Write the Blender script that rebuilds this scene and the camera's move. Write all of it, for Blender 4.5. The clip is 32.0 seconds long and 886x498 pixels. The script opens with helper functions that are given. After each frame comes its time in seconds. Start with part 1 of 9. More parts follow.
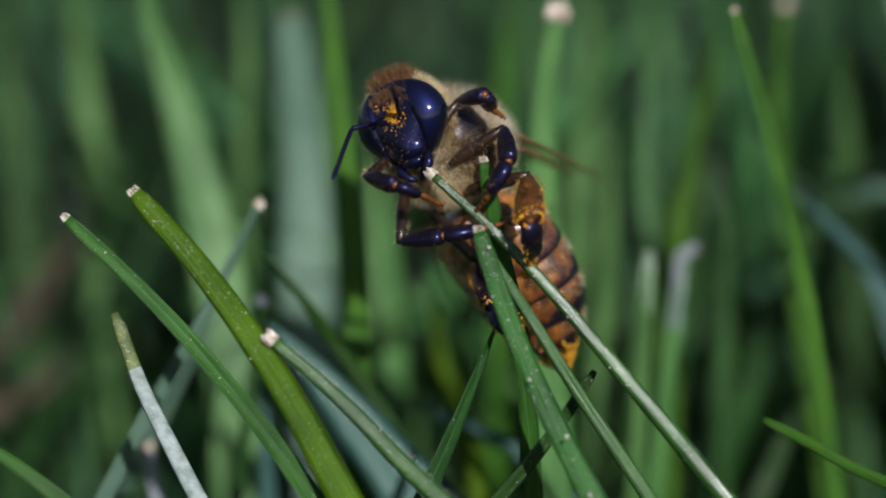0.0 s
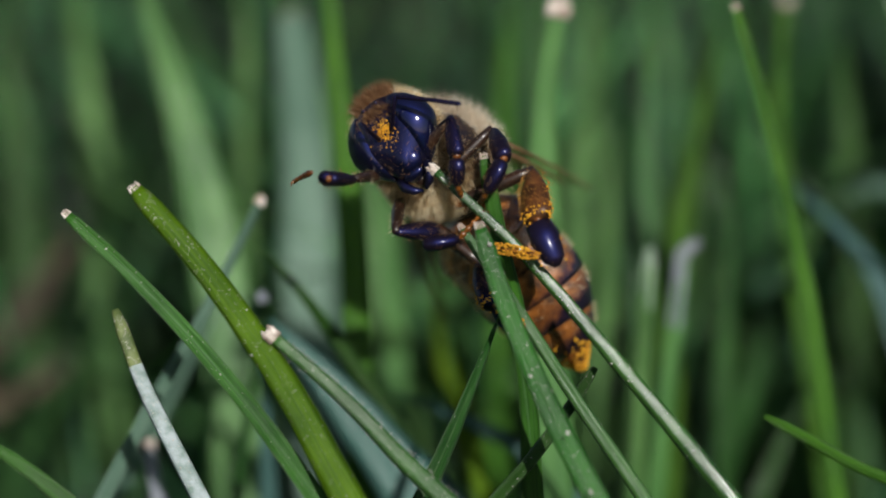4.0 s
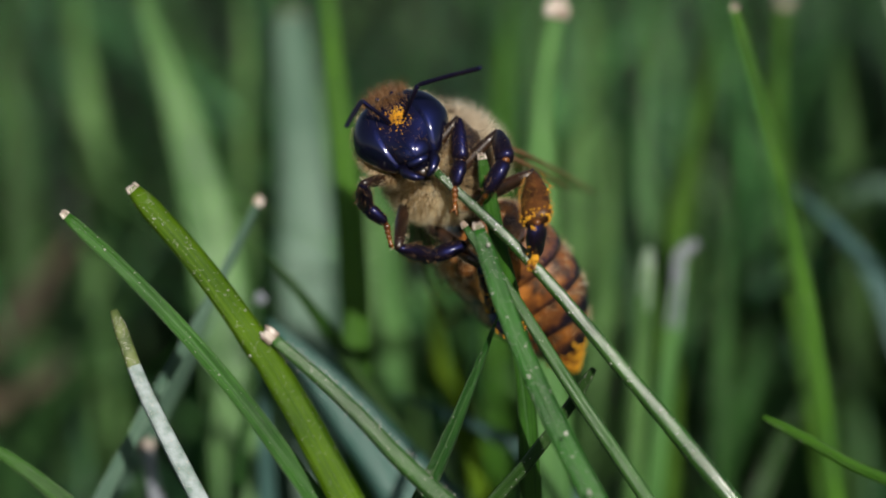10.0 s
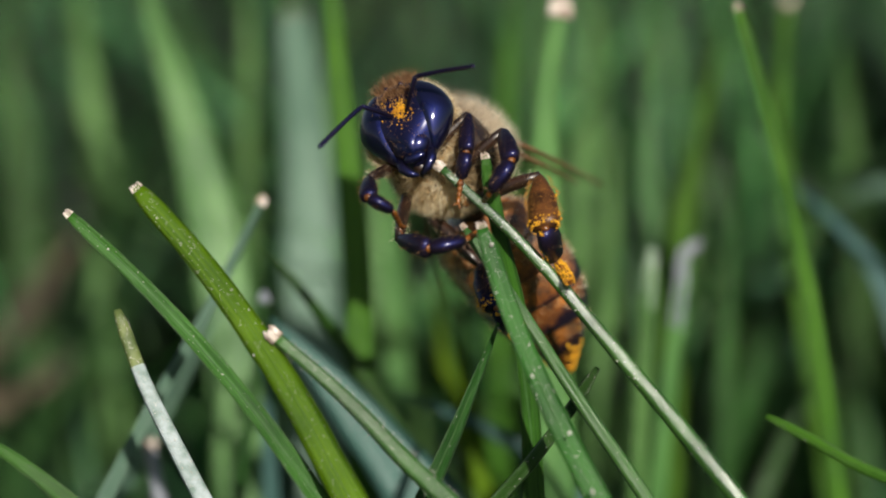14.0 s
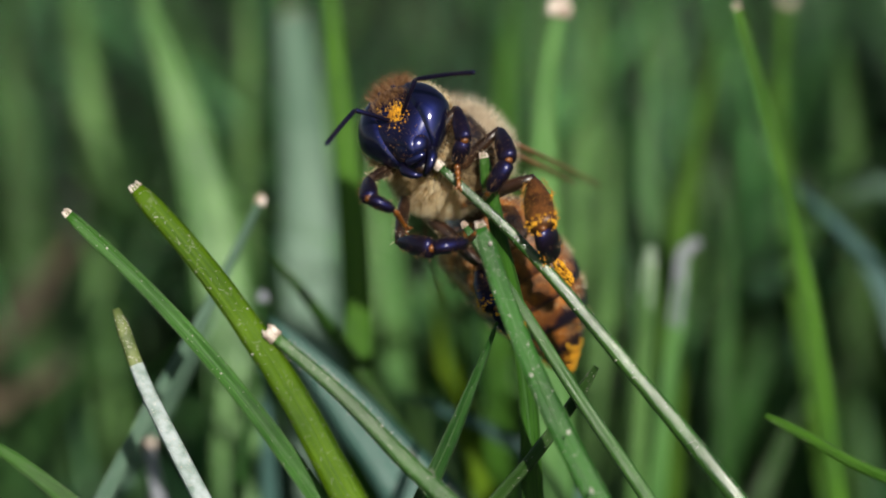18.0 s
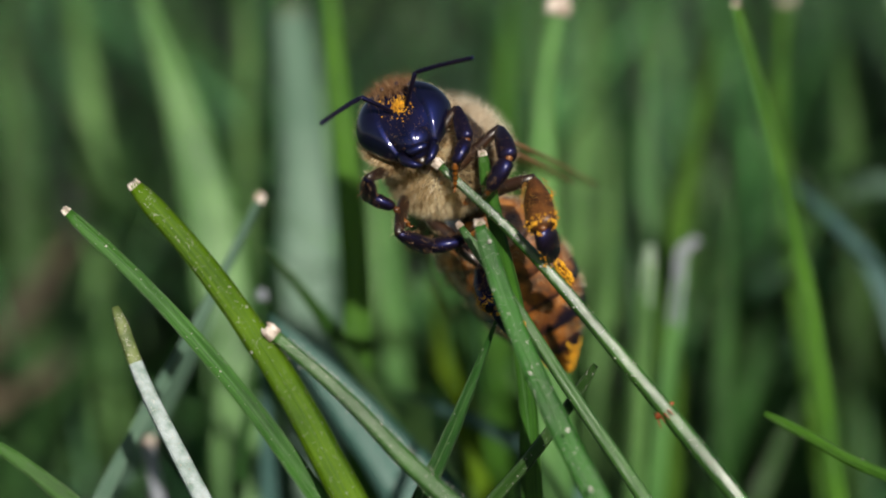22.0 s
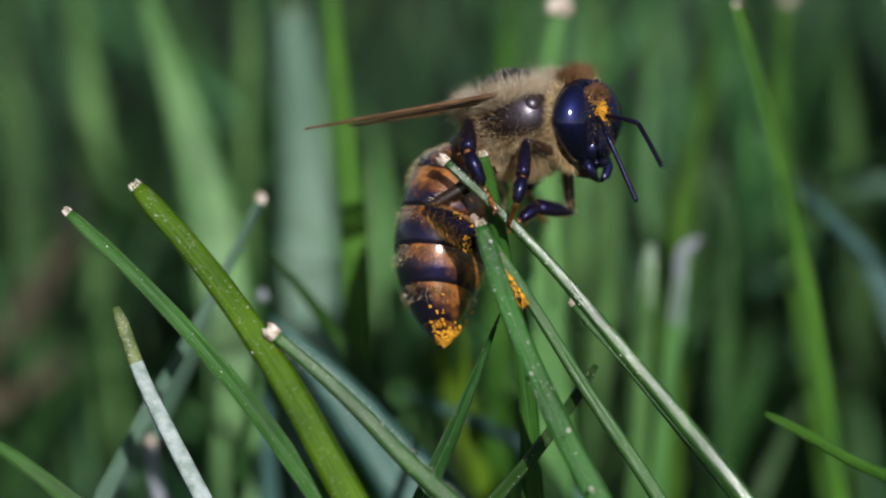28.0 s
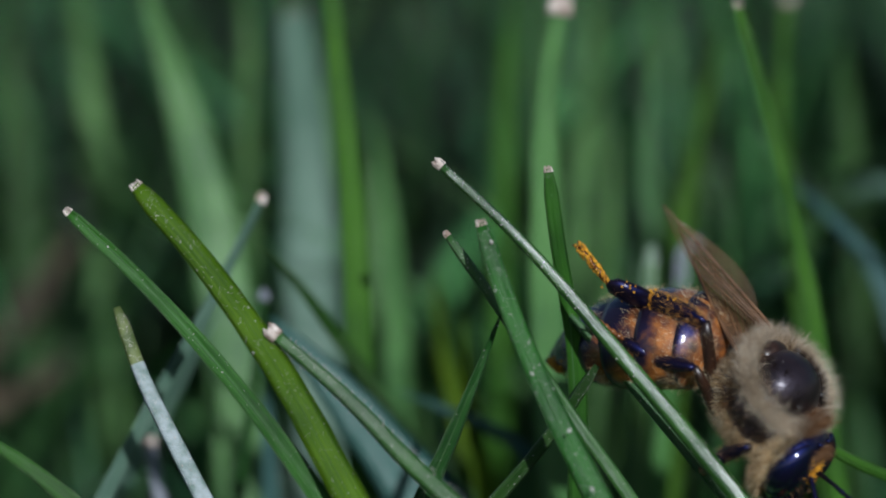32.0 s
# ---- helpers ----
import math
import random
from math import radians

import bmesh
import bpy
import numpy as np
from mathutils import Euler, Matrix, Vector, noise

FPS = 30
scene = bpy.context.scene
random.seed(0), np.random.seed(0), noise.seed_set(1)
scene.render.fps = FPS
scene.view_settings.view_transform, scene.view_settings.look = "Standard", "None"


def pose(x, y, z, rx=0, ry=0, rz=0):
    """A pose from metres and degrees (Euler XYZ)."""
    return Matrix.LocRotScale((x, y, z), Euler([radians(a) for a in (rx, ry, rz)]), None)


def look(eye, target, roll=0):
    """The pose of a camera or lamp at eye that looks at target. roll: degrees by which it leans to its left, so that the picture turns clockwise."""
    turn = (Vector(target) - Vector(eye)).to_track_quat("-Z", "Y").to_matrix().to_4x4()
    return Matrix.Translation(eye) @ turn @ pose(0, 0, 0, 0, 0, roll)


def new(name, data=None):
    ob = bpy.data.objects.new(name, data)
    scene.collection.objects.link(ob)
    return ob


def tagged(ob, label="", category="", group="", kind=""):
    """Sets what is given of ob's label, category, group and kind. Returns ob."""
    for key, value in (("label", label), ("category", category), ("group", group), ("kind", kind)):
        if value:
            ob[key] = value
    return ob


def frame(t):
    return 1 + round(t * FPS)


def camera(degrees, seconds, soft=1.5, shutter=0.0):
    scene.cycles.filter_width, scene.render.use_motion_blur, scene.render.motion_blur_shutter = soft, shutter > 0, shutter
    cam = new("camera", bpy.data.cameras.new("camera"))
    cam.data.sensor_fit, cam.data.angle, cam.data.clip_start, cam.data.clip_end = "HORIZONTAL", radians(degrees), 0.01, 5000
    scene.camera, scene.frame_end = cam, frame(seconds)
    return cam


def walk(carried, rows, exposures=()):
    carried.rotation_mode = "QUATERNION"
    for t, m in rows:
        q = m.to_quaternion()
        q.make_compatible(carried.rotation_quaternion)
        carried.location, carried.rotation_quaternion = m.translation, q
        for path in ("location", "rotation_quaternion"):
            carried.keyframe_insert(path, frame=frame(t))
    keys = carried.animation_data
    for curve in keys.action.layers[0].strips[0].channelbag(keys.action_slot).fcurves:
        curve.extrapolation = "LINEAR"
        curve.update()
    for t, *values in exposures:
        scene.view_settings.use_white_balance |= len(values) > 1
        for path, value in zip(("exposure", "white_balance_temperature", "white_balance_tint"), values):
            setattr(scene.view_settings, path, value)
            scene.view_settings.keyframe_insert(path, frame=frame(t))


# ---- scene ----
MM = 0.001

# camera: a long macro lens, held almost still, looking slightly down into a lawn
cam = camera(13.0, 32.0, soft=2.0, shutter=0.5)
EYE, AIM = Vector((0, -0.13528, 0.06675)), Vector((0, 0, 0.038))
cam.data.dof.use_dof = True
cam.data.dof.focus_distance = 0.1388
cam.data.dof.aperture_fstop = 25.0


def held(pan, tilt):
    """The camera's pose, turned from its mean aim by these degrees."""
    return look(EYE, AIM) @ pose(0, 0, 0, tilt, pan, 0)


EXPOSURES = [(0, -0.35, 6510, 10), (1, -0.38, 6535, 10), (2, -0.35, 6560, 10), (3, -0.25, 6622, 10), (4.5, -0.38, 6716, 10), (6, -0.59, 6810, 10), (7, -0.54, 6876, 10), (8, -0.24, 6943, 10),
             (9, -0.17, 7010, 10), (10, -0.26, 7047, 10), (11, -0.31, 7085, 10), (12, -0.01, 7122, 10), (13, 0.01, 7160, 10), (14, 0.01, 7168, 10), (18, 0.04, 7200, 10), (20, 0.01, 7216, 10),
             (22, -0.03, 7232, 10), (25.5, -0.03, 7260, 10), (28, -0.15, 6633, 10), (29, -0.07, 6500, 10), (31.5, -0.07, 6030, 10), (32, -0.63, 5930, 10)]
DEG = 0.00833
walk(cam, [(0, held(-3 * DEG, 9 * DEG)), (1, held(0 * DEG, 9 * DEG)), (2, held(0 * DEG, 6.5 * DEG)), (2.5, held(-1.5 * DEG, 4.5 * DEG)), (3, held(0 * DEG, 4.5 * DEG)), (3.5, held(-1.5 * DEG, 3 * DEG)), (6, held(-1.5 * DEG, 3.5 * DEG)), (6.5, held(2.5 * DEG, 4.5 * DEG)), (7, held(0 * DEG, 3.5 * DEG)), (8, held(0 * DEG, 6 * DEG)), (9, held(-0.5 * DEG, 3 * DEG)), (9.5, held(0 * DEG, 1.5 * DEG)), (10, held(-4 * DEG, 4 * DEG)), (10.5, held(-1 * DEG, 4 * DEG)), (11, held(-1.5 * DEG, 3 * DEG)), (12, held(-0.5 * DEG, 3 * DEG)), (13, held(0 * DEG, 0 * DEG)), (14, held(2 * DEG, 3 * DEG)), (14.5, held(-0.5 * DEG, 1.5 * DEG)), (16.5, held(0 * DEG, 0 * DEG)), (17, held(-1.5 * DEG, 0 * DEG)), (17.5, held(0.5 * DEG, 0 * DEG)), (18, held(0 * DEG, 1.5 * DEG)), (19, held(-1.5 * DEG, 1 * DEG)), (20, held(-2 * DEG, 0 * DEG)), (20.5, held(-3 * DEG, -1.5 * DEG)), (21, held(0 * DEG, 0 * DEG)), (22, held(-1.5 * DEG, -2 * DEG)), (23, held(0 * DEG, -1.5 * DEG)), (24, held(0 * DEG, -1.5 * DEG)), (25, held(-1.5 * DEG, 1.5 * DEG)), (25.5, held(-0.5 * DEG, 1.5 * DEG)), (27.5, held(-1 * DEG, 1 * DEG)), (28, held(0 * DEG, -1.5 * DEG)), (29, held(0.5 * DEG, -0.5 * DEG)), (30, held(-1 * DEG, -0.5 * DEG)), (30.5, held(-1.5 * DEG, -4 * DEG)), (31, held(0 * DEG, -1.5 * DEG)), (32, held(1.5 * DEG, -1 * DEG))],
     exposures=EXPOSURES)

# daylight: high sun behind the camera's right shoulder, open sky
SUN_EL, SUN_AZ = 31.0, 165.0
world = bpy.data.worlds.new("world")
scene.world = world
world.use_nodes = True
sky = world.node_tree.nodes.new("ShaderNodeTexSky")
sky.sky_type, sky.sun_disc = "NISHITA", False
sky.sun_elevation, sky.sun_rotation = radians(SUN_EL), radians(SUN_AZ)
back = world.node_tree.nodes["Background"]
back.inputs["Strength"].default_value = 0.07
world.node_tree.links.new(sky.outputs[0], back.inputs["Color"])
sun = new("sun", bpy.data.lights.new("sun", "SUN"))
sun.data.energy, sun.data.angle, sun.data.color = 5.0, radians(0.6), (1.0, 0.985, 0.965)
sx, sy = math.sin(radians(SUN_AZ)), math.cos(radians(SUN_AZ))
sun.matrix_world = look((sx, sy, math.tan(radians(SUN_EL))), (0, 0, 0))


# ---- materials ----
def shader(name):
    m = bpy.data.materials.new(name)
    m.use_nodes = True
    return m, m.node_tree.nodes, m.node_tree.links, m.node_tree.nodes["Principled BSDF"]


def node(nodes, kind, **values):
    n = nodes.new(kind)
    for key, value in values.items():
        n.inputs[key.replace("_", " ")].default_value = value
    return n


def ramp(nodes, links, source, stops):
    r = nodes.new("ShaderNodeValToRGB")
    while len(r.color_ramp.elements) < len(stops):
        r.color_ramp.elements.new(0.5)
    for e, (at, col) in zip(r.color_ramp.elements, stops):
        e.position, e.color = at, (*col, 1)
    links.new(source, r.inputs["Fac"])
    return r.outputs["Color"]


def bump(nodes, links, source, bsdf, strength, distance):
    b = node(nodes, "ShaderNodeBump", Strength=strength, Distance=distance)
    links.new(source, b.inputs["Height"])
    links.new(b.outputs[0], bsdf.inputs["Normal"])
    return b


def grass_material(name, dark, light, rough=0.38, through_light=0.3, random_island=False, sheen=0.5, margin=0.0, relief=0.0001):
    """Leaf: lengthwise veins, blotches, gloss and some light passing through. UV: x across, y along in mm."""
    m, nodes, links, bsdf = shader(name)
    uv = nodes.new("ShaderNodeUVMap")
    stretch = nodes.new("ShaderNodeMapping")
    stretch.inputs["Scale"].default_value = (26, 0.12, 1)
    links.new(uv.outputs[0], stretch.inputs["Vector"])
    veins = node(nodes, "ShaderNodeTexNoise", Scale=1.0, Detail=2.0)
    links.new(stretch.outputs[0], veins.inputs["Vector"])
    co = nodes.new("ShaderNodeTexCoord")
    blot = node(nodes, "ShaderNodeTexNoise", Scale=330.0, Detail=4.0)
    links.new(co.outputs["Object"], blot.inputs["Vector"])
    fine = node(nodes, "ShaderNodeTexNoise", Scale=5200.0, Detail=2.0)
    links.new(co.outputs["Object"], fine.inputs["Vector"])
    add = nodes.new("ShaderNodeMath")
    add.operation = "ADD"
    links.new(veins.outputs["Fac"], add.inputs[0])
    links.new(blot.outputs["Fac"], add.inputs[1])
    half = nodes.new("ShaderNodeMath")
    half.operation, half.inputs[1].default_value = "MULTIPLY", 0.5
    links.new(add.outputs[0], half.inputs[0])
    col = ramp(nodes, links, half.outputs[0], ((0.36, dark), (0.62, light)))
    if margin:
        # pale stiff rims along both edges of the leaf
        axis = nodes.new("ShaderNodeSeparateXYZ")
        links.new(uv.outputs[0], axis.inputs[0])
        off = nodes.new("ShaderNodeMath")
        off.operation, off.inputs[1].default_value = "SUBTRACT", 0.5
        links.new(axis.outputs["X"], off.inputs[0])
        size = nodes.new("ShaderNodeMath")
        size.operation = "ABSOLUTE"
        links.new(off.outputs[0], size.inputs[0])
        rim = nodes.new("ShaderNodeMapRange")
        rim.interpolation_type = "SMOOTHSTEP"
        for key, value in (("From Min", 0.41), ("From Max", 0.5), ("To Min", 0.0), ("To Max", margin)):
            rim.inputs[key].default_value = value
        links.new(size.outputs[0], rim.inputs["Value"])
        edge = nodes.new("ShaderNodeMix")
        edge.data_type = "RGBA"
        links.new(rim.outputs[0], edge.inputs[0])
        links.new(col, edge.inputs[6])
        edge.inputs[7].default_value = (0.34, 0.46, 0.27, 1)
        col = edge.outputs[2]
    if random_island:
        geo = nodes.new("ShaderNodeNewGeometry")
        source = geo.outputs["Random Per Island"]
    else:
        info = nodes.new("ShaderNodeObjectInfo")
        source = info.outputs["Random"]
    hsv = nodes.new("ShaderNodeHueSaturation")
    span = nodes.new("ShaderNodeMapRange")
    wide = 0.055 if random_island else 0.012
    span.inputs["To Min"].default_value, span.inputs["To Max"].default_value = 0.5 - wide, 0.5 + wide
    links.new(source, span.inputs["Value"])
    links.new(span.outputs[0], hsv.inputs["Hue"])
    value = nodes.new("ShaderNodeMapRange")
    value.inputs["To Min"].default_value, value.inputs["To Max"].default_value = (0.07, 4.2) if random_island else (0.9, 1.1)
    turn = nodes.new("ShaderNodeMath")
    turn.operation, turn.inputs[1].default_value = "MULTIPLY", 7.31
    part_of = nodes.new("ShaderNodeMath")
    part_of.operation = "FRACT"
    links.new(source, turn.inputs[0])
    links.new(turn.outputs[0], part_of.inputs[0])
    links.new(part_of.outputs[0], value.inputs["Value"])
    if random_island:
        # leaf values skewed dark, few bright: shade between blades put into the colour
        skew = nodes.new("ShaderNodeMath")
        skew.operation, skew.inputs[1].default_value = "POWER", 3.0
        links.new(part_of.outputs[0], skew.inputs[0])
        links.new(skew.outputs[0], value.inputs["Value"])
    links.new(value.outputs[0], hsv.inputs["Value"])
    links.new(col, hsv.inputs["Color"])
    links.new(hsv.outputs[0], bsdf.inputs["Base Color"])
    bsdf.inputs["Roughness"].default_value = rough
    bsdf.inputs["Specular IOR Level"].default_value = sheen
    high = nodes.new("ShaderNodeMath")
    high.operation, high.inputs[1].default_value = "MULTIPLY_ADD", 0.35
    links.new(fine.outputs["Fac"], high.inputs[0])
    links.new(veins.outputs["Fac"], high.inputs[2])
    b = bump(nodes, links, high.outputs[0], bsdf, 0.75, relief)
    leaf = nodes.new("ShaderNodeBsdfTranslucent")
    warm = nodes.new("ShaderNodeMix")
    warm.data_type, warm.blend_type = "RGBA", "MULTIPLY"
    warm.inputs[0].default_value = 1.0
    links.new(hsv.outputs[0], warm.inputs[6])
    warm.inputs[7].default_value = (1.0, 1.25, 0.4, 1)
    links.new(warm.outputs[2], leaf.inputs["Color"])
    links.new(b.outputs[0], leaf.inputs["Normal"])
    mix = nodes.new("ShaderNodeMixShader")
    mix.inputs[0].default_value = through_light
    links.new(bsdf.outputs[0], mix.inputs[1])
    links.new(leaf.outputs[0], mix.inputs[2])
    links.new(mix.outputs[0], nodes["Material Output"].inputs["Surface"])
    return m


def speckled(name, dark, light, scale, rough, relief=0.3, depth=0.00003, coat=0.0, spec=0.5, metal=0.0, coat_rough=0.12, coat_ior=1.5):
    """A plain surface with two scales of mottling and fine relief."""
    m, nodes, links, bsdf = shader(name)
    co = nodes.new("ShaderNodeTexCoord")
    big = node(nodes, "ShaderNodeTexNoise", Scale=scale, Detail=5.0)
    small = node(nodes, "ShaderNodeTexNoise", Scale=scale * 7, Detail=3.0)
    links.new(co.outputs["Object"], big.inputs["Vector"])
    links.new(co.outputs["Object"], small.inputs["Vector"])
    col = ramp(nodes, links, big.outputs["Fac"], ((0.35, dark), (0.65, light)))
    links.new(col, bsdf.inputs["Base Color"])
    bsdf.inputs["Roughness"].default_value = rough
    bsdf.inputs["Coat Weight"].default_value = coat
    bsdf.inputs["Coat Roughness"].default_value = coat_rough
    bsdf.inputs["Coat IOR"].default_value = coat_ior
    bsdf.inputs["Specular IOR Level"].default_value = spec
    bsdf.inputs["Metallic"].default_value = metal
    bump(nodes, links, small.outputs["Fac"], bsdf, relief, depth)
    return m


def chitin(name, dark, light, scale, sheen, rough=0.6, coat=1.0, coat_rough=0.12, spec=1.0, relief=0.3):
    """Insect shell: near-black pigment, a tint put into its reflection by sheen, and a clear glossy skin."""
    m = speckled(name, dark, light, scale, rough, relief, 0.00002, coat, spec, 0.0, coat_rough, 1.55)
    m.node_tree.nodes["Principled BSDF"].inputs["Specular Tint"].default_value = (*sheen, 1)
    return m


def fur(name, root, middle, pale):
    """Strands of mixed shades, each of one colour, over broader blotches."""
    m, nodes, links, bsdf = shader(name)
    geo = nodes.new("ShaderNodeNewGeometry")
    co = nodes.new("ShaderNodeTexCoord")
    blot = node(nodes, "ShaderNodeTexNoise", Scale=650.0, Detail=3.0)
    links.new(co.outputs["Object"], blot.inputs["Vector"])
    mix = nodes.new("ShaderNodeMath")
    mix.operation, mix.inputs[1].default_value = "MULTIPLY_ADD", 0.55
    links.new(geo.outputs["Random Per Island"], mix.inputs[0])
    shift = nodes.new("ShaderNodeMath")
    shift.operation, shift.inputs[1].default_value = "SUBTRACT", 0.27
    links.new(blot.outputs["Fac"], shift.inputs[0])
    links.new(shift.outputs[0], mix.inputs[2])
    col = ramp(nodes, links, mix.outputs[0], ((0.12, root), (0.45, middle), (0.8, pale)))
    links.new(col, bsdf.inputs["Base Color"])
    bsdf.inputs["Roughness"].default_value = 0.45
    glow = nodes.new("ShaderNodeBsdfTranslucent")
    links.new(col, glow.inputs["Color"])
    both = nodes.new("ShaderNodeMixShader")
    both.inputs[0].default_value = 0.42
    links.new(bsdf.outputs[0], both.inputs[1])
    links.new(glow.outputs[0], both.inputs[2])
    links.new(both.outputs[0], nodes["Material Output"].inputs["Surface"])
    return m


M_LIME = grass_material("leaf yellow green", (0.034, 0.086, 0.002), (0.115, 0.215, 0.005), 0.5, sheen=0.15, margin=0.06, relief=0.00006)
M_SPRING = grass_material("leaf spring green", (0.022, 0.090, 0.006), (0.085, 0.225, 0.016), 0.42, 0.3, sheen=0.3, margin=0.08)
M_GREEN = grass_material("leaf green", (0.008, 0.052, 0.005), (0.038, 0.165, 0.015), 0.40, 0.22, sheen=0.3, margin=0.12, relief=0.00006)
M_DARK = grass_material("leaf dark green", (0.010, 0.048, 0.006), (0.036, 0.120, 0.020), 0.34, sheen=0.4, margin=0.25)
M_MID = grass_material("leaf mid green", (0.042, 0.145, 0.032), (0.125, 0.300, 0.080), sheen=0.5)
M_GREY = grass_material("leaf grey green", (0.010, 0.052, 0.010), (0.050, 0.160, 0.030), 0.36, 0.12, sheen=0.5, margin=0.3, relief=0.00004)
M_SILVER = grass_material("leaf silver green", (0.16, 0.28, 0.18), (0.40, 0.52, 0.40), 0.42)
M_MIST = grass_material("leaf misty green", (0.075, 0.168, 0.108), (0.160, 0.285, 0.200), 0.45)
M_FROST = speckled("frosted pale leaf", (0.19, 0.27, 0.235), (0.41, 0.48, 0.49), 2200, 0.55, 0.8, 0.00008)
M_PALE = grass_material("pale blue-grey leaf", (0.24, 0.28, 0.34), (0.42, 0.45, 0.52), 0.5)
M_SHEEN = grass_material("leaf glossy green", (0.007, 0.038, 0.006), (0.044, 0.140, 0.022), 0.26, 0.10, sheen=1.0, margin=0.2, relief=0.00003)
M_BLUE = grass_material("leaf blue green", (0.026, 0.090, 0.078), (0.075, 0.190, 0.165), 0.4)
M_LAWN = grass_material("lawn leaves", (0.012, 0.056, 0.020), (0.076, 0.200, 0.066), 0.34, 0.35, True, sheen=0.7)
M_CUT = speckled("dry cut fibre", (0.30, 0.22, 0.17), (0.78, 0.70, 0.62), 2600, 0.8, 0.8)
M_OLIVE = speckled("withered olive leaf", (0.05, 0.085, 0.018), (0.16, 0.20, 0.06), 1500, 0.6, 0.6)
M_STRAW = speckled("dead brown leaf", (0.038, 0.030, 0.016), (0.110, 0.086, 0.046), 300, 0.7, 0.6)
M_DUST = speckled("pale dust", (0.32, 0.31, 0.27), (0.62, 0.60, 0.55), 3000, 0.7)
M_SOIL = speckled("soil, moss and thatch", (0.010, 0.012, 0.005), (0.036, 0.050, 0.016), 60, 0.95, 1.0, 0.004)

# blue sheen on shell, eye and leg stands in for reflected sky
M_SHELL = chitin("black glossy shell", (0.002, 0.002, 0.003), (0.007, 0.005, 0.007), 900, (0.06, 0.13, 1.0), 0.5, 0.6, 0.16, 0.6)
M_EYE = chitin("blue-black compound eye", (0.002, 0.002, 0.003), (0.004, 0.003, 0.005), 420, (0.06, 0.13, 1.0), 0.5, 1.0, 0.09, 0.6, relief=0.05)
M_LEG = chitin("dark leg shell", (0.003, 0.002, 0.003), (0.010, 0.006, 0.006), 800, (0.06, 0.13, 1.0), 0.5, 0.3, 0.2, 0.5)
M_FEMUR = speckled("brown leg shell", (0.008, 0.005, 0.004), (0.034, 0.014, 0.007), 1500, 0.4, 0.4, 0.00002, 0.3, coat_rough=0.2)
M_HIND = chitin("pollen-stained shin shell", (0.008, 0.004, 0.003), (0.120, 0.044, 0.012), 1500, (1.0, 0.8, 0.7), 0.5, 0.15, 0.3, 0.35)
M_GOLD = speckled("golden bristle", (0.30, 0.12, 0.015), (0.58, 0.30, 0.06), 900, 0.5)
M_AMBER = speckled("amber leg shell", (0.05, 0.014, 0.005), (0.24, 0.08, 0.012), 1600, 0.32, 0.4, 0.00002, 0.3)
M_POLLEN = speckled("orange pollen", (0.40, 0.16, 0.005), (0.80, 0.40, 0.02), 2500, 0.75, 0.6)
M_FUR = fur("tan fur", (0.20, 0.11, 0.045), (0.74, 0.55, 0.29), (1.0, 0.93, 0.72))
M_FUR_PALE = fur("pale grey fur", (0.26, 0.18, 0.11), (0.64, 0.52, 0.37), (0.94, 0.87, 0.73))
M_FUR_BROWN = fur("brown fur", (0.05, 0.024, 0.013), (0.24, 0.115, 0.050), (0.50, 0.30, 0.15))
M_HIDE = speckled("dark under-fur", (0.02, 0.012, 0.009), (0.11, 0.065, 0.038), 700, 0.7, 0.8)
M_SKIN = chitin("dark thorax shell", (0.006, 0.004, 0.004), (0.020, 0.012, 0.011), 900, (0.7, 0.6, 0.9), 0.45, 0.6, 0.3, 0.5, 0.6)
M_MITE = speckled("rust-orange mite shell", (0.16, 0.035, 0.012), (0.34, 0.09, 0.025), 2500, 0.45)
M_VEIN = speckled("wing vein", (0.07, 0.035, 0.018), (0.20, 0.105, 0.05), 900, 0.4)


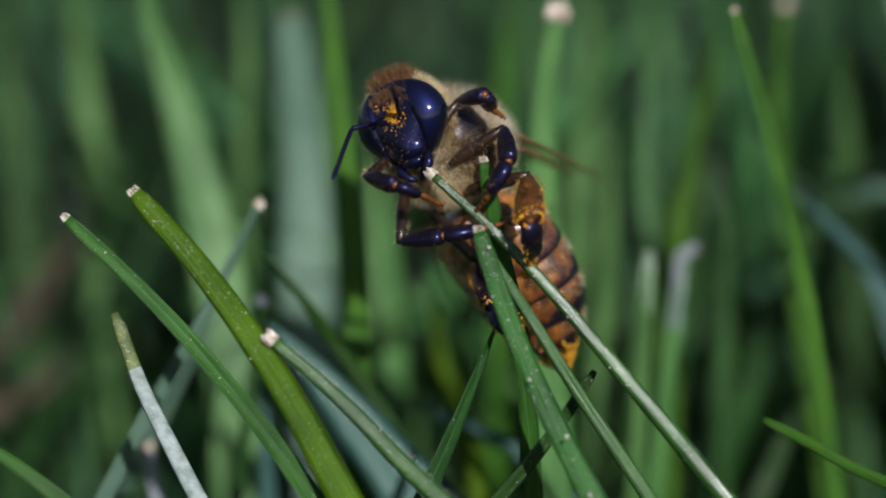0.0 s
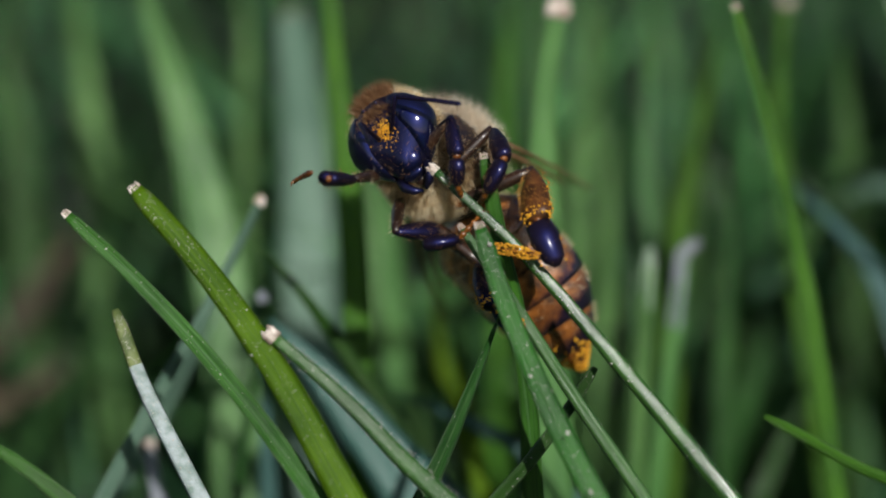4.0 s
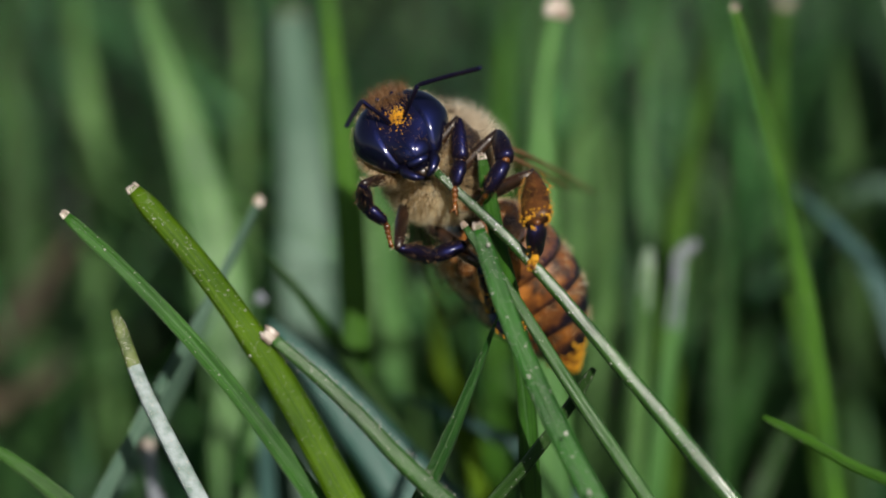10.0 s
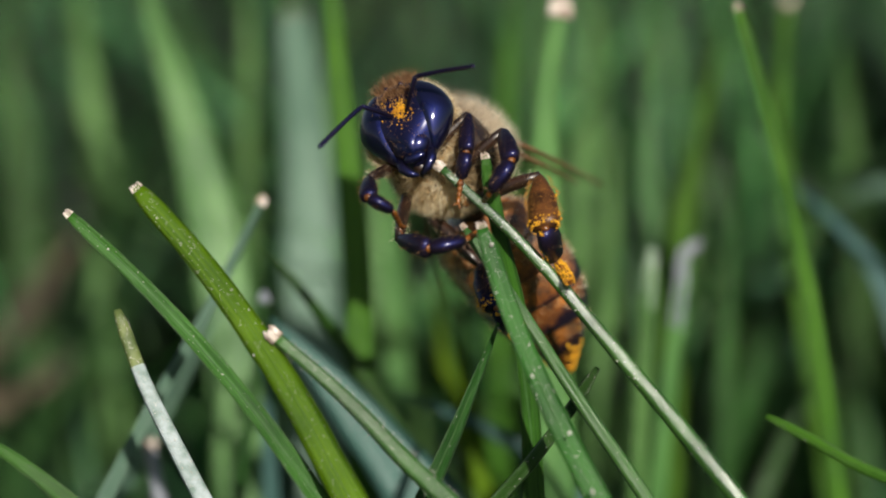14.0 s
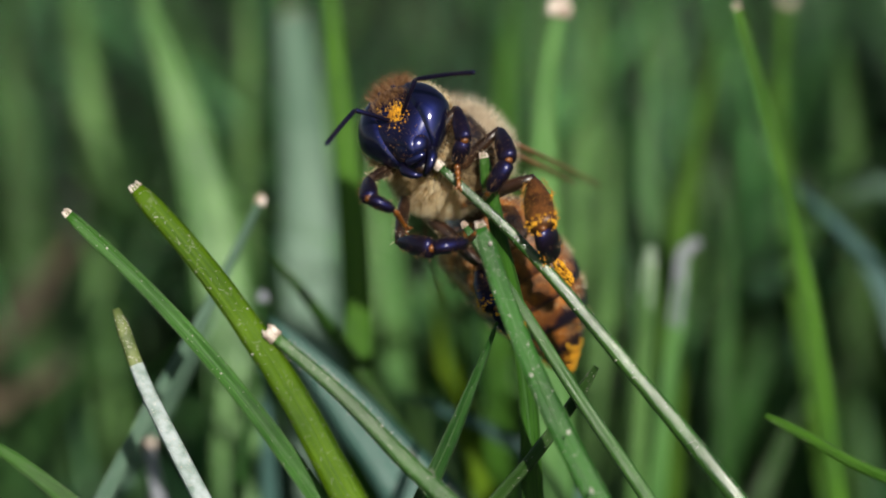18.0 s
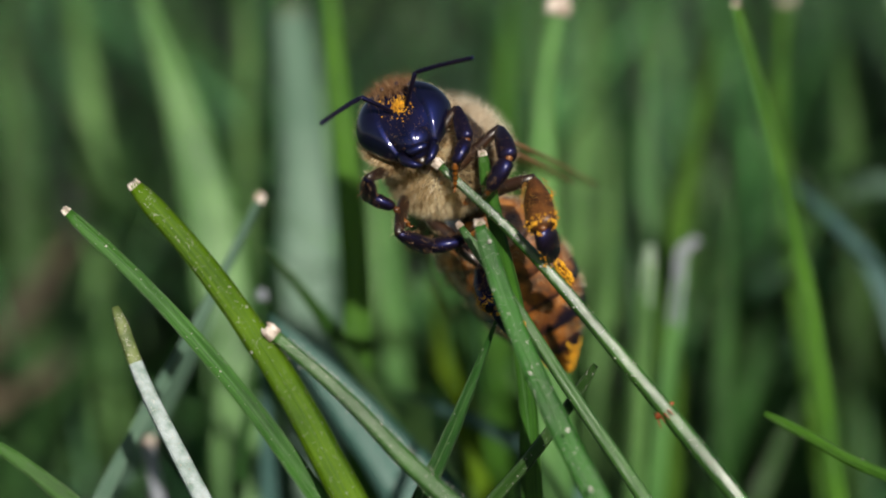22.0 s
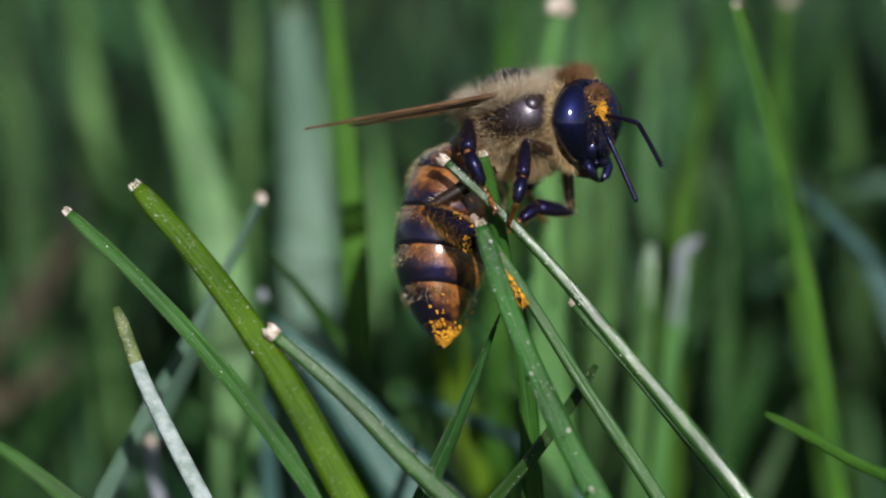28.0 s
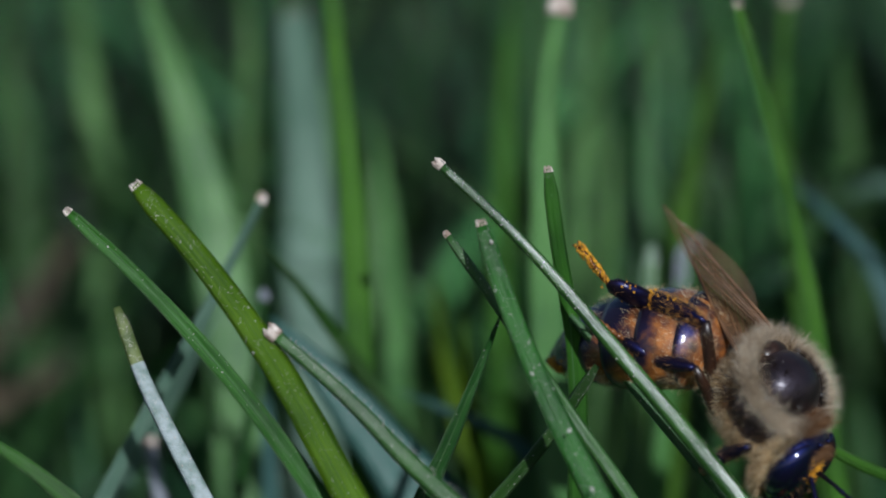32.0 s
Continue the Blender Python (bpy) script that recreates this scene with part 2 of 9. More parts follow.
def belt_material():
    """Abdomen plates: amber in front, a ragged dark hind band, widest on the back. UV.y runs along one plate, UV.x round it from the back."""
    m, nodes, links, bsdf = shader("banded abdomen shell")
    uv = nodes.new("ShaderNodeUVMap")
    co = nodes.new("ShaderNodeTexCoord")
    split = nodes.new("ShaderNodeSeparateXYZ")
    links.new(uv.outputs[0], split.inputs[0])

    def math_node(operation, first, second, third=None):
        n = nodes.new("ShaderNodeMath")
        n.operation = operation
        for k, value in enumerate((first, second, third)):
            if value is None:
                continue
            if isinstance(value, (int, float)):
                n.inputs[k].default_value = value
            else:
                links.new(value, n.inputs[k])
        return n.outputs[0]

    ragged = node(nodes, "ShaderNodeTexNoise", Scale=520.0, Detail=7.0, Roughness=0.75)
    links.new(co.outputs["Object"], ragged.inputs["Vector"])
    top = math_node("COSINE", math_node("MULTIPLY", split.outputs["X"], 6.2832), None)
    place = math_node("MULTIPLY_ADD", top, 0.34, split.outputs["Y"])
    place = math_node("MULTIPLY_ADD", ragged.outputs["Fac"], 1.7, place)
    band = nodes.new("ShaderNodeMapRange")
    band.interpolation_type = "SMOOTHSTEP"
    for key, value in (("From Min", 1.08), ("From Max", 1.62), ("To Min", 0.0), ("To Max", 1.0)):
        band.inputs[key].default_value = value
    links.new(place, band.inputs["Value"])
    mottle = node(nodes, "ShaderNodeTexNoise", Scale=1700.0, Detail=5.0)
    links.new(co.outputs["Object"], mottle.inputs["Vector"])
    amber = ramp(nodes, links, mottle.outputs["Fac"], ((0.36, (0.045, 0.015, 0.006)), (0.52, (0.22, 0.068, 0.011)), (0.68, (0.48, 0.170, 0.028))))
    mixed = nodes.new("ShaderNodeMix")
    mixed.data_type = "RGBA"
    links.new(band.outputs[0], mixed.inputs[0])
    links.new(amber, mixed.inputs[6])
    mixed.inputs[7].default_value = (0.010, 0.006, 0.007, 1)
    links.new(mixed.outputs[2], bsdf.inputs["Base Color"])
    tint = nodes.new("ShaderNodeMix")
    tint.data_type = "RGBA"
    links.new(band.outputs[0], tint.inputs[0])
    tint.inputs[6].default_value = (1.0, 0.85, 0.7, 1)
    # dark bands get a blue reflection tint in place of mirrored sky
    tint.inputs[7].default_value = (0.16, 0.18, 1.0, 1)
    links.new(tint.outputs[2], bsdf.inputs["Specular Tint"])
    bsdf.inputs["Specular IOR Level"].default_value = 0.9
    bsdf.inputs["Roughness"].default_value = 0.5
    bsdf.inputs["Coat Weight"].default_value = 1.0
    bsdf.inputs["Coat Roughness"].default_value = 0.19
    bsdf.inputs["Coat IOR"].default_value = 1.6
    fine = node(nodes, "ShaderNodeTexNoise", Scale=1300.0, Detail=4.0)
    links.new(co.outputs["Object"], fine.inputs["Vector"])
    relief = bump(nodes, links, fine.outputs["Fac"], bsdf, 0.5, 0.0001)
    links.new(relief.outputs[0], bsdf.inputs["Coat Normal"])
    return m


def wing_material():
    """Thin clear membrane, faintly brown, with gloss."""
    m, nodes, links, bsdf = shader("clear wing membrane")
    bsdf.inputs["Base Color"].default_value = (0.22, 0.13, 0.07, 1)
    bsdf.inputs["Roughness"].default_value = 0.2
    bsdf.inputs["Specular IOR Level"].default_value = 1.0
    co = nodes.new("ShaderNodeTexCoord")
    n = node(nodes, "ShaderNodeTexNoise", Scale=700.0, Detail=3.0)
    links.new(co.outputs["Object"], n.inputs["Vector"])
    bump(nodes, links, n.outputs["Fac"], bsdf, 0.5, 0.0001)
    clear = nodes.new("ShaderNodeBsdfTransparent")
    clear.inputs[0].default_value = (0.93, 0.90, 0.84, 1)
    mix = nodes.new("ShaderNodeMixShader")
    mix.inputs[0].default_value = 0.33
    links.new(clear.outputs[0], mix.inputs[1])
    links.new(bsdf.outputs[0], mix.inputs[2])
    links.new(mix.outputs[0], nodes["Material Output"].inputs["Surface"])
    return m


M_BELT = belt_material()
M_WING = wing_material()


# ---- mesh helpers; lengths in millimetres ----
def link(name, verts, faces, material, parent=None, label="", uvs=None, smooth=True):
    """One mesh object from lists, in millimetres; uvs: one pair per vertex."""
    me = bpy.data.meshes.new(name)
    me.from_pydata([tuple(c * MM for c in v) for v in verts], [], faces)
    if uvs is not None:
        layer = me.uv_layers.new(name="UVMap")
        idx = np.empty(len(me.loops), dtype=np.int32)
        me.loops.foreach_get("vertex_index", idx)
        layer.data.foreach_set("uv", np.asarray(uvs, dtype=np.float32)[idx].ravel())
    me.polygons.foreach_set("use_smooth", [smooth] * len(me.polygons))
    me.materials.append(material)
    me.update()
    ob = new(name, me)
    if parent:
        ob.parent = parent
    if label:
        ob["label"] = label
    return ob


def part(name, mesh, material, parent, label="", smooth=True):
    verts, faces = mesh
    return link(name, verts, faces, material, parent, label, None, smooth)


def blob(shape, nu=28, nv=18):
    """A closed surface: shape maps a point of the unit sphere to a point."""
    verts = [shape(0, 0, 1)]
    for j in range(1, nv):
        th = math.pi * j / nv
        for i in range(nu):
            ph = 2 * math.pi * i / nu
            verts.append(shape(math.sin(th) * math.cos(ph), math.sin(th) * math.sin(ph), math.cos(th)))
    verts.append(shape(0, 0, -1))
    faces = [(0, 1 + i, 1 + (i + 1) % nu) for i in range(nu)]
    for j in range(nv - 2):
        a, b = 1 + j * nu, 1 + (j + 1) * nu
        faces += [(a + i, b + i, b + (i + 1) % nu, a + (i + 1) % nu) for i in range(nu)]
    last, a = len(verts) - 1, 1 + (nv - 2) * nu
    faces += [(last, a + (i + 1) % nu, a + i) for i in range(nu)]
    return verts, faces


def ellipsoid(centre, radii, turn=None, nu=24, nv=16):
    turn = turn or Matrix.Identity(3)
    c = Vector(centre)
    return blob(lambda a, b, d: tuple(c + turn @ Vector((a * radii[0], b * radii[1], d * radii[2]))), nu, nv)


def tube(points, radii, sides=8, flat=1.0):
    """A round rod along points with a radius at each; closed ends."""
    pts = [Vector(p) for p in points]
    verts, faces = [], []
    side = None
    for k, p in enumerate(pts):
        d = (pts[min(k + 1, len(pts) - 1)] - pts[max(k - 1, 0)]).normalized()
        if side is None:
            side = d.cross(Vector((0, 0, 1)))
            if side.length < 1e-3:
                side = d.cross(Vector((0, 1, 0)))
        side = (side - d * side.dot(d)).normalized()
        up = side.cross(d)
        for i in range(sides):
            a = 2 * math.pi * i / sides
            verts.append(tuple(p + radii[k] * (math.cos(a) * side * flat + math.sin(a) * up)))
    for k in range(len(pts) - 1):
        a, b = k * sides, (k + 1) * sides
        faces += [(a + i, a + (i + 1) % sides, b + (i + 1) % sides, b + i) for i in range(sides)]
    faces.append(tuple(range(sides))[::-1])
    faces.append(tuple(range((len(pts) - 1) * sides, len(pts) * sides)))
    return verts, faces


def merged(*meshes):
    verts, faces = [], []
    for v, f in meshes:
        n = len(verts)
        verts += list(v)
        faces += [tuple(i + n for i in face) for face in f]
    return verts, faces


def curve_at(points, s):
    """A smooth curve through the points, s from 0 to 1 by length."""
    pts = [Vector(p) for p in points]
    gap = [(pts[i + 1] - pts[i]).length for i in range(len(pts) - 1)]
    at = s * sum(gap)
    k = 0
    while k < len(gap) - 1 and at > gap[k]:
        at -= gap[k]
        k += 1
    f = at / gap[k]
    slope = [(pts[i + 1] - pts[i]) / gap[i] for i in range(len(gap))]

    def tangent(i):
        if i == 0:
            return slope[0]
        if i == len(gap):
            return slope[-1]
        return (slope[i - 1] * gap[i] + slope[i] * gap[i - 1]) / (gap[i] + gap[i - 1])

    h = gap[k]
    a, b = (1 + 2 * f) * (1 - f) ** 2, f * f * (3 - 2 * f)
    c, d = f * (1 - f) ** 2 * h, f * f * (f - 1) * h
    return pts[k] * a + pts[k + 1] * b + tangent(k) * c + tangent(k + 1) * d


def hairs(samples, length, lean, rng, width=0.013, wild=0.16):
    """Thin tapering hairs at (place, normal) pairs, leaning along lean."""
    verts, faces = [], []
    lean = Vector(lean)
    for p, n in samples:
        p, n = Vector(p), Vector(n)
        jit = Vector((rng.gauss(0, wild), rng.gauss(0, wild), rng.gauss(0, wild)))
        d = (n + lean + jit).normalized()
        size = length * rng.uniform(0.5, 1.15)
        s = d.cross(Vector((rng.gauss(0, 1), rng.gauss(0, 1), rng.gauss(0, 1)))).normalized() * width
        mid = p + d * size * 0.55
        end = p + (d + jit * 0.9).normalized() * size
        k = len(verts)
        verts += [tuple(p - s), tuple(p + s), tuple(mid + s * 0.7), tuple(mid - s * 0.7), tuple(end)]
        faces += [(k, k + 1, k + 2, k + 3), (k + 3, k + 2, k + 4)]
    return verts, faces


def on_ellipsoid(centre, radii, count, rng, keep=None):
    out = []
    while len(out) < count:
        d = Vector((rng.gauss(0, 1), rng.gauss(0, 1), rng.gauss(0, 1))).normalized()
        if keep and not keep(d):
            continue
        p = Vector(centre) + Vector((d.x * radii[0], d.y * radii[1], d.z * radii[2]))
        out.append((p, Vector((d.x / radii[0], d.y / radii[1], d.z / radii[2])).normalized()))
    return out


def grains(places, size, rng):
    """A crust of small uneven grains."""
    bits = []
    for p in places:
        r = size * rng.uniform(0.5, 1.3)
        t = Euler((rng.uniform(0, 6), rng.uniform(0, 6), 0)).to_matrix()
        bits.append(ellipsoid(p, (r, r * rng.uniform(0.6, 1), r * rng.uniform(0.6, 1)), t, 6, 4))
    return merged(*bits)


# ---- ground ----
def ground():
    size, near = 60000.0, 700.0
    rows = [-size, -8000, -2000] + [near * (i / 14 - 1) for i in range(29)] + [2000, 8000, size]
    rng = random.Random(3)
    verts, faces = [], []
    for y in rows:
        for x in rows:
            inside = abs(x) < near and abs(y) < near
            verts.append((x, y, rng.uniform(-2.5, 0) if inside else 0))
    n = len(rows)
    for j in range(n - 1):
        faces += [(j * n + i, j * n + i + 1, (j + 1) * n + i + 1, (j + 1) * n + i) for i in range(n - 1)]
    ob = link("ground", verts, faces, M_SOIL)
    tagged(ob, "dark soil and thatch under mown grass", "ground", kind="structure")


ground()


# ---- grass ----
BLADE = {}


def ribbon(points, width, fold, steps, tip, rng, thick=0.16, twist=0.0):
    """Closed leaf blade: a folded strip of some thickness. Returns verts, faces, uvs and frames along its face."""
    verts, faces, uvs, rails = [], [], [], []
    rolled = fold < 0
    if rolled:
        prof = ((-1, 0), (-0.55, -0.16), (0, -0.2), (0.55, -0.16), (1, 0), (0.84, 0.40), (0.48, 0.60), (0, 0.66), (-0.48, 0.60), (-0.84, 0.40))
    else:
        prof = ((-1, 0), (-0.55, -0.42), (0, -0.62), (0.55, -0.42), (1, 0), (0.5, -0.30), (0, -0.52), (-0.5, -0.30))
    total = sum((Vector(points[i + 1]) - Vector(points[i])).length for i in range(len(points) - 1))
    for k in range(steps + 1):
        s = 1 - (1 - k / steps) ** 1.25
        p = curve_at(points, s)
        d = (curve_at(points, min(1, s + 0.02)) - curve_at(points, max(0, s - 0.02))).normalized()
        view = Matrix.Rotation(twist * (s - 0.5), 3, d) @ Vector((0.25, -1, 0.25))
        side = d.cross(view).normalized()
        out = side.cross(d).normalized()
        left = (1 - s) * total
        if tip in ("cut", "knob", "tuft"):
            w = width * (0.46 + 0.54 * min(1, left / 14))
        elif tip in ("blunt", "round"):
            w = width * (0.62 + 0.38 * min(1, left / 14)) * max(0.30, min(1, left / 0.6)) ** 0.5
        else:
            w = width * max(0.05, min(1, left / min(11, 8 * width)) ** 0.7)
        w *= 0.5 * (1 + (0.010 if rolled else 0.022) * rng.gauss(0, 1))
        t = min(1, w / (0.3 * width)) * thick
        for i, (u, v) in enumerate(prof):
            lift = -v * fold * w * 1.5 if rolled else v * fold * w * 1.6 + (t * 0.5 if i > 4 else -t * 0.5 if 0 < i < 4 else 0)
            verts.append(tuple(p + side * u * w * (1 - 0.35 * abs(fold)) + out * lift))
            uvs.append((0.5 + 0.5 * u if i < 5 or rolled else 0.5 + 0.4 * u, s * total))
        rails.append((p, side * w * (1 - 0.35 * abs(fold)), out, -0.66 * fold * w * 1.5 if rolled else -0.62 * fold * w * 1.6, t))
    n = len(prof)
    for k in range(steps):
        a, b = k * n, (k + 1) * n
        faces += [(a + i, a + (i + 1) % n, b + (i + 1) % n, b + i) for i in range(n)]
    faces.append(tuple(range(n))[::-1])
    faces.append(tuple(range(steps * n, steps * n + n)))
    return verts, faces, uvs, rails


BLADE_COUNT = [0]


def face_height(rail, u, rolled):
    """How far the blade's seen face stands out from its axis, u from edge to edge."""
    mid, t = rail[3], rail[4]
    if rolled:
        return mid * math.sqrt(max(0.0, 1 - u * u)) * 0.98
    return mid * 0.84 * (1 - abs(u)) + t * (0.5 if abs(u) < 0.55 else 0.3)


def grass_blade(points, width, fold, tip, material, label, dust=0, fringe=0, dry=0.0, dry_look=None):
    """One blade as a thing: its foot in the soil at points[0], its tip at the last point."""
    BLADE_COUNT[0] += 1
    rng = random.Random(100 + BLADE_COUNT[0])
    base = Vector(points[0])
    pts = [Vector(p) - base - Vector((0, 0, 1.5 if i == 0 else 0)) for i, p in enumerate(points)]
    verts, faces, uvs, rails = ribbon(pts, width, fold, 44, tip, rng, twist=rng.uniform(-0.25, 0.25))
    round_it = len(verts) // 45
    late = [44 * (1 - dry) + (rng.uniform(-4, 3) if dry_look else rng.uniform(-0.4, 0.4)) if dry else 99 for _ in range(round_it)]
    fresh = [f for j, f in enumerate(faces) if j // round_it <= late[j % round_it] or (dry and j == 44 * round_it)]
    ob = link("grass_blade", verts, fresh, material, None, "", uvs)
    ob.location = base * MM
    if dry:
        link("dry_point", verts, [f for f in faces if f not in set(fresh)], dry_look or M_OLIVE, ob, "withered %s point" % ("pale" if dry_look else "olive"), uvs)
    tagged(ob, label, "grass blade", "blades of the lawn")
    if tip == "blunt":
        p, across, out, mid, t = rails[-1]
        d = (p - rails[-3][0]).normalized()
        end = [tube([p - d * 0.12 + across * f + out * mid * (1 - abs(f)), p + d * 0.10 * rng.uniform(0.6, 1.6) + across * f * 0.8 + out * mid * (1 - abs(f))], [0.07, 0.03], 6) for f in (-0.9, -0.3, 0.3, 0.9)]
        part("cut_tip", merged(*end), M_CUT, ob, "small pale mown end")
    if tip in ("cut", "knob", "tuft"):
        knob = {"knob": 1.6, "tuft": 2.3}.get(tip, 1.25)
        end, across, out = rails[-1][0], rails[-1][1], rails[-1][2]
        d = (end - rails[-3][0]).normalized()
        tufts = []
        for i in range(14):
            f = (i - 6.5) / 6.5
            a = end + across * f * 0.88 + out * face_height(rails[-1], f, fold < 0) * rng.uniform(0.05, 0.85)
            size = width * rng.uniform(0.05, 0.20) * knob
            r = max(0.05, across.length * 0.32) * knob
            tufts.append(tube([a - d * 0.2, a + d * size * 0.5 + across * rng.gauss(0, 0.06), a + d * size + across * rng.gauss(0, 0.2)],
                              [r * 1.05, r * 0.9, r * 0.25], 7))
        part("cut_tip", merged(*tufts), M_PALE if tip == "tuft" else M_CUT, ob, "dry whitish mown end")
    if fold >= 0:
        ridge = rails[::2] if dust else rails[::6]
        part("midrib", tube([r[0] + r[2] * (face_height(r, 0, False) - 0.02) for r in ridge], [0.02 + 0.04 * r[1].length for r in ridge], 6), material, ob)
    if dust:
        dots = []
        for _ in range(dust):
            f = rng.uniform(0.35, 0.985) * (len(rails) - 1)
            k = int(f)
            p, across, out, mid, t = rails[k]
            p = p.lerp(rails[k + 1][0], f - k)
            u = rng.uniform(-0.88, 0.88)
            dots.append(p + across * u + out * (face_height(rails[k], u, fold < 0) + 0.004))
        if fringe:
            down = []
            for _ in range(fringe):
                k = int(rng.uniform(0.4, 0.97) * len(rails))
                p, across, out, mid, t = rails[k]
                u = 1 if rng.random() < 0.8 else -1
                down.append((p + across * u + (rails[k - 1][0] - p) * rng.random(), across.normalized() * u + out * 0.5))
            part("edge_hairs", hairs(down, 0.22, (0, 0, 0.3), rng, 0.006, 0.3), M_DUST, ob, "fine pale hairs along the edge")
        part("dust", grains(dots, 0.017, rng), M_DUST, ob, "pale specks of dust")
        part("crumb", grains(dots[: dust // 22], 0.038, rng), M_DUST, ob, "larger pale crumbs of dust")
    return ob


BLADE["a"] = grass_blade([(13.3, -11.1, 0.0), (-3.29, -3.8, 29.9), (-5.84, -2.4, 34.2), (-8.7, -1.2, 38.0), (-10.9, -0.5, 40.4)],
    1.31, 0.12, "blunt", M_LIME, "broad yellow-green grass blade with a mown white tip", 520)
BLADE["b"] = grass_blade([(18.6, -14.9, 0.0), (-4.33, -3.3, 29.7), (-7.12, -1.7, 33.1), (-10.7, -0.2, 36.8), (-13.4, 0.3, 39.3)],
    1.02, 0.70, "blunt", M_GREEN, "long dark green folded grass blade with a pale point", 110)
BLADE["c"] = grass_blade([(26.3, -12.7, 0.0), (0.1, -3.8, 29.9), (-1.3, -3.3, 31.1), (-3.1, -2.7, 32.9), (-6.0, -2.1, 35.4)],
    1.22, -0.66, "knob", M_GREY, "rolled grey-green grass blade with a ragged white cut tip", 420, 700)
BLADE["k"] = grass_blade([(6.5, -13.1, 0.0), (-8.6, -1.4, 29.2), (-9.7, -0.5, 31.1), (-10.75, 0.4, 33.0), (-11.8, 1.5, 35.5)],
    1.00, -0.50, "round", M_FROST, "thin silvery grass blade with a withered olive point", 1000, dry=0.10)
BLADE["d"] = grass_blade([(-24.9, -8.1, 0.0), (-12.6, 3.9, 27.7), (-10.9, 5.6, 30.8), (-8.7, 7.4, 34.5), (-6.9, 9.2, 38.0)],
    0.76, 0.30, "knob", M_MIST, "slender grey-green grass blade with a round white cut tip")
BLADE["l"] = grass_blade([(18.4, -8.9, 0.0), (-13.0, -3.8, 29.7), (-14.5, -3.6, 30.9), (-16.1, -3.3, 31.9), (-17.9, -3.1, 32.8)],
    0.95, 0.40, "point", M_GREEN, "dark green grass blade leaning low over the lawn")
BLADE["m"] = grass_blade([(31.2, -13.4, 0.0), (10.4, -3.3, 29.7), (6.64, -1.5, 34.0), (2.4, 0.2, 38.6), (-0.2, 1.0, 40.9)],
    0.92, -0.75, "cut", M_SHEEN, "long folded grass blade with a silvery keel and split tip", 260)
BLADE["m2"] = grass_blade([(30.9, -12.2, 0.0), (10.53, -1.56, 29.21), (8.40, -0.64, 31.65), (6.73, 0.28, 33.57), (4.64, 1.16, 35.76)],
    0.70, -0.50, "blunt", M_GREY, "glossy grass blade lying close under a longer one", 90)
BLADE["i"] = grass_blade([(19.6, -16.3, 0.0), (5.4, -4.7, 30.1), (3.7, -3.3, 33.2), (2.2, -2.1, 36.6), (1.3, -1.3, 39.2)],
    1.15, 0.30, "blunt", M_GREEN, "upright green grass blade dotted with dust and tiny grains", 520)
part("crumb", grains([Vector(p) - BLADE["i"].location / MM for p in ((3.08, -3.50, 34.27), (4.36, -4.35, 32.44), (5.15, -5.16, 30.55), (1.67, -1.62, 38.57))], 0.13, random.Random(8)), M_DUST, BLADE["i"], "pale crumbs stuck to the blade")
BLADE["n"] = grass_blade([(23.6, -10.6, 0.0), (7.1, -2.3, 29.5), (4.5, -1.0, 33.1), (2.2, 0.1, 36.5), (0.6, 0.7, 38.7)],
    0.80, -0.70, "blunt", M_GREY, "narrow grey-green grass blade crossing behind another", 140)
BLADE["o"] = grass_blade([(-11.5, -6.8, 0.0), (-0.7, -1.8, 29.3), (0.4, -1.3, 31.7), (1.3, -0.9, 33.9), (2.1, -0.4, 35.9)],
    0.92, 0.50, "point", M_DARK, "short dark green grass blade leaning against a stem", 50)
BLADE["q"] = grass_blade([(-18.3, -5.8, 0.0), (1.7, -0.9, 28.8), (3.2, -0.6, 30.5), (4.5, -0.2, 32.2), (5.5, 0.1, 33.7)],
    0.80, -0.50, "round", M_DARK, "dark drooping grass blade with a pale pointed end", 120)
BLADE["p"] = grass_blade([(5.0, -2.2, 0.0), (3.3, 0.3, 28.7), (2.9, 0.9, 34.5), (2.0, 1.0, 38.6), (1.5, 1.3, 41.2)],
    0.94, 0.30, "blunt", M_GREEN, "upright green grass blade with a blunt pale end")
BLADE["g"] = grass_blade([(34.0, -3.8, 0.0), (16.76, 1.16, 29.0), (14.7, 1.4, 29.9), (13.3, 1.5, 30.7), (11.7, 1.7, 31.5)],
    0.78, -0.60, "round", M_SPRING, "thin green grass blade arching over the ground", 20)
BLADE["r"] = grass_blade([(18.5, 3.4, 0.0), (15.14, 8.09, 26.53), (13.81, 9.94, 35.07), (12.46, 11.18, 40.74), (11.23, 12.1, 44.97)],
    1.00, 0.45, "blunt", M_SPRING, "tall bright green grass blade with a slender point")
BLADE["r2"] = grass_blade([(19.6, 18.0, 0.0), (16.42, 22.38, 22.52), (14.8, 24.65, 33.22), (14.15, 25.73, 38.4), (14.47, 26.7, 43.04)],
    1.20, 0.30, "cut", M_SPRING, "tall green grass blade with a mown brown tip")
BLADE["e"] = grass_blade([(5.3, 6.3, 0.0), (4.4, 10.7, 25.8), (4.0, 12.8, 35.7), (4.0, 13.9, 40.9), (4.5, 14.6, 44.4)],
    1.85, 0.25, "knob", M_MID, "broad pale green grass blade with a pinkish mown tip")
BLADE["s1"] = grass_blade([(-3.9, 17.0, 0.0), (-5.1, 23.2, 22.3), (-5.6, 25.8, 29.6), (-5.8, 28.1, 35.5), (-6.38, 29.48, 42.13)],
    2.90, 0.15, "blunt", M_MIST, "wide silvery grass blade standing in the blurred lawn")
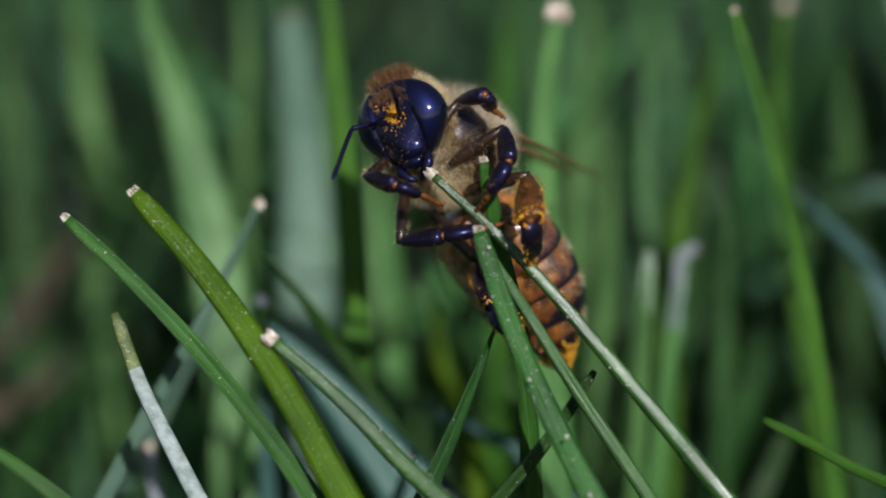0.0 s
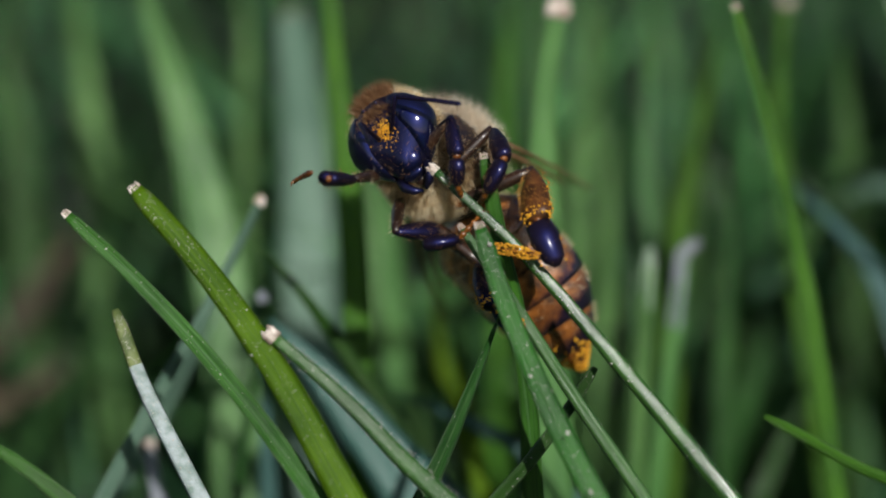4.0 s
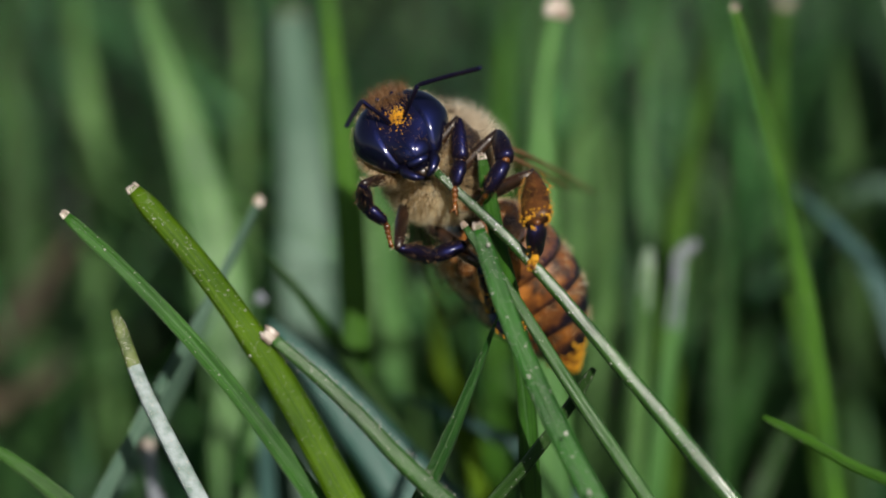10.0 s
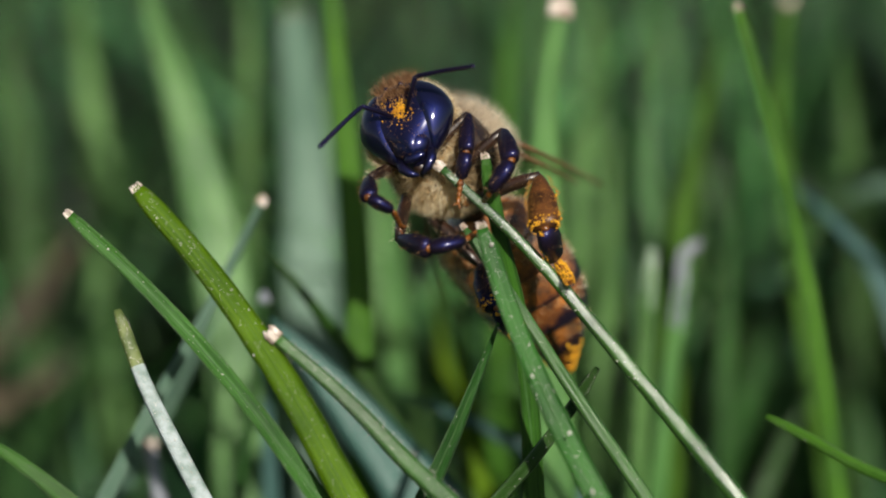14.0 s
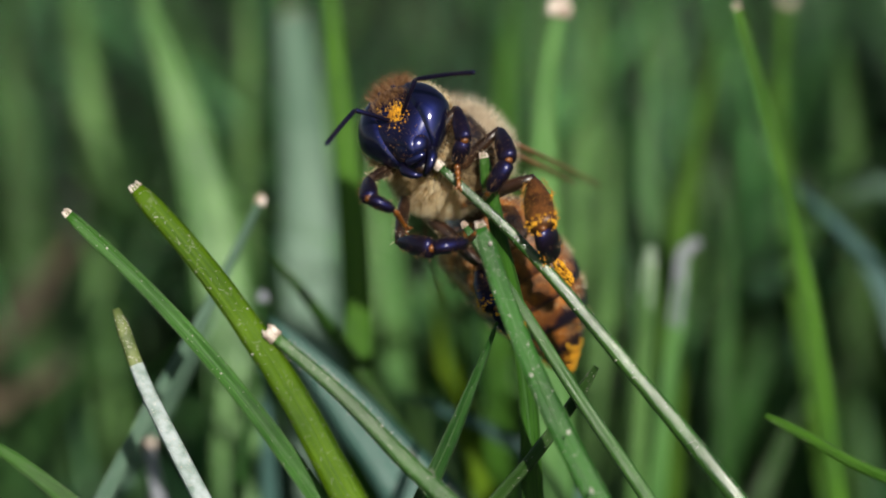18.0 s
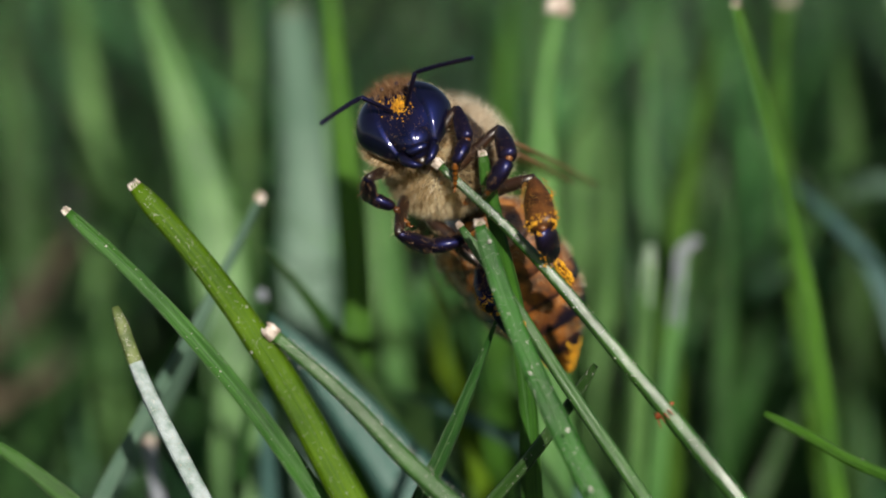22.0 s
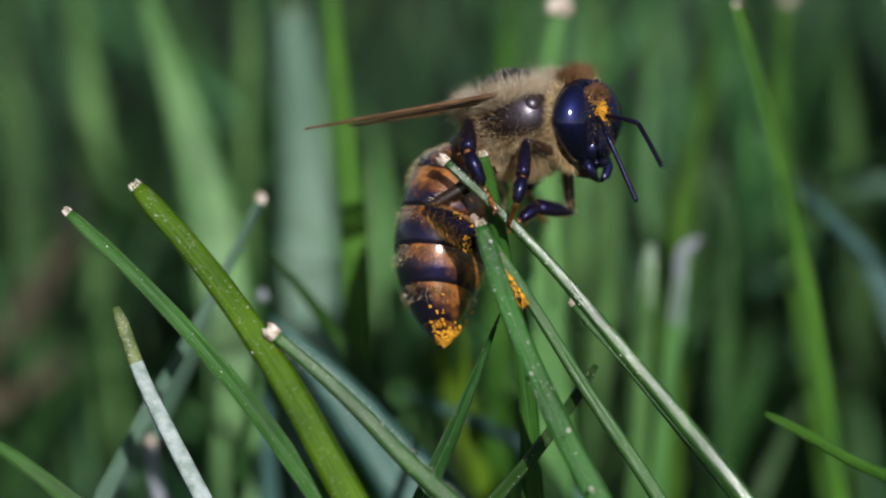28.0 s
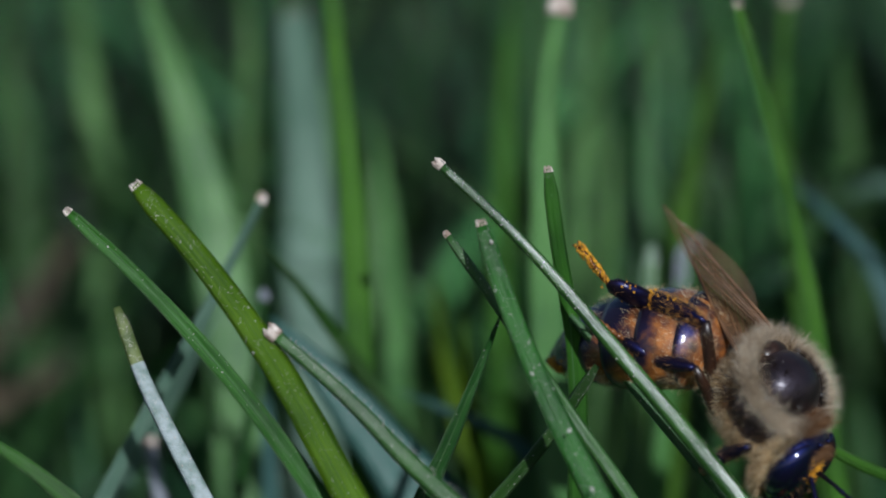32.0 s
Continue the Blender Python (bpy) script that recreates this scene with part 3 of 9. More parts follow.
BLADE["s2"] = grass_blade([(-6.2, 13.6, 0.0), (-8.2, 19.4, 23.4), (-9.4, 22.6, 33.7), (-10.9, 24.8, 39.0), (-12.9, 25.9, 44.6)],
    2.63, 0.20, "point", M_MID, "wide leaning green grass blade behind the mown ones")
BLADE["s3"] = grass_blade([(-2.4, 5.3, 0.0), (-3.1, 9.7, 26.1), (-3.5, 12.0, 36.8), (-4.0, 13.1, 41.7), (-4.5, 14.0, 46.2)],
    1.35, 0.35, "blunt", M_SPRING, "tall bright yellow-green grass blade")
BLADE["s4"] = grass_blade([(4.2, 27.8, 0.0), (-2.1, 32.4, 27.0), (-4.6, 34.3, 35.6), (-6.0, 35.0, 39.3), (-7.4, 35.8, 42.7)],
    1.50, 0.30, "point", M_MID, "green grass blade slanting through the lawn")
BLADE["s5"] = grass_blade([(16.0, 3.3, 0.0), (-0.5, 7.7, 26.2), (-2.7, 8.3, 29.0), (-4.8, 8.8, 31.5), (-6.6, 9.2, 33.4)],
    3.23, 0.10, "point", M_BLUE, "broad blue-green grass blade low in the lawn")
BLADE["s6"] = grass_blade([(13.4, 9.5, 0.0), (-0.5, 9.9, 27.0), (-4.0, 10.0, 32.3), (-5.5, 9.5, 34.5), (-7.2, 9.9, 36.4)],
    0.65, 0.40, "point", M_DARK, "dark green grass blade leaning in shade")
BLADE["s7"] = grass_blade([(7.8, 15.4, 0.0), (1.8, 19.4, 23.4), (0.7, 20.1, 26.6), (-0.1, 20.7, 29.8), (-0.4, 21.3, 32.5)],
    1.63, 0.20, "point", M_LIME, "yellow-green grass blade in the blurred lawn")
BLADE["s8"] = grass_blade([(-1.6, 19.5, 0.0), (-2.0, 23.2, 22.3), (-2.2, 25.5, 33.1), (-2.5, 26.0, 35.4), (-3.0, 26.6, 38.2)],
    1.43, 0.20, "point", M_MID, "mid-green grass blade in the blurred lawn")
BLADE["s9"] = grass_blade([(8.0, 19.5, 0.0), (8.5, 23.2, 22.3), (8.7, 25.1, 31.2), (8.7, 26.4, 37.1), (8.7, 27.3, 41.5)],
    1.67, 0.20, "point", M_GREY, "pale grey-green grass blade far in the lawn")
BLADE["s10"] = grass_blade([(8.2, 17.4, 0.0), (9.3, 21.3, 22.8), (10.0, 23.8, 34.4), (10.8, 24.6, 38.1), (11.5, 25.3, 41.8)],
    1.30, 0.20, "point", M_SPRING, "yellow-green grass blade far in the lawn")
BLADE["s11"] = grass_blade([(5.4, 21.8, 0.0), (14.4, 26.8, 29.4), (15.9, 27.6, 33.1), (18.0, 28.1, 35.5), (19.7, 28.4, 37.2)],
    1.21, 0.20, "point", M_DARK, "blue-green grass blade lying across the lawn")
BLADE["s12"] = grass_blade([(6.1, 11.4, 0.0), (7.4, 15.5, 24.5), (7.6, 16.1, 27.2), (7.6, 16.6, 29.6), (7.4, 17.2, 32.5)],
    1.36, 0.20, "point", M_MID, "short green grass blade in the blurred lawn")
BLADE["s13"] = grass_blade([(2.0, 23.5, 0.0), (2.3, 27.1, 21.2), (2.6, 29.9, 34.4), (2.7, 31.0, 39.4), (3.0, 31.8, 43.3)],
    0.98, 0.20, "point", M_SPRING, "slim yellow-green grass blade far in the lawn")
BLADE["s14"] = grass_blade([(-24.7, 11.3, 0.0), (-13.5, 15.4, 24.1), (-11.7, 16.1, 27.2), (-10.3, 16.7, 29.8), (-8.7, 17.2, 32.5)],
    0.90, 0.20, "point", M_MIST, "grey-green grass blade slanting behind the mown ones")
BLADE["s15"] = grass_blade([(-5.8, 8.3, 0.0), (-6.8, 12.5, 24.9), (-6.9, 13.0, 27.1), (-7.0, 13.5, 29.2), (-7.0, 13.9, 31.4)],
    1.00, 0.20, "point", M_BLUE, "blue-green grass blade low in the shade")
BLADE["s16"] = grass_blade([(31.9, 7.4, 0.0), (3.9, 11.9, 26.7), (1.9, 12.2, 28.2), (0.1, 12.4, 28.9), (-1.9, 12.5, 29.7)],
    0.71, 0.20, "point", M_BLUE, "dark blue-green grass blade lying low")
BLADE["s17"] = grass_blade([(12.3, 33.6, 0.0), (13.1, 36.8, 18.5), (13.4, 37.7, 23.1), (13.6, 38.5, 26.7), (14.1, 39.1, 29.7)],
    1.81, 0.20, "point", M_DARK, "dark green grass blade far in the lawn")
BLADE["s18"] = grass_blade([(-14.6, 33.6, 0.0), (-15.1, 36.8, 18.5), (-15.7, 39.7, 32.5), (-16.4, 40.9, 37.8), (-16.9, 41.8, 42.4)],
    1.81, 0.20, "point", M_MID, "blurred green grass blade far in the lawn")
# two blades whose last stretch is paler than the rest
BLADE["s20"] = grass_blade([(6.5, 11.2, 0.0), (9.17, 15.65, 30.57), (9.52, 16.18, 33.24), (9.7, 16.45, 34.49), (10.24, 16.56, 34.85)],
    1.05, 0.10, "round", M_MID, "green grass blade with a pale end", dry=0.11, dry_look=M_PALE)
BLADE["s21"] = grass_blade([(6.5, 9.4, 0.0), (7.92, 13.78, 30.57), (8.1, 14.31, 33.15), (8.19, 14.67, 34.67), (8.2, 14.74, 35.0)],
    1.05, 0.10, "round", M_MID, "green grass blade with a pale end", dry=0.08, dry_look=M_SILVER)
BLADE["s22"] = grass_blade([(-10.1, 6.6, 0.0), (-7.53, 11.08, 29.41), (-7.25, 11.55, 31.55), (-7.07, 11.83, 32.85), (-6.98, 12.01, 33.6)],
    0.60, 0.10, "tuft", M_DARK, "dark grass blade with a pale mown tip")
BLADE["s23"] = grass_blade([(-8.3, 5.3, 0.0), (-10.9, 9.6, 25.5), (-11.0, 9.8, 26.3), (-11.2, 10.0, 27.2), (-11.4, 10.2, 28.2)],
    1.09, 0.10, "cut", M_PALE, "short withered grass stump")
BLADE["s24"] = grass_blade([(-18.8, 38.7, 0.0), (-19.3, 41.6, 17.2), (-19.8, 44.8, 32.3), (-20.4, 45.9, 37.5), (-20.1, 46.8, 41.7)],
    2.13, 0.20, "point", M_DARK, "dark green grass blade far in the lawn")
BLADE["s25"] = grass_blade([(5.8, 33.6, 0.0), (6.1, 36.8, 18.5), (6.4, 39.7, 32.5), (6.9, 40.9, 37.8), (6.6, 41.8, 42.4)],
    1.81, 0.20, "point", M_MID, "mid-green grass blade far back in the lawn")
BLADE["s27"] = grass_blade([(19.0, 27.5, 0.0), (18.7, 31.0, 20.1), (18.4, 33.5, 31.9), (17.9, 34.5, 36.8), (17.7, 35.2, 40.3)],
    2.00, 0.20, "point", M_DARK, "dark green grass blade far in the lawn")
BLADE["s28"] = grass_blade([(-7.3, 27.5, 0.0), (-7.9, 31.0, 20.1), (-8.4, 33.8, 33.6), (-8.6, 34.9, 38.8), (-8.9, 35.9, 43.2)],
    1.50, 0.20, "point", M_MID, "mid-green grass blade far in the lawn")
BLADE["s29"] = grass_blade([(6.8, 13.4, 0.0), (8.2, 17.4, 23.5), (8.4, 18.0, 26.7), (8.6, 18.6, 29.4), (8.9, 19.2, 32.1)],
    1.15, 0.20, "point", M_MID, "mid-green grass blade low in the blurred lawn")
BLADE["s30"] = grass_blade([(11.4, 17.4, 0.0), (11.7, 21.3, 22.8), (11.8, 22.7, 29.3), (12.0, 23.6, 33.5), (12.2, 24.4, 37.4)],
    1.06, 0.20, "point", M_DARK, "dark green grass blade standing in the blurred lawn")
BLADE["s31"] = grass_blade([(6.5, 19.5, 0.0), (6.8, 23.2, 22.3), (6.9, 24.6, 28.9), (7.1, 25.5, 33.1), (7.2, 26.5, 37.8)],
    1.43, 0.20, "point", M_MID, "mid-green grass blade standing in the blurred lawn")
BLADE["s32"] = grass_blade([(4.6, 8.3, 0.0), (1.7, 12.5, 24.9), (1.2, 13.2, 27.9), (0.9, 13.7, 30.1), (0.8, 14.1, 32.3)],
    1.23, 0.20, "point", M_LIME, "yellow-green grass blade low in the blurred lawn")
BLADE["s33"] = grass_blade([(23.8, 14.5, 0.0), (18.7, 18.5, 30.3), (17.5, 19.7, 33.1), (15.9, 20.7, 34.9), (14.2, 21.6, 36.3)],
    1.50, 0.15, "point", M_BLUE, "broad blue-green grass blade drooping across the lawn")
BLADE["s34"] = grass_blade([(26.2, 25.2, 0.0), (20.9, 29.2, 32.3), (19.6, 30.2, 34.4), (17.6, 30.7, 33.9), (15.7, 31.0, 32.4)],
    1.60, 0.10, "point", M_MIST, "pale blurred grass blade arching over the lawn")
BLADE["s35"] = grass_blade([(8.3, 15.0, 0.0), (12.9, 19.0, 23.0), (14.0, 20.1, 25.4), (15.1, 21.1, 27.3), (15.8, 22.0, 28.3)],
    1.40, 0.15, "point", M_DARK, "dull green grass blade low in the blurred lawn")
BLADE["s36"] = grass_blade([(11.1, 24.8, 0.0), (9.5, 28.8, 20.8), (9.1, 30.3, 25.0), (8.9, 31.6, 28.3), (8.8, 32.6, 30.1)],
    1.40, 0.15, "point", M_MID, "light green grass blade in the blurred lawn")
BLADE["s19"] = grass_blade([(23.1, 13.7, 0.0), (20.6, 18.8, 30.3), (19.7, 20.7, 39.3), (18.5, 21.6, 43.3), (17.9, 22.0, 45.1)],
    0.92, 0.20, "point", M_SILVER, "pale grass blade at the side of the lawn")


def dead_leaf(points, width, label):
    """A curled dry leaf lying between the blades."""
    ob = grass_blade(points, width, 0.3, "point", M_STRAW, label)
    ob.name = "dead_leaf"
    tagged(ob, label, "dead leaf")


dead_leaf([(-26.1, 43.0, 0.0), (-22.1, 40.0, 24.2), (-19.2, 40.5, 26.7), (-17.8, 41.0, 28.8), (-16.6, 41.3, 30.3)], 2.93, "curled brown dead leaf lying in the lawn")
dead_leaf([(-24.8, 40.6, 0.0), (-20.8, 37.6, 22.6), (-18.8, 37.8, 23.6), (-17.2, 38.1, 24.6), (-15.4, 38.4, 26.2)], 1.86, "pale brown dead leaf deep in the lawn")


def lawn():
    """The uncounted blades of the lawn round and behind."""
    rng = random.Random(11)
    verts, faces, uvs = [], [], []

    def tuft(x, y, tall, wide, lean):
        a = rng.uniform(0, 6.283)
        dx, dy = math.cos(a) * lean * tall, math.sin(a) * lean * tall
        b = rng.uniform(0, 6.283)
        sx2, sy2 = math.cos(b) * wide / 2, math.sin(b) * wide / 2
        k = len(verts)
        steps = 5
        for i in range(steps + 1):
            s = i / steps
            px, py, pz = x + dx * s * s, y + dy * s * s, tall * (s - 0.25 * lean * s * s)
            w = max(0.08, min(1, (1 - s) / 0.5))
            verts.extend(((px - sx2 * w, py - sy2 * w, pz), (px + sy2 * 0.35 * w, py - sx2 * 0.35 * w, pz), (px + sx2 * w, py + sy2 * w, pz)))
            uvs.extend(((0, pz), (0.5, pz), (1, pz)))
        for i in range(steps):
            q = k + 3 * i
            faces.append((q, q + 1, q + 4, q + 3))
            faces.append((q + 1, q + 2, q + 5, q + 4))

    for _ in range(7500):
        y = 44 + 550 * rng.random() ** 1.3
        x = rng.uniform(-1, 1) * (40 + 0.22 * y)
        tuft(x, y, rng.uniform(20, 50), rng.uniform(0.7, 2.1), rng.uniform(0.05, 0.8 if y < 70 else 0.9))
    for _ in range(1500):
        x, y = rng.uniform(-130, 130), rng.uniform(-260, 40)
        if abs(x) < 26 and -12 < y < 34:
            continue
        close = abs(x) < 30 and y < 0
        tuft(x, y, rng.uniform(14, 24) if close else rng.uniform(26, 46), rng.uniform(1.0, 2.4), rng.uniform(0.05, 0.5))
    for _ in range(4200):
        x, y = rng.uniform(-420, 420), rng.uniform(-420, 600)
        if abs(x) < 42 + 0.22 * max(0, y) and y > -260:
            continue
        tuft(x, y, rng.uniform(24, 46), rng.uniform(1.2, 3.0), rng.uniform(0.05, 0.7))
    for _ in range(260):
        tuft(rng.uniform(-26, 26), rng.uniform(-12, 34), rng.uniform(10, 24), rng.uniform(1.0, 2.2), rng.uniform(0.05, 0.6))
    for _ in range(420):
        tuft(rng.uniform(-26, 26), rng.uniform(18, 44), rng.uniform(16, 29), rng.uniform(0.7, 1.8), rng.uniform(0.05, 0.7))
    for _ in range(150):
        tuft(rng.uniform(-26, 26), rng.uniform(36, 62), rng.uniform(24, 45), rng.uniform(0.5, 1.3), rng.uniform(0.25, 1.0))
    # extra tall tufts, unseen to the right, added to shade the lawn behind
    for _ in range(110):
        tuft(rng.uniform(24, 38), rng.uniform(16, 40), rng.uniform(36, 54), rng.uniform(0.9, 2.0), rng.uniform(0.03, 0.22))
    # a second unseen stand further back, added for the same shade
    for _ in range(130):
        tuft(rng.uniform(23.5, 36), rng.uniform(34, 58), rng.uniform(44, 60), rng.uniform(0.9, 2.2), rng.uniform(0.03, 0.15))
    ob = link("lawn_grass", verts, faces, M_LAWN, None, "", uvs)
    tagged(ob, "dense mixed green blades of mown lawn", "grass", kind="stuff")


lawn()


# ---- the honey bee; body space: x forward, y its left, z its back; millimetres ----
HIP = {"fore": (1.3, 0.7, -1.6), "mid": (0.2, 0.95, -1.65), "hind": (-1.0, 1.0, -1.5)}
LENGTH = {"fore": (2.2, 1.6, 1.0, 1.2), "mid": (2.75, 1.8, 1.35, 1.4), "hind": (2.9, 2.6, 1.85, 1.8)}


def head_shape(a, b, c):
    low = max(0.0, -c)
    w = 1.64 * (1 - 0.60 * low ** 1.3)
    x = (0.98 if a > 0 else 0.78) * a * (1 - 0.18 * low)
    if a > 0:
        x += 0.26 * math.exp(-(b / 0.40) ** 2 - ((c + 0.62) / 0.36) ** 2) - 0.20 * math.exp(-(b / 0.42) ** 2 - ((c - 0.25) / 0.42) ** 2)
    z = 1.58 * c if c > 0 else 1.90 * c
    return (0.66 + x, b * w, z - 0.08)


def eye_patch(side):
    """A tall oval bulging smoothly out of the head's side, flush at its rim."""
    verts, faces = [], []
    n, rings = 40, 12
    heart = Vector((0.66, 0, -0.08))
    for k in range(rings + 1):
        r = k / rings
        for i in range(n):
            q = 2 * math.pi * i / n
            az = radians(65 + 38 * r * math.cos(q) - 7 * r * math.sin(q)) * side
            el = radians(7 + 56 * r * math.sin(q))
            p = Vector(head_shape(math.cos(el) * math.cos(az), math.cos(el) * math.sin(az), math.sin(el)))
            lift = 0.17 * math.sqrt(max(0, 1 - r * r)) ** 0.8 + 0.015 - 0.09 * max(0, r - 0.93) / 0.07
            verts.append(tuple(p + (p - heart).normalized() * lift))
    for k in range(rings):
        u, v = k * n, (k + 1) * n
        faces += [(u + i, v + i, v + (i + 1) % n, u + (i + 1) % n)[::side] for i in range(n)]
    return verts, faces


def build_head(bee):
    rng = random.Random(21)
    head = part("head", blob(head_shape, 48, 36), M_SHELL, bee, "glossy blue-black face dusted with pollen")
    for s in (-1, 1):
        part("compound_eye", eye_patch(s), M_EYE, head, "tall glossy blue-black eye")
        rim = eye_patch(s)[0][-40:]
        part("eye_rim", tube(rim + rim[:1], [0.03] * 41, 6), M_FEMUR, head, "dark brown seam round the eye")
        part("mandible", tube([(1.12, s * 0.62, -1.45), (1.24, s * 0.56, -1.78), (1.28, s * 0.34, -2.06), (1.26, s * 0.06, -2.24)],
                              [0.18, 0.20, 0.16, 0.06], 10), M_SHELL, head)
    part("labrum", ellipsoid((1.36, 0, -1.56), (0.17, 0.42, 0.20)), M_SHELL, head)
    part("clypeus", ellipsoid((1.22, 0, -1.02), (0.40, 0.70, 0.56)), M_SHELL, head)
    for y, z in ((0, 1.22), (-0.28, 1.36), (0.28, 1.36)):
        part("ocellus", ellipsoid((1.12, y, z - 0.02), (0.11, 0.10, 0.10), None, 12, 8), M_EYE, head)
    part("proboscis", tube([(1.0, 0, -1.6), (0.8, 0, -2.0), (0.35, 0, -1.95), (0.0, 0, -1.5)], [0.22, 0.18, 0.15, 0.12], 10, 1.3), M_FEMUR, head)

    def skin(y, z, lift):
        d = Vector((1, y, z)).normalized()
        return Vector(head_shape(*d)) + d * lift

    dots = [skin(rng.gauss(0, 0.13), rng.gauss(0.24, 0.14), rng.uniform(0, 0.06)) for _ in range(190)]
    dots += [skin(rng.gauss(0, 0.3), rng.gauss(0.40, 0.24), 0.0) for _ in range(24)]
    part("pollen", grains(dots, 0.034, rng), M_POLLEN, head, "orange pollen grains between the feelers")
    crown = on_ellipsoid((0.52, 0, -0.05), (0.78, 1.4, 1.52), 2600, rng, lambda d: d.z > 0.78 and abs(d.y) < 0.5 and d.x < 0.12)
    part("crown_fur", hairs(crown, 0.75, (0.1, 0, 0.3), rng, 0.008, 0.25), M_FUR_BROWN, head, "short brown fur on the crown")
    cheek = on_ellipsoid((0.36, 0, -0.1), (0.66, 1.58, 1.62), 9000, rng, lambda d: d.x < 0.16 and d.z < 0.85)
    part("cheek_fur", hairs(cheek, 0.42, (0.15, 0, -0.1), rng, 0.009), M_FUR, head, "pale fur behind the eyes")
    frons = [(skin(rng.gauss(0, 0.34), rng.gauss(0.95, 0.26), 0), Vector((1, 0, 0.6)).normalized()) for _ in range(600)]
    part("brow_fur", hairs(frons, 0.30, (0.1, 0, 0.2), rng, 0.008, 0.3), M_FUR_BROWN, head, "short tan fuzz on the brow")
    lower = [(skin(rng.uniform(-0.8, 0.8), rng.uniform(-1.3, 0.2), 0), Vector((1, 0, -0.2)).normalized()) for _ in range(160)]
    part("face_fur", hairs(lower, 0.20, (0, 0, -0.3), rng, 0.007, 0.4), M_FUR_BROWN, head, "sparse brown hairs on the face")
    return head


def build_feeler(head):
    scape = part("scape", tube([(0, 0, 0), (0.1, 0, 0.0), (0.8, 0, 0.02), (1.45, 0, 0), (1.5, 0, 0)], [0.06, 0.085, 0.08, 0.095, 0.05], 10), M_LEG, head)
    pts, rad = [(0, 0, 0)], [0.06]
    for i in range(11):
        a = 0.08 + i * 0.235
        for f, r in ((0.0, 0.078), (0.12, 0.094), (0.215, 0.090)):
            pts.append((a + f, 0, -0.02 * (i / 10) ** 2 * 4))
            rad.append(r)
    pts.append((2.75, 0, -0.09))
    rad.append(0.03)
    flagellum = part("flagellum", tube(pts, rad, 10), M_LEG, head)
    return scape, flagellum


def build_thorax(bee):
    rng = random.Random(22)

    def shape(a, b, c):
        z = 1.92 * c if c > 0 else 1.76 * c
        x = 1.68 * a * (1 - 0.10 * abs(c))
        return (x, 1.86 * b * (1 - 0.10 * max(0, -c)), z)

    thorax = part("thorax", blob(shape, 40, 28), M_HIDE, bee, "thorax under thick tan fur")
    part("back_shield", ellipsoid((0.06, 0, 0.56), (1.44, 1.60, 1.41), None, 40, 28), M_SKIN, thorax, "bald dark shield on the back")
    part("scutellum", ellipsoid((-1.15, 0, 1.08), (0.50, 0.72, 0.34)), M_FEMUR, thorax)
    for s in (-1, 1):
        part("tegula", ellipsoid((0.35, s * 1.55, 0.95), (0.34, 0.20, 0.22)), M_FEMUR, thorax)
        part("side_plate", ellipsoid((0.34, s * 1.10, 0.06), (1.26, 0.88, 1.20), None, 32, 22), M_SKIN, thorax, "dark bare plate on the flank")
        part("wing_root", ellipsoid((0.92, s * 1.44, 0.34), (0.46, 0.44, 0.48)), M_SKIN, thorax, "dark bare plate on the flank")
    bald = lambda d: not ((d.y / 0.86) ** 2 + ((d.x - 0.03) / 0.90) ** 2 < rng.uniform(0.8, 1.2) and d.z > 0.36)
    bare = lambda d: math.exp(-(((d.x - 0.24) / 0.92) ** 2 + ((d.z - 0.06) / 0.82) ** 2) ** 2)
    flank = lambda d: not (abs(d.y) > 0.5 and rng.random() < 0.97 * bare(d) ** 0.5)
    pelt = on_ellipsoid((0, 0, 0), (1.64, 1.84, 1.86), 11500, rng, lambda d: bald(d) and flank(d) and d.z > -0.95)
    part("pelt", hairs(pelt, 0.52, (0, 0, 0), rng, 0.008, 0.2), M_FUR, thorax, "thick tan fur")
    under = on_ellipsoid((0, 0, 0), (1.64, 1.84, 1.86), 12000, rng, lambda d: bald(d) and flank(d) and -0.5 < d.z < 0.95 and (d.x > -0.2 or rng.random() < 0.3))
    part("brown_pelt", hairs(under, 0.46, (-0.1, 0, 0), rng, 0.009, 0.22), M_FUR_BROWN, thorax, "brown fur mixed into the flank")
    ring = on_ellipsoid((0.1, 0, 0), (1.62, 1.86, 1.80), 6500, rng, lambda d: abs(d.y) > 0.35 and 0.12 < bare(d) < rng.uniform(0.6, 1.3))
    part("dark_bristles", hairs(ring, 0.50, (-0.2, 0, 0.1), rng, 0.008, 0.28), M_FEMUR, thorax, "dark bristles on the flank")
    edge = on_ellipsoid((0, 0, 0), (1.66, 1.88, 1.88), 12000, rng, lambda d: d.z > 0.26 and (d.y / 0.88) ** 2 + (d.x / 0.90) ** 2 > rng.uniform(0.82, 1.15))
    part("long_fur", hairs(edge, 1.02, (0, 0, 0.5), rng, 0.006, 0.24), M_FUR_PALE, thorax, "long pale grey fur on the back")
    breast = on_ellipsoid((0.2, 0, -0.1), (1.8, 1.7, 1.68), 12000, rng, lambda d: d.z < -0.2)
    part("breast_fur", hairs(breast, 0.60, (0, 0, -0.2), rng, 0.008, 0.2), M_FUR, thorax, "pale fur under the breast")
    part("neck", tube([(1.5, 0, -0.1), (2.3, 0, -0.2)], [0.75, 0.6], 14), M_SKIN, thorax)
    part("waist", tube([(-1.6, 0, -0.35), (-2.5, 0, -0.42)], [0.75, 0.5], 14), M_FEMUR, thorax)
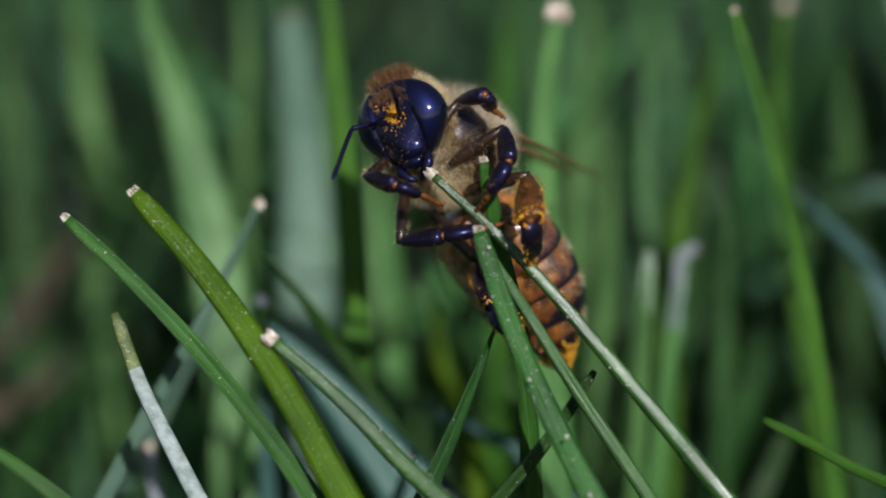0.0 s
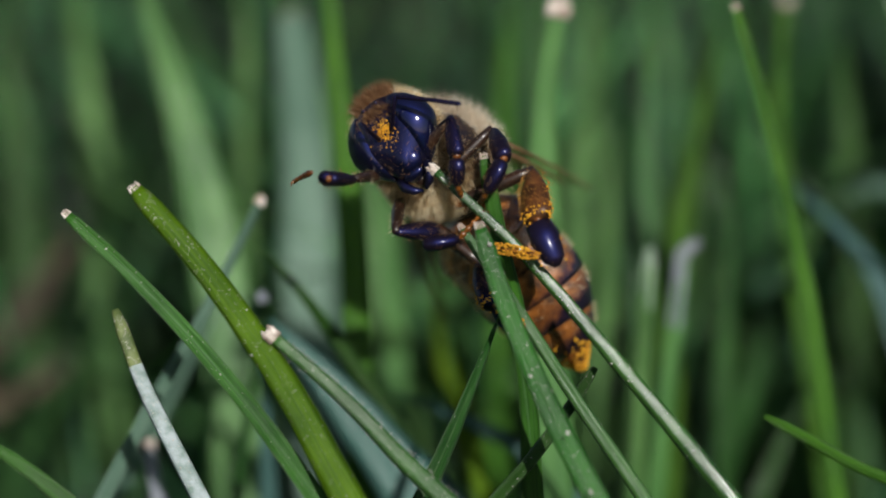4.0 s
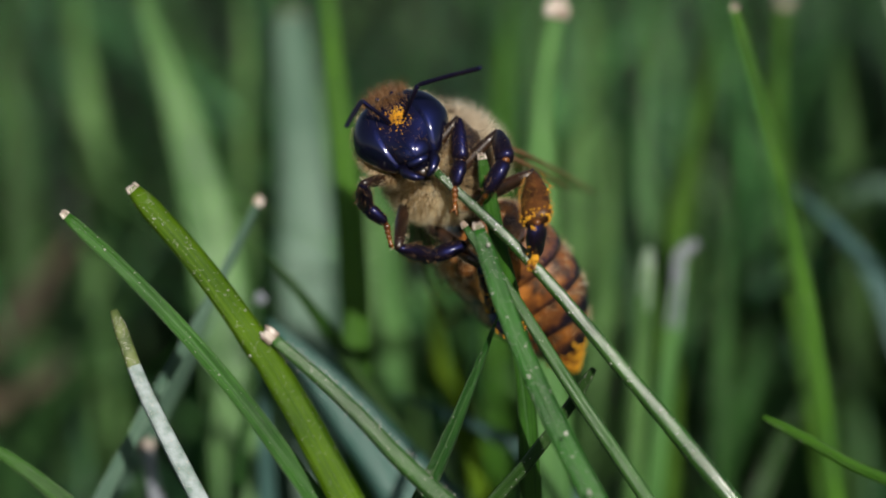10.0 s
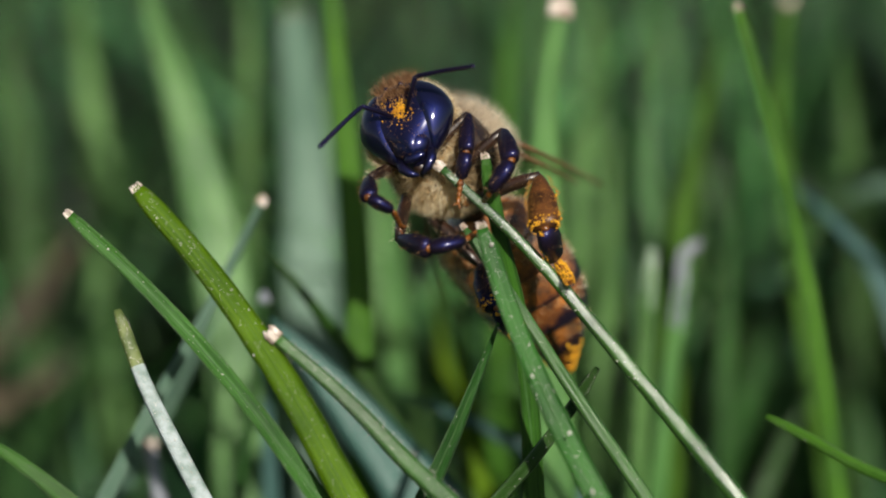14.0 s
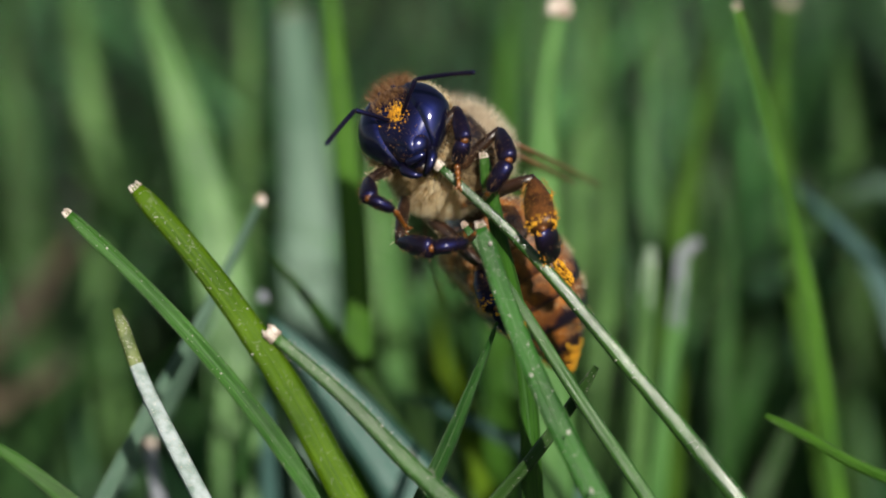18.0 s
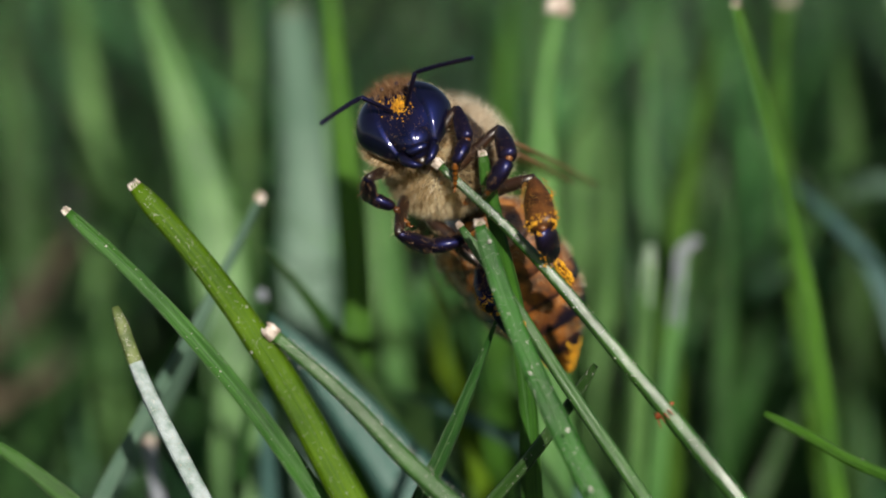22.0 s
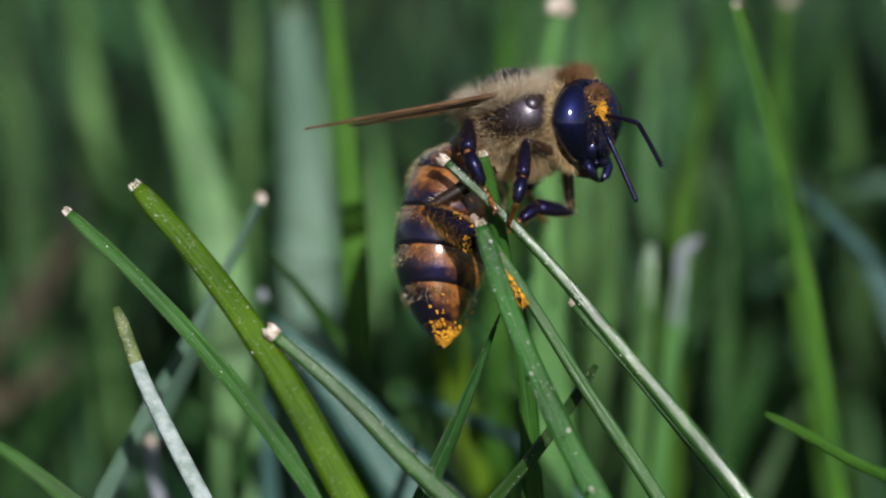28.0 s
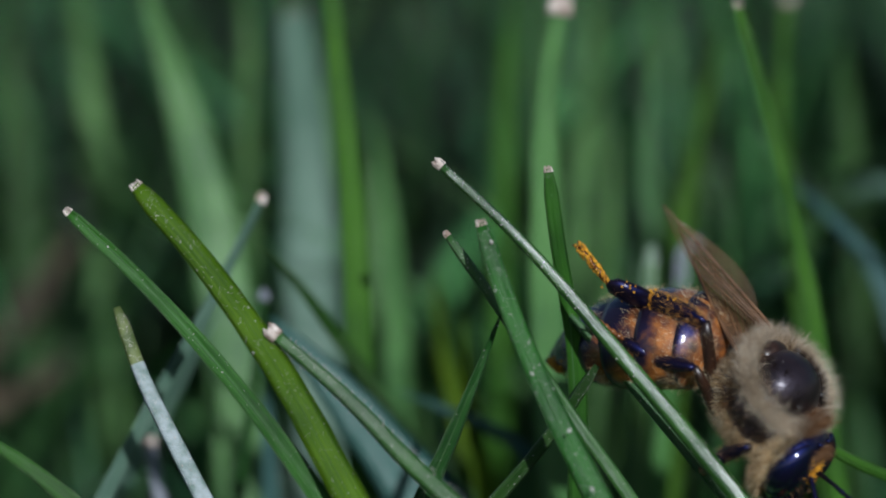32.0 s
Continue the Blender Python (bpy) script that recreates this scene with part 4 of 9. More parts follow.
    for leg in HIP:
        for s in (-1, 1):
            x, y, z = HIP[leg]
            part("coxa", tube([(x * 0.92, s * y * 0.45, z + 0.55), (x, s * y * 0.75, z + 0.15), (x, s * y, z)], [0.40, 0.36, 0.20], 10), M_AMBER, thorax)
    return thorax


SIDE, TOP, KEEL = 2.3, 1.82, 1.66
BELT = (0.0, 0.17, 0.36, 0.54, 0.71, 0.87, 1.0)


def belly_axis(s):
    """Centre line of the abdomen, curving down towards its tip."""
    a = 0.55 * s
    return Vector((-7.6 * (math.sin(a) / 0.55) / 1.0, 0, -7.6 * (1 - math.cos(a)) / 0.55)), Vector((-math.cos(a), 0, -math.sin(a)))


def belly_radius(s):
    rise = min(1, s / 0.22)
    fall = max(0.0, (s - 0.42) / 0.58)
    return (0.42 + 0.58 * math.sin(rise * math.pi / 2)) * max(0.05, 1 - fall ** 2.1)


def build_abdomen(bee):
    rng = random.Random(23)
    line = [belly_axis(i / 14)[0] for i in range(15)]
    waist = part("abdomen", tube(line, [1.62 * belly_radius(i / 14) * 0.9 for i in range(15)], 20), M_FEMUR, bee, "banded amber and brown abdomen with an orange tip")
    for i in range(6):
        s0, s1 = BELT[i], min(1.0, BELT[i + 1] + 0.02)
        verts, faces, uvs = [], [], []
        n, rings = 40, 9
        for k in range(rings + 2):
            f = min(k, rings) / rings
            s = s0 + (s1 - s0) * f
            c, d = belly_axis(s)
            up = Vector((d.z, 0, -d.x)) * (1 if d.x < 0 else -1)
            r = belly_radius(s) * (0.955 + 0.07 * math.sin(f * 2.0) + 0.004 * math.sin(17 * f + i)) * (0.92 if k > rings else 1)
            for j in range(n):
                a = 2 * math.pi * j / n
                side, lift = math.sin(a) * SIDE, math.cos(a) * (TOP if math.cos(a) > 0 else KEEL)
                verts.append(tuple(c + Vector((0, 1, 0)) * side * r + up * lift * r))
                uvs.append((j / n, f + 0.12 * (i - 2.6)))
        for k in range(rings + 1):
            a, b = k * n, (k + 1) * n
            faces += [(a + j, b + j, b + (j + 1) % n, a + (j + 1) % n) for j in range(n)]
        faces.append(tuple(range(n)))
        faces.append(tuple(range((rings + 1) * n, (rings + 2) * n))[::-1])
        link("abdomen_plate", verts, faces, M_BELT, waist, "amber and dark brown glossy plate", uvs)
    samples = []
    while len(samples) < 4200:
        s = rng.choice((0.03, 0.08, 0.13, 0.20, 0.38, 0.56, 0.73)) + rng.uniform(0, 0.08)
        a = rng.uniform(0, 6.283)
        if s > 0.15 and abs(((a + 3.1416) % 6.283) - 3.1416) > 2.3 and rng.random() < 0.6:
            continue
        c, d = belly_axis(s)
        up = Vector((d.z, 0, -d.x)) * (1 if d.x < 0 else -1)
        r = belly_radius(s)
        nrm = Vector((0, 1, 0)) * math.sin(a) + up * math.cos(a)
        samples.append((c + Vector((0, SIDE * r * math.sin(a), 0)) + up * math.cos(a) * r * (TOP if math.cos(a) > 0 else KEEL), (nrm + d * 0.6).normalized()))
    part("belt_fur", hairs(samples, 0.27, (0, 0, 0), rng, 0.005, 0.25), M_FUR, waist, "pale fringe along the plates")
    dots = []
    for _ in range(380):
        s = 0.985 - abs(rng.gauss(0, 0.075))
        a = rng.uniform(0, 6.283)
        c, d = belly_axis(s)
        r = belly_radius(s) * 1.03
        dots.append(tuple(c + Vector((0, SIDE * r * math.sin(a), TOP * r * math.cos(a)))))
    part("tail_pollen", grains(dots, 0.07, rng), M_POLLEN, waist, "orange pollen crust on the tail tip")
    return waist


def wing_outline(length, wide, lobe):
    out = []
    n = 26
    for i in range(n + 1):
        s = i / n
        out.append((-length * s, wide * 0.16 * math.sin(math.pi * s) ** 0.7))
    for i in range(n, -1, -1):
        s = i / n
        w = wide * (math.sin(math.pi * min(1, s * 0.5 + 0.02)) ** 1.2 * (1 - max(0, (s - 0.5) / 0.5) ** 2.2) + 0.06 * math.sin(s * lobe) * (1 - s))
        out.append((-length * s, -w))
    return out, n


def build_wing(bee, name, side, length, wide):
    """Membrane spread behind the hinge at its origin, trailing edge inward."""
    outline, n = wing_outline(length, wide, 9)
    verts, faces = [], []
    for i in range(n + 1):
        x0, y0 = outline[i]
        y1 = outline[2 * n + 1 - i][1]
        for k in range(6):
            f = k / 5
            verts.append((x0, side * (y0 + (y1 - y0) * f), 0.10 * math.sin(f * 9 + x0) * f * 0.5))
    for i in range(n):
        a, b = i * 6, (i + 1) * 6
        faces += [(a + k, b + k, b + k + 1, a + k + 1) for k in range(5)]
    wing = part(name, (verts, faces), M_WING, bee, "clear membranous wing with brown veins")
    lead = [(-length * i / 20, side * wide * 0.16 * math.sin(math.pi * i / 20) ** 0.7, 0.0) for i in range(21)]
    ribs = [tube(lead, [0.10 - 0.004 * i for i in range(21)], 8)]
    for f, end in ((0.30, 0.86), (0.55, 0.74), (0.80, 0.55)):
        line = []
        for i in range(13):
            s = end * i / 12
            w = wide * math.sin(math.pi * min(1, s * 0.5 + 0.02)) ** 1.2
            line.append((-length * s, -side * w * f * (0.4 + 0.6 * i / 12), 0.03))
        ribs.append(tube(line, [0.034 - 0.0015 * i for i in range(13)], 6))
    for s, f0, f1 in ((0.42, 0.0, 0.55), (0.60, 0.0, 0.5), (0.76, 0.0, 0.3)):
        w = wide * math.sin(math.pi * min(1, s * 0.5 + 0.02)) ** 1.2
        ribs.append(tube([(-length * s, -side * w * f0 + side * 0.3, 0.02), (-length * (s + 0.04), -side * w * f1, 0.03)], [0.014, 0.014], 5))
    part("wing_vein", merged(*ribs), M_VEIN, wing)
    return wing


def build_leg(bee, leg, side):
    """Four jointed pieces, each along its own x axis."""
    rng = random.Random(hash_of(leg, side))
    lf, lt, lb, lr = LENGTH[leg]
    k = {"fore": 0.9, "mid": 1.0, "hind": 1.15}[leg]
    femur = part("femur", tube([(0, 0, 0), (lf * .12, 0, 0), (lf * .4, 0, .02), (lf * .8, 0, 0), (lf, 0, 0)], [.12 * k, .20 * k, .25 * k, .20 * k, .13 * k], 12), M_FEMUR, bee, "brown thigh")
    flat = 0.62 if leg == "hind" else 0.8
    wide = {"fore": 0.34, "mid": 0.40, "hind": 0.58}[leg]
    tibia = part("tibia", tube([(0, 0, 0), (lt * .1, 0, 0), (lt * .45, 0, 0), (lt * .85, 0, 0), (lt * .97, 0, 0), (lt, 0, 0)],
                               [.12, .22 * k, wide * .92, wide, wide * .86, .12], 16, flat), M_HIND if leg == "hind" and side > 0 else M_LEG, bee, "pollen-stained brown shin" if leg == "hind" and side > 0 else "glossy blue-black shin")
    basi = part("basitarsus", tube([(0, 0, 0), (lb * .08, 0, 0), (lb * .4, 0, 0), (lb * .85, 0, 0), (lb, 0, 0)],
                                   [.12, wide * .80, wide * .95, wide * .72, .12], 14, flat), M_LEG, bee, "glossy blue-black first foot joint")
    pts, rad = [(0, 0, 0)], [.07]
    for i in range(4):
        a = lr * (0.04 + i * 0.2)
        for f, r in ((0, .07), (.5, .12), (.9, .13), (.98, .07)):
            pts.append((a + f * lr * .19, 0, 0))
            rad.append(r * (1 - .1 * i))
    pts.append((lr * .95, 0, -.02))
    rad.append(.10)
    foot = merged(tube(pts, rad, 8), tube([(lr * .9, .03, 0), (lr, .12, -.02), (lr * 1.03, .16, -.12)], [.05, .04, .012], 6),
                  tube([(lr * .9, -.03, 0), (lr, -.12, -.02), (lr * 1.03, -.16, -.12)], [.05, .04, .012], 6))
    tarsus = part("tarsus", foot, M_AMBER, bee, "amber foot with claws")
    def skin(length, w, lo, hi, rims=False):
        """A place on a flattened shaft, and the way out of it."""
        a, x = rng.uniform(0, 6.283), rng.uniform(lo, hi)
        if rims:
            a = rng.choice((1.57, -1.57)) + rng.gauss(0, 0.3)
        r = w * min(1, 0.45 + 1.6 * x) * (1 if x < 0.9 else 0.8)
        return Vector((x * length, flat * r * math.cos(a), r * math.sin(a))), Vector((0.5, math.cos(a), math.sin(a)))

    for ob, length, w, mat, count in ((femur, lf, .24 * k, M_FUR, 170), (tibia, lt, wide, M_GOLD if leg == "hind" else M_FUR_BROWN, 900 if leg == "hind" else 160), (basi, lb, wide * .85, M_FUR_BROWN, 90)):
        part("bristles", hairs([skin(length, w * .95, .05, .98) for _ in range(count)], .24, (.3, 0, 0), rng, .005), mat, ob)
    part("joint", ellipsoid((lt - .02, 0, 0), (.13, .12 * flat + .05, .15)), M_AMBER, tibia, "amber joint")
    if leg == "hind":
        for ob, length, w, lo, hi, count in ((tibia, lt, wide, .3, .95, 16), (tibia, lt, wide * 1.06, .86, 1.0, 130), (basi, lb, wide * .96, .0, .16, 80), (basi, lb, wide * .9, .4, 1.0, 16), (tarsus, lr, .20, .0, 1.0, 330)):
            part("pollen", grains([skin(length, w, lo, hi, lo < .5 and ob != tarsus)[0] for _ in range(count)], .044, rng), M_POLLEN, ob, "orange pollen grains")
    return femur, tibia, basi, tarsus


def hash_of(leg, side):
    return 31 * len(leg) + 7 * ord(leg[0]) + side


def honey_bee():
    bee = new("honey_bee")
    tagged(bee, "tan-furred honey bee dusted with orange pollen, clinging to grass", "bee")
    body = {"bee": bee}
    build_thorax(bee)
    body["head"] = build_head(bee)
    body["abdomen"] = build_abdomen(bee)
    for s, tag in ((1, "l"), (-1, "r")):
        body["scape_" + tag], body["flagellum_" + tag] = build_feeler(body["head"])
        body["wing_" + tag] = build_wing(bee, "forewing", s, 8.6, 2.7)
        body["hindwing_" + tag] = build_wing(bee, "hindwing", s, 6.2, 1.9)
        for leg in HIP:
            made = build_leg(bee, leg, s)
            for piece, ob in zip(("femur", "tibia", "basi", "tarsus"), made):
                body["%s_%s_%s" % (leg, tag, piece)] = ob
    return body


BEE = honey_bee()


def mite():
    """A tiny red-orange mite; body along x, standing on z = 0."""
    rng = random.Random(5)
    body = part("mite", ellipsoid((0, 0, 0.2), (0.29, 0.17, 0.14), None, 18, 12), M_MITE, None)
    part("snout", tube([(0.36, 0, 0.18), (0.52, 0, 0.14), (0.58, 0, 0.1)], [0.11, 0.08, 0.03], 8), M_MITE, body)
    for i in range(4):
        for s in (-1, 1):
            x = 0.26 - 0.17 * i
            part("leg", tube([(x, s * 0.2, 0.16), (x + 0.05, s * 0.36, 0.24), (x + 0.08 - 0.05 * i, s * 0.5, 0.02)], [0.035, 0.03, 0.015], 6), M_MITE, body)
    tagged(body, "tiny rust-orange mite crawling up a grass blade", "mite")
    return body


MITE = mite()


# ---- what moves ----
def mm(x, y, z, rx=0, ry=0, rz=0):
    return pose(x * MM, y * MM, z * MM, rx, ry, rz)


def sway(name, degrees):
    """A blade's pose when it swings about its foot, across the view, by these degrees."""
    foot = Matrix.Translation(FOOT[name])
    return foot @ Matrix.Rotation(radians(degrees), 4, Vector((0, -0.98, 0.2)))


FOOT = {name: BLADE[name].location.copy() for name in BLADE}


def motions():
    """Everything that moves: the bee, its jointed parts, the bent blades and the mite."""
    walk(BEE["bee"], [
        (0, mm(0.17, 3.7, 41, 37.1, -53.3, -159.8)),
        (1, mm(-0.04, 3.6, 40.49, 37.6, -47.9, -156.7)),
        (2, mm(-0.02, 3.65, 40.73, 39.8, -46.3, -159.7)),
        (3, mm(-0.21, 3.58, 40.41, 40.5, -45.5, -159.3)),
        (5.5, mm(-0.05, 3.62, 40.62, 36.2, -52.6, -158.0)),
        (6, mm(0.06, 3.62, 40.59, 35.8, -52.0, -157.8)),
        (7, mm(-0.1, 3.59, 40.48, 36.6, -50.2, -157.9)),
        (8, mm(-0.11, 3.56, 40.3, 39.4, -48.4, -158.2)),
        (9, mm(-0.12, 3.57, 40.35, 38.6, -48.4, -157.9)),
        (10, mm(-0.04, 3.56, 40.33, 42.2, -48.6, -158.2)),
        (11, mm(0.1, 3.57, 40.39, 41.1, -50.0, -158.4)),
        (12, mm(0.1, 3.6, 40.49, 41.3, -50.9, -158.3)),
        (13, mm(0.11, 3.63, 40.66, 35.5, -52.9, -157.3)),
        (14, mm(0.12, 3.62, 40.59, 35.8, -52.8, -157.5)),
        (17, mm(0.11, 3.63, 40.63, 33.9, -53.4, -157.8)),
        (18, mm(0.1, 3.6, 40.52, 35.7, -52.3, -157.6)),
        (19, mm(0.06, 3.6, 40.5, 38.4, -51.6, -158.5)),
        (20, mm(0.1, 3.57, 40.39, 40.6, -50.4, -158.5)),
        (21, mm(0.04, 3.59, 40.46, 39.7, -51.2, -158.7)),
        (22, mm(0.02, 3.59, 40.44, 40.7, -50.9, -159.0)),
        (23, mm(0.07, 3.59, 40.44, 41.0, -51.7, -158.0)),
        (23.5, mm(0.02, 3.55, 40.25, 39.6, -51.5, -153.6)),
        (24, mm(0.01, 3.62, 40.58, 34.7, -53.5, -153.9)),
        (24.5, mm(0.2, 3.65, 40.75, 32.6, -53.7, -156.4)),
        (25, mm(0.02, 3.63, 40.63, 41.3, -47.7, -159.7)),
        (25.5, mm(-0.01, 3.66, 40.78, 34.7, -50.2, -157.2)),
        (26.5, mm(1.1, 3.82, 42.16, 2.0, -45.1, -80.7)),
        (27.5, mm(2.2, 3.99, 42.35, -3.4, -23.0, -25.8)),
        (28, mm(2.66, 3.89, 41.85, -11.6, -17.5, -8.4)),
        (28.5, mm(3.04, 3.75, 41.21, -12.9, -14.6, -9.4)),
        (29, mm(3.21, 3.54, 40.23, -13.0, -5.9, -8.4)),
        (29.5, mm(4.87, 3.34, 39.29, -16.1, 24.3, -16.2)),
        (30, mm(6.58, 2.9, 37.21, -13.3, 31.4, -17.3)),
        (30.5, mm(7.63, 2.79, 36.71, -14.1, 27.1, -24.4)),
        (31, mm(9.15, 1.02, 35.1, -2.6, 42.2, -39.6)),
        (31.5, mm(10.18, -0.02, 33.09, -23.8, 59.2, -68.7)),
        (32, mm(11.54, -0.79, 32.83, -2.9, 54.3, -42.5)),
    ])
    walk(BEE["head"], [
        (0, mm(1.9, 0, -0.45, 30.1, 55.2, 29.2)),
        (1, mm(1.9, 0, -0.45, 3.5, 57.6, 9.1)),
        (2, mm(1.9, 0, -0.45, 35.8, 68.1, 30.4)),
        (3, mm(1.9, 0, -0.45, 45.0, 56.1, 37.8)),
        (5.5, mm(1.9, 0, -0.45, 43.7, 52.8, 37.0)),
        (6, mm(1.9, 0, -0.45, 26.9, 59.3, 23.9)),
        (7, mm(1.9, 0, -0.45, 31.7, 55.6, 27.7)),
        (8, mm(1.9, 0, -0.45, 29.8, 39.7, 23.9)),
        (9, mm(1.9, 0, -0.45, 30.8, 41.3, 25.2)),
        (10, mm(1.9, 0, -0.45, 39.3, 26.8, 40.3)),
        (11, mm(1.9, 0, -0.45, 40.4, 20.1, 37.8)),
        (12, mm(1.9, 0, -0.45, 39.2, 21.9, 40.0)),
        (13, mm(1.9, 0, -0.45, 36.9, 36.9, 34.1)),
        (14, mm(1.9, 0, -0.45, 33.1, 34.2, 31.0)),
        (17, mm(1.9, 0, -0.45, 32.9, 45.3, 26.7)),
        (18, mm(1.9, 0, -0.45, 38.0, 35.9, 29.5)),
        (19, mm(1.9, 0, -0.45, 37.7, 30.4, 32.3)),
        (20, mm(1.9, 0, -0.45, 38.1, 23.9, 35.3)),
        (21, mm(1.9, 0, -0.45, 38.3, 25.2, 34.6)),
        (22, mm(1.9, 0, -0.45, 37.4, 23.0, 35.9)),
        (23, mm(1.9, 0, -0.45, 39.1, 19.8, 41.7)),
        (23.5, mm(1.9, 0, -0.45, 45.4, 19.8, 50.5)),
        (24, mm(1.9, 0, -0.45, 45.9, 40.5, 44.5)),
        (24.5, mm(1.9, 0, -0.45, 29.2, 56.7, 28.7)),
        (25, mm(1.9, 0, -0.45, 8.5, 53.0, 8.6)),
        (25.5, mm(1.9, 0, -0.45, 20.9, 59.6, 20.1)),
        (27.5, mm(1.9, 0, -0.45, -14.1, 14.5, -26.7)),
        (28, mm(1.9, 0, -0.45, -3.7, 13.1, -28.2)),
        (28.5, mm(1.9, 0, -0.45, -9.2, 24.1, -30.9)),
        (29, mm(1.9, 0, -0.45, -8.9, 14.1, -12.9)),
        (29.5, mm(1.9, 0, -0.45, -2.3, 10.2, -26.8)),
        (30, mm(1.9, 0, -0.45, 0.7, 8.3, -37.3)),
        (30.5, mm(1.9, 0, -0.45, -2.7, -3.6, -30.0)),
        (31, mm(1.9, 0, -0.45, 1.8, -2.4, -25.0)),
        (31.5, mm(1.9, 0, -0.45, -5.9, -14.5, 9.8)),
        (32, mm(1.9, 0, -0.45, -0.8, -18.3, 6.8)),
    ])
    walk(BEE["abdomen"], [
        (0, mm(-2.1, -0.45, -0.4, 0.1, 7.8, -0.5)),
        (1, mm(-2.1, -0.45, -0.4, 0.2, 8.5, 0.0)),
        (2, mm(-2.1, -0.45, -0.4, -0.0, 0.4, -2.7)),
        (3, mm(-2.1, -0.45, -0.4, -0.0, 1.4, -3.2)),
        (5.5, mm(-2.1, -0.45, -0.4, -0.4, 5.8, -10.7)),
        (6, mm(-2.1, -0.45, -0.4, -0.3, 4.8, -9.4)),
        (7, mm(-2.1, -0.45, -0.4, -0.2, 4.2, -8.3)),
        (8, mm(-2.1, -0.45, -0.4, -0.0, 7.4, -2.2)),
        (9, mm(-2.1, -0.45, -0.4, -0.1, 7.2, -2.8)),
        (10, mm(-2.1, -0.45, -0.4, 0.2, 9.4, 0.9)),
        (11, mm(-2.1, -0.45, -0.4, 0.4, 10.9, 2.6)),
        (12, mm(-2.1, -0.45, -0.4, 0.4, 10.6, 2.7)),
        (13, mm(-2.1, -0.45, -0.4, 0.2, 10.5, 0.3)),
        (14, mm(-2.1, -0.45, -0.4, 0.2, 10.6, 0.0)),
        (17, mm(-2.1, -0.45, -0.4, -0.1, 7.8, -3.5)),
        (18, mm(-2.1, -0.45, -0.4, 0.2, 10.6, 0.0)),
        (19, mm(-2.1, -0.45, -0.4, 0.3, 10.4, 1.0)),
        (20, mm(-2.1, -0.45, -0.4, 0.5, 11.0, 3.7)),
        (21, mm(-2.1, -0.45, -0.4, 0.4, 10.5, 2.2)),
        (22, mm(-2.1, -0.45, -0.4, 0.4, 10.1, 2.1)),
        (23, mm(-2.1, -0.45, -0.4, 0.4, 10.8, 2.0)),
        (23.5, mm(-2.1, -0.45, -0.4, 0.4, 12.9, 1.3)),
        (24, mm(-2.1, -0.45, -0.4, -0.2, 9.6, -4.2)),
        (24.5, mm(-2.1, -0.45, -0.4, -0.2, 7.2, -4.8)),
        (25, mm(-2.1, -0.45, -0.4, 0.0, 2.1, 0.0)),
        (25.5, mm(-2.1, -0.45, -0.4, -0.0, 6.6, -2.0)),
        (27.5, mm(-2.07, 0.62, -0.56, -28.9, -62.3, 27.6)),
        (28, mm(-1.88, 0.69, -0.55, -26.7, -49.4, 23.0)),
        (28.5, mm(-1.88, 0.68, -0.55, -30.4, -50.0, 26.4)),
        (29, mm(-1.86, 0.69, -0.57, -30.1, -48.9, 26.3)),
        (29.5, mm(-1.95, 0, -0.45, -15.5, -47.2, 27.1)),
        (30, mm(-1.95, 0, -0.45, -4.5, -43.8, 21.2)),
        (30.5, mm(-2.1, 0, -0.4, -3.9, -47.8, 16.7)),
        (31, mm(-2.1, 0, -0.4, -8.4, -55.1, 16.0)),
        (31.5, mm(-2.1, 0, -0.4, -12.7, -57.7, 22.8)),
        (32, mm(-2.1, 0, -0.4, -9.8, -46.6, 22.6)),
    ])
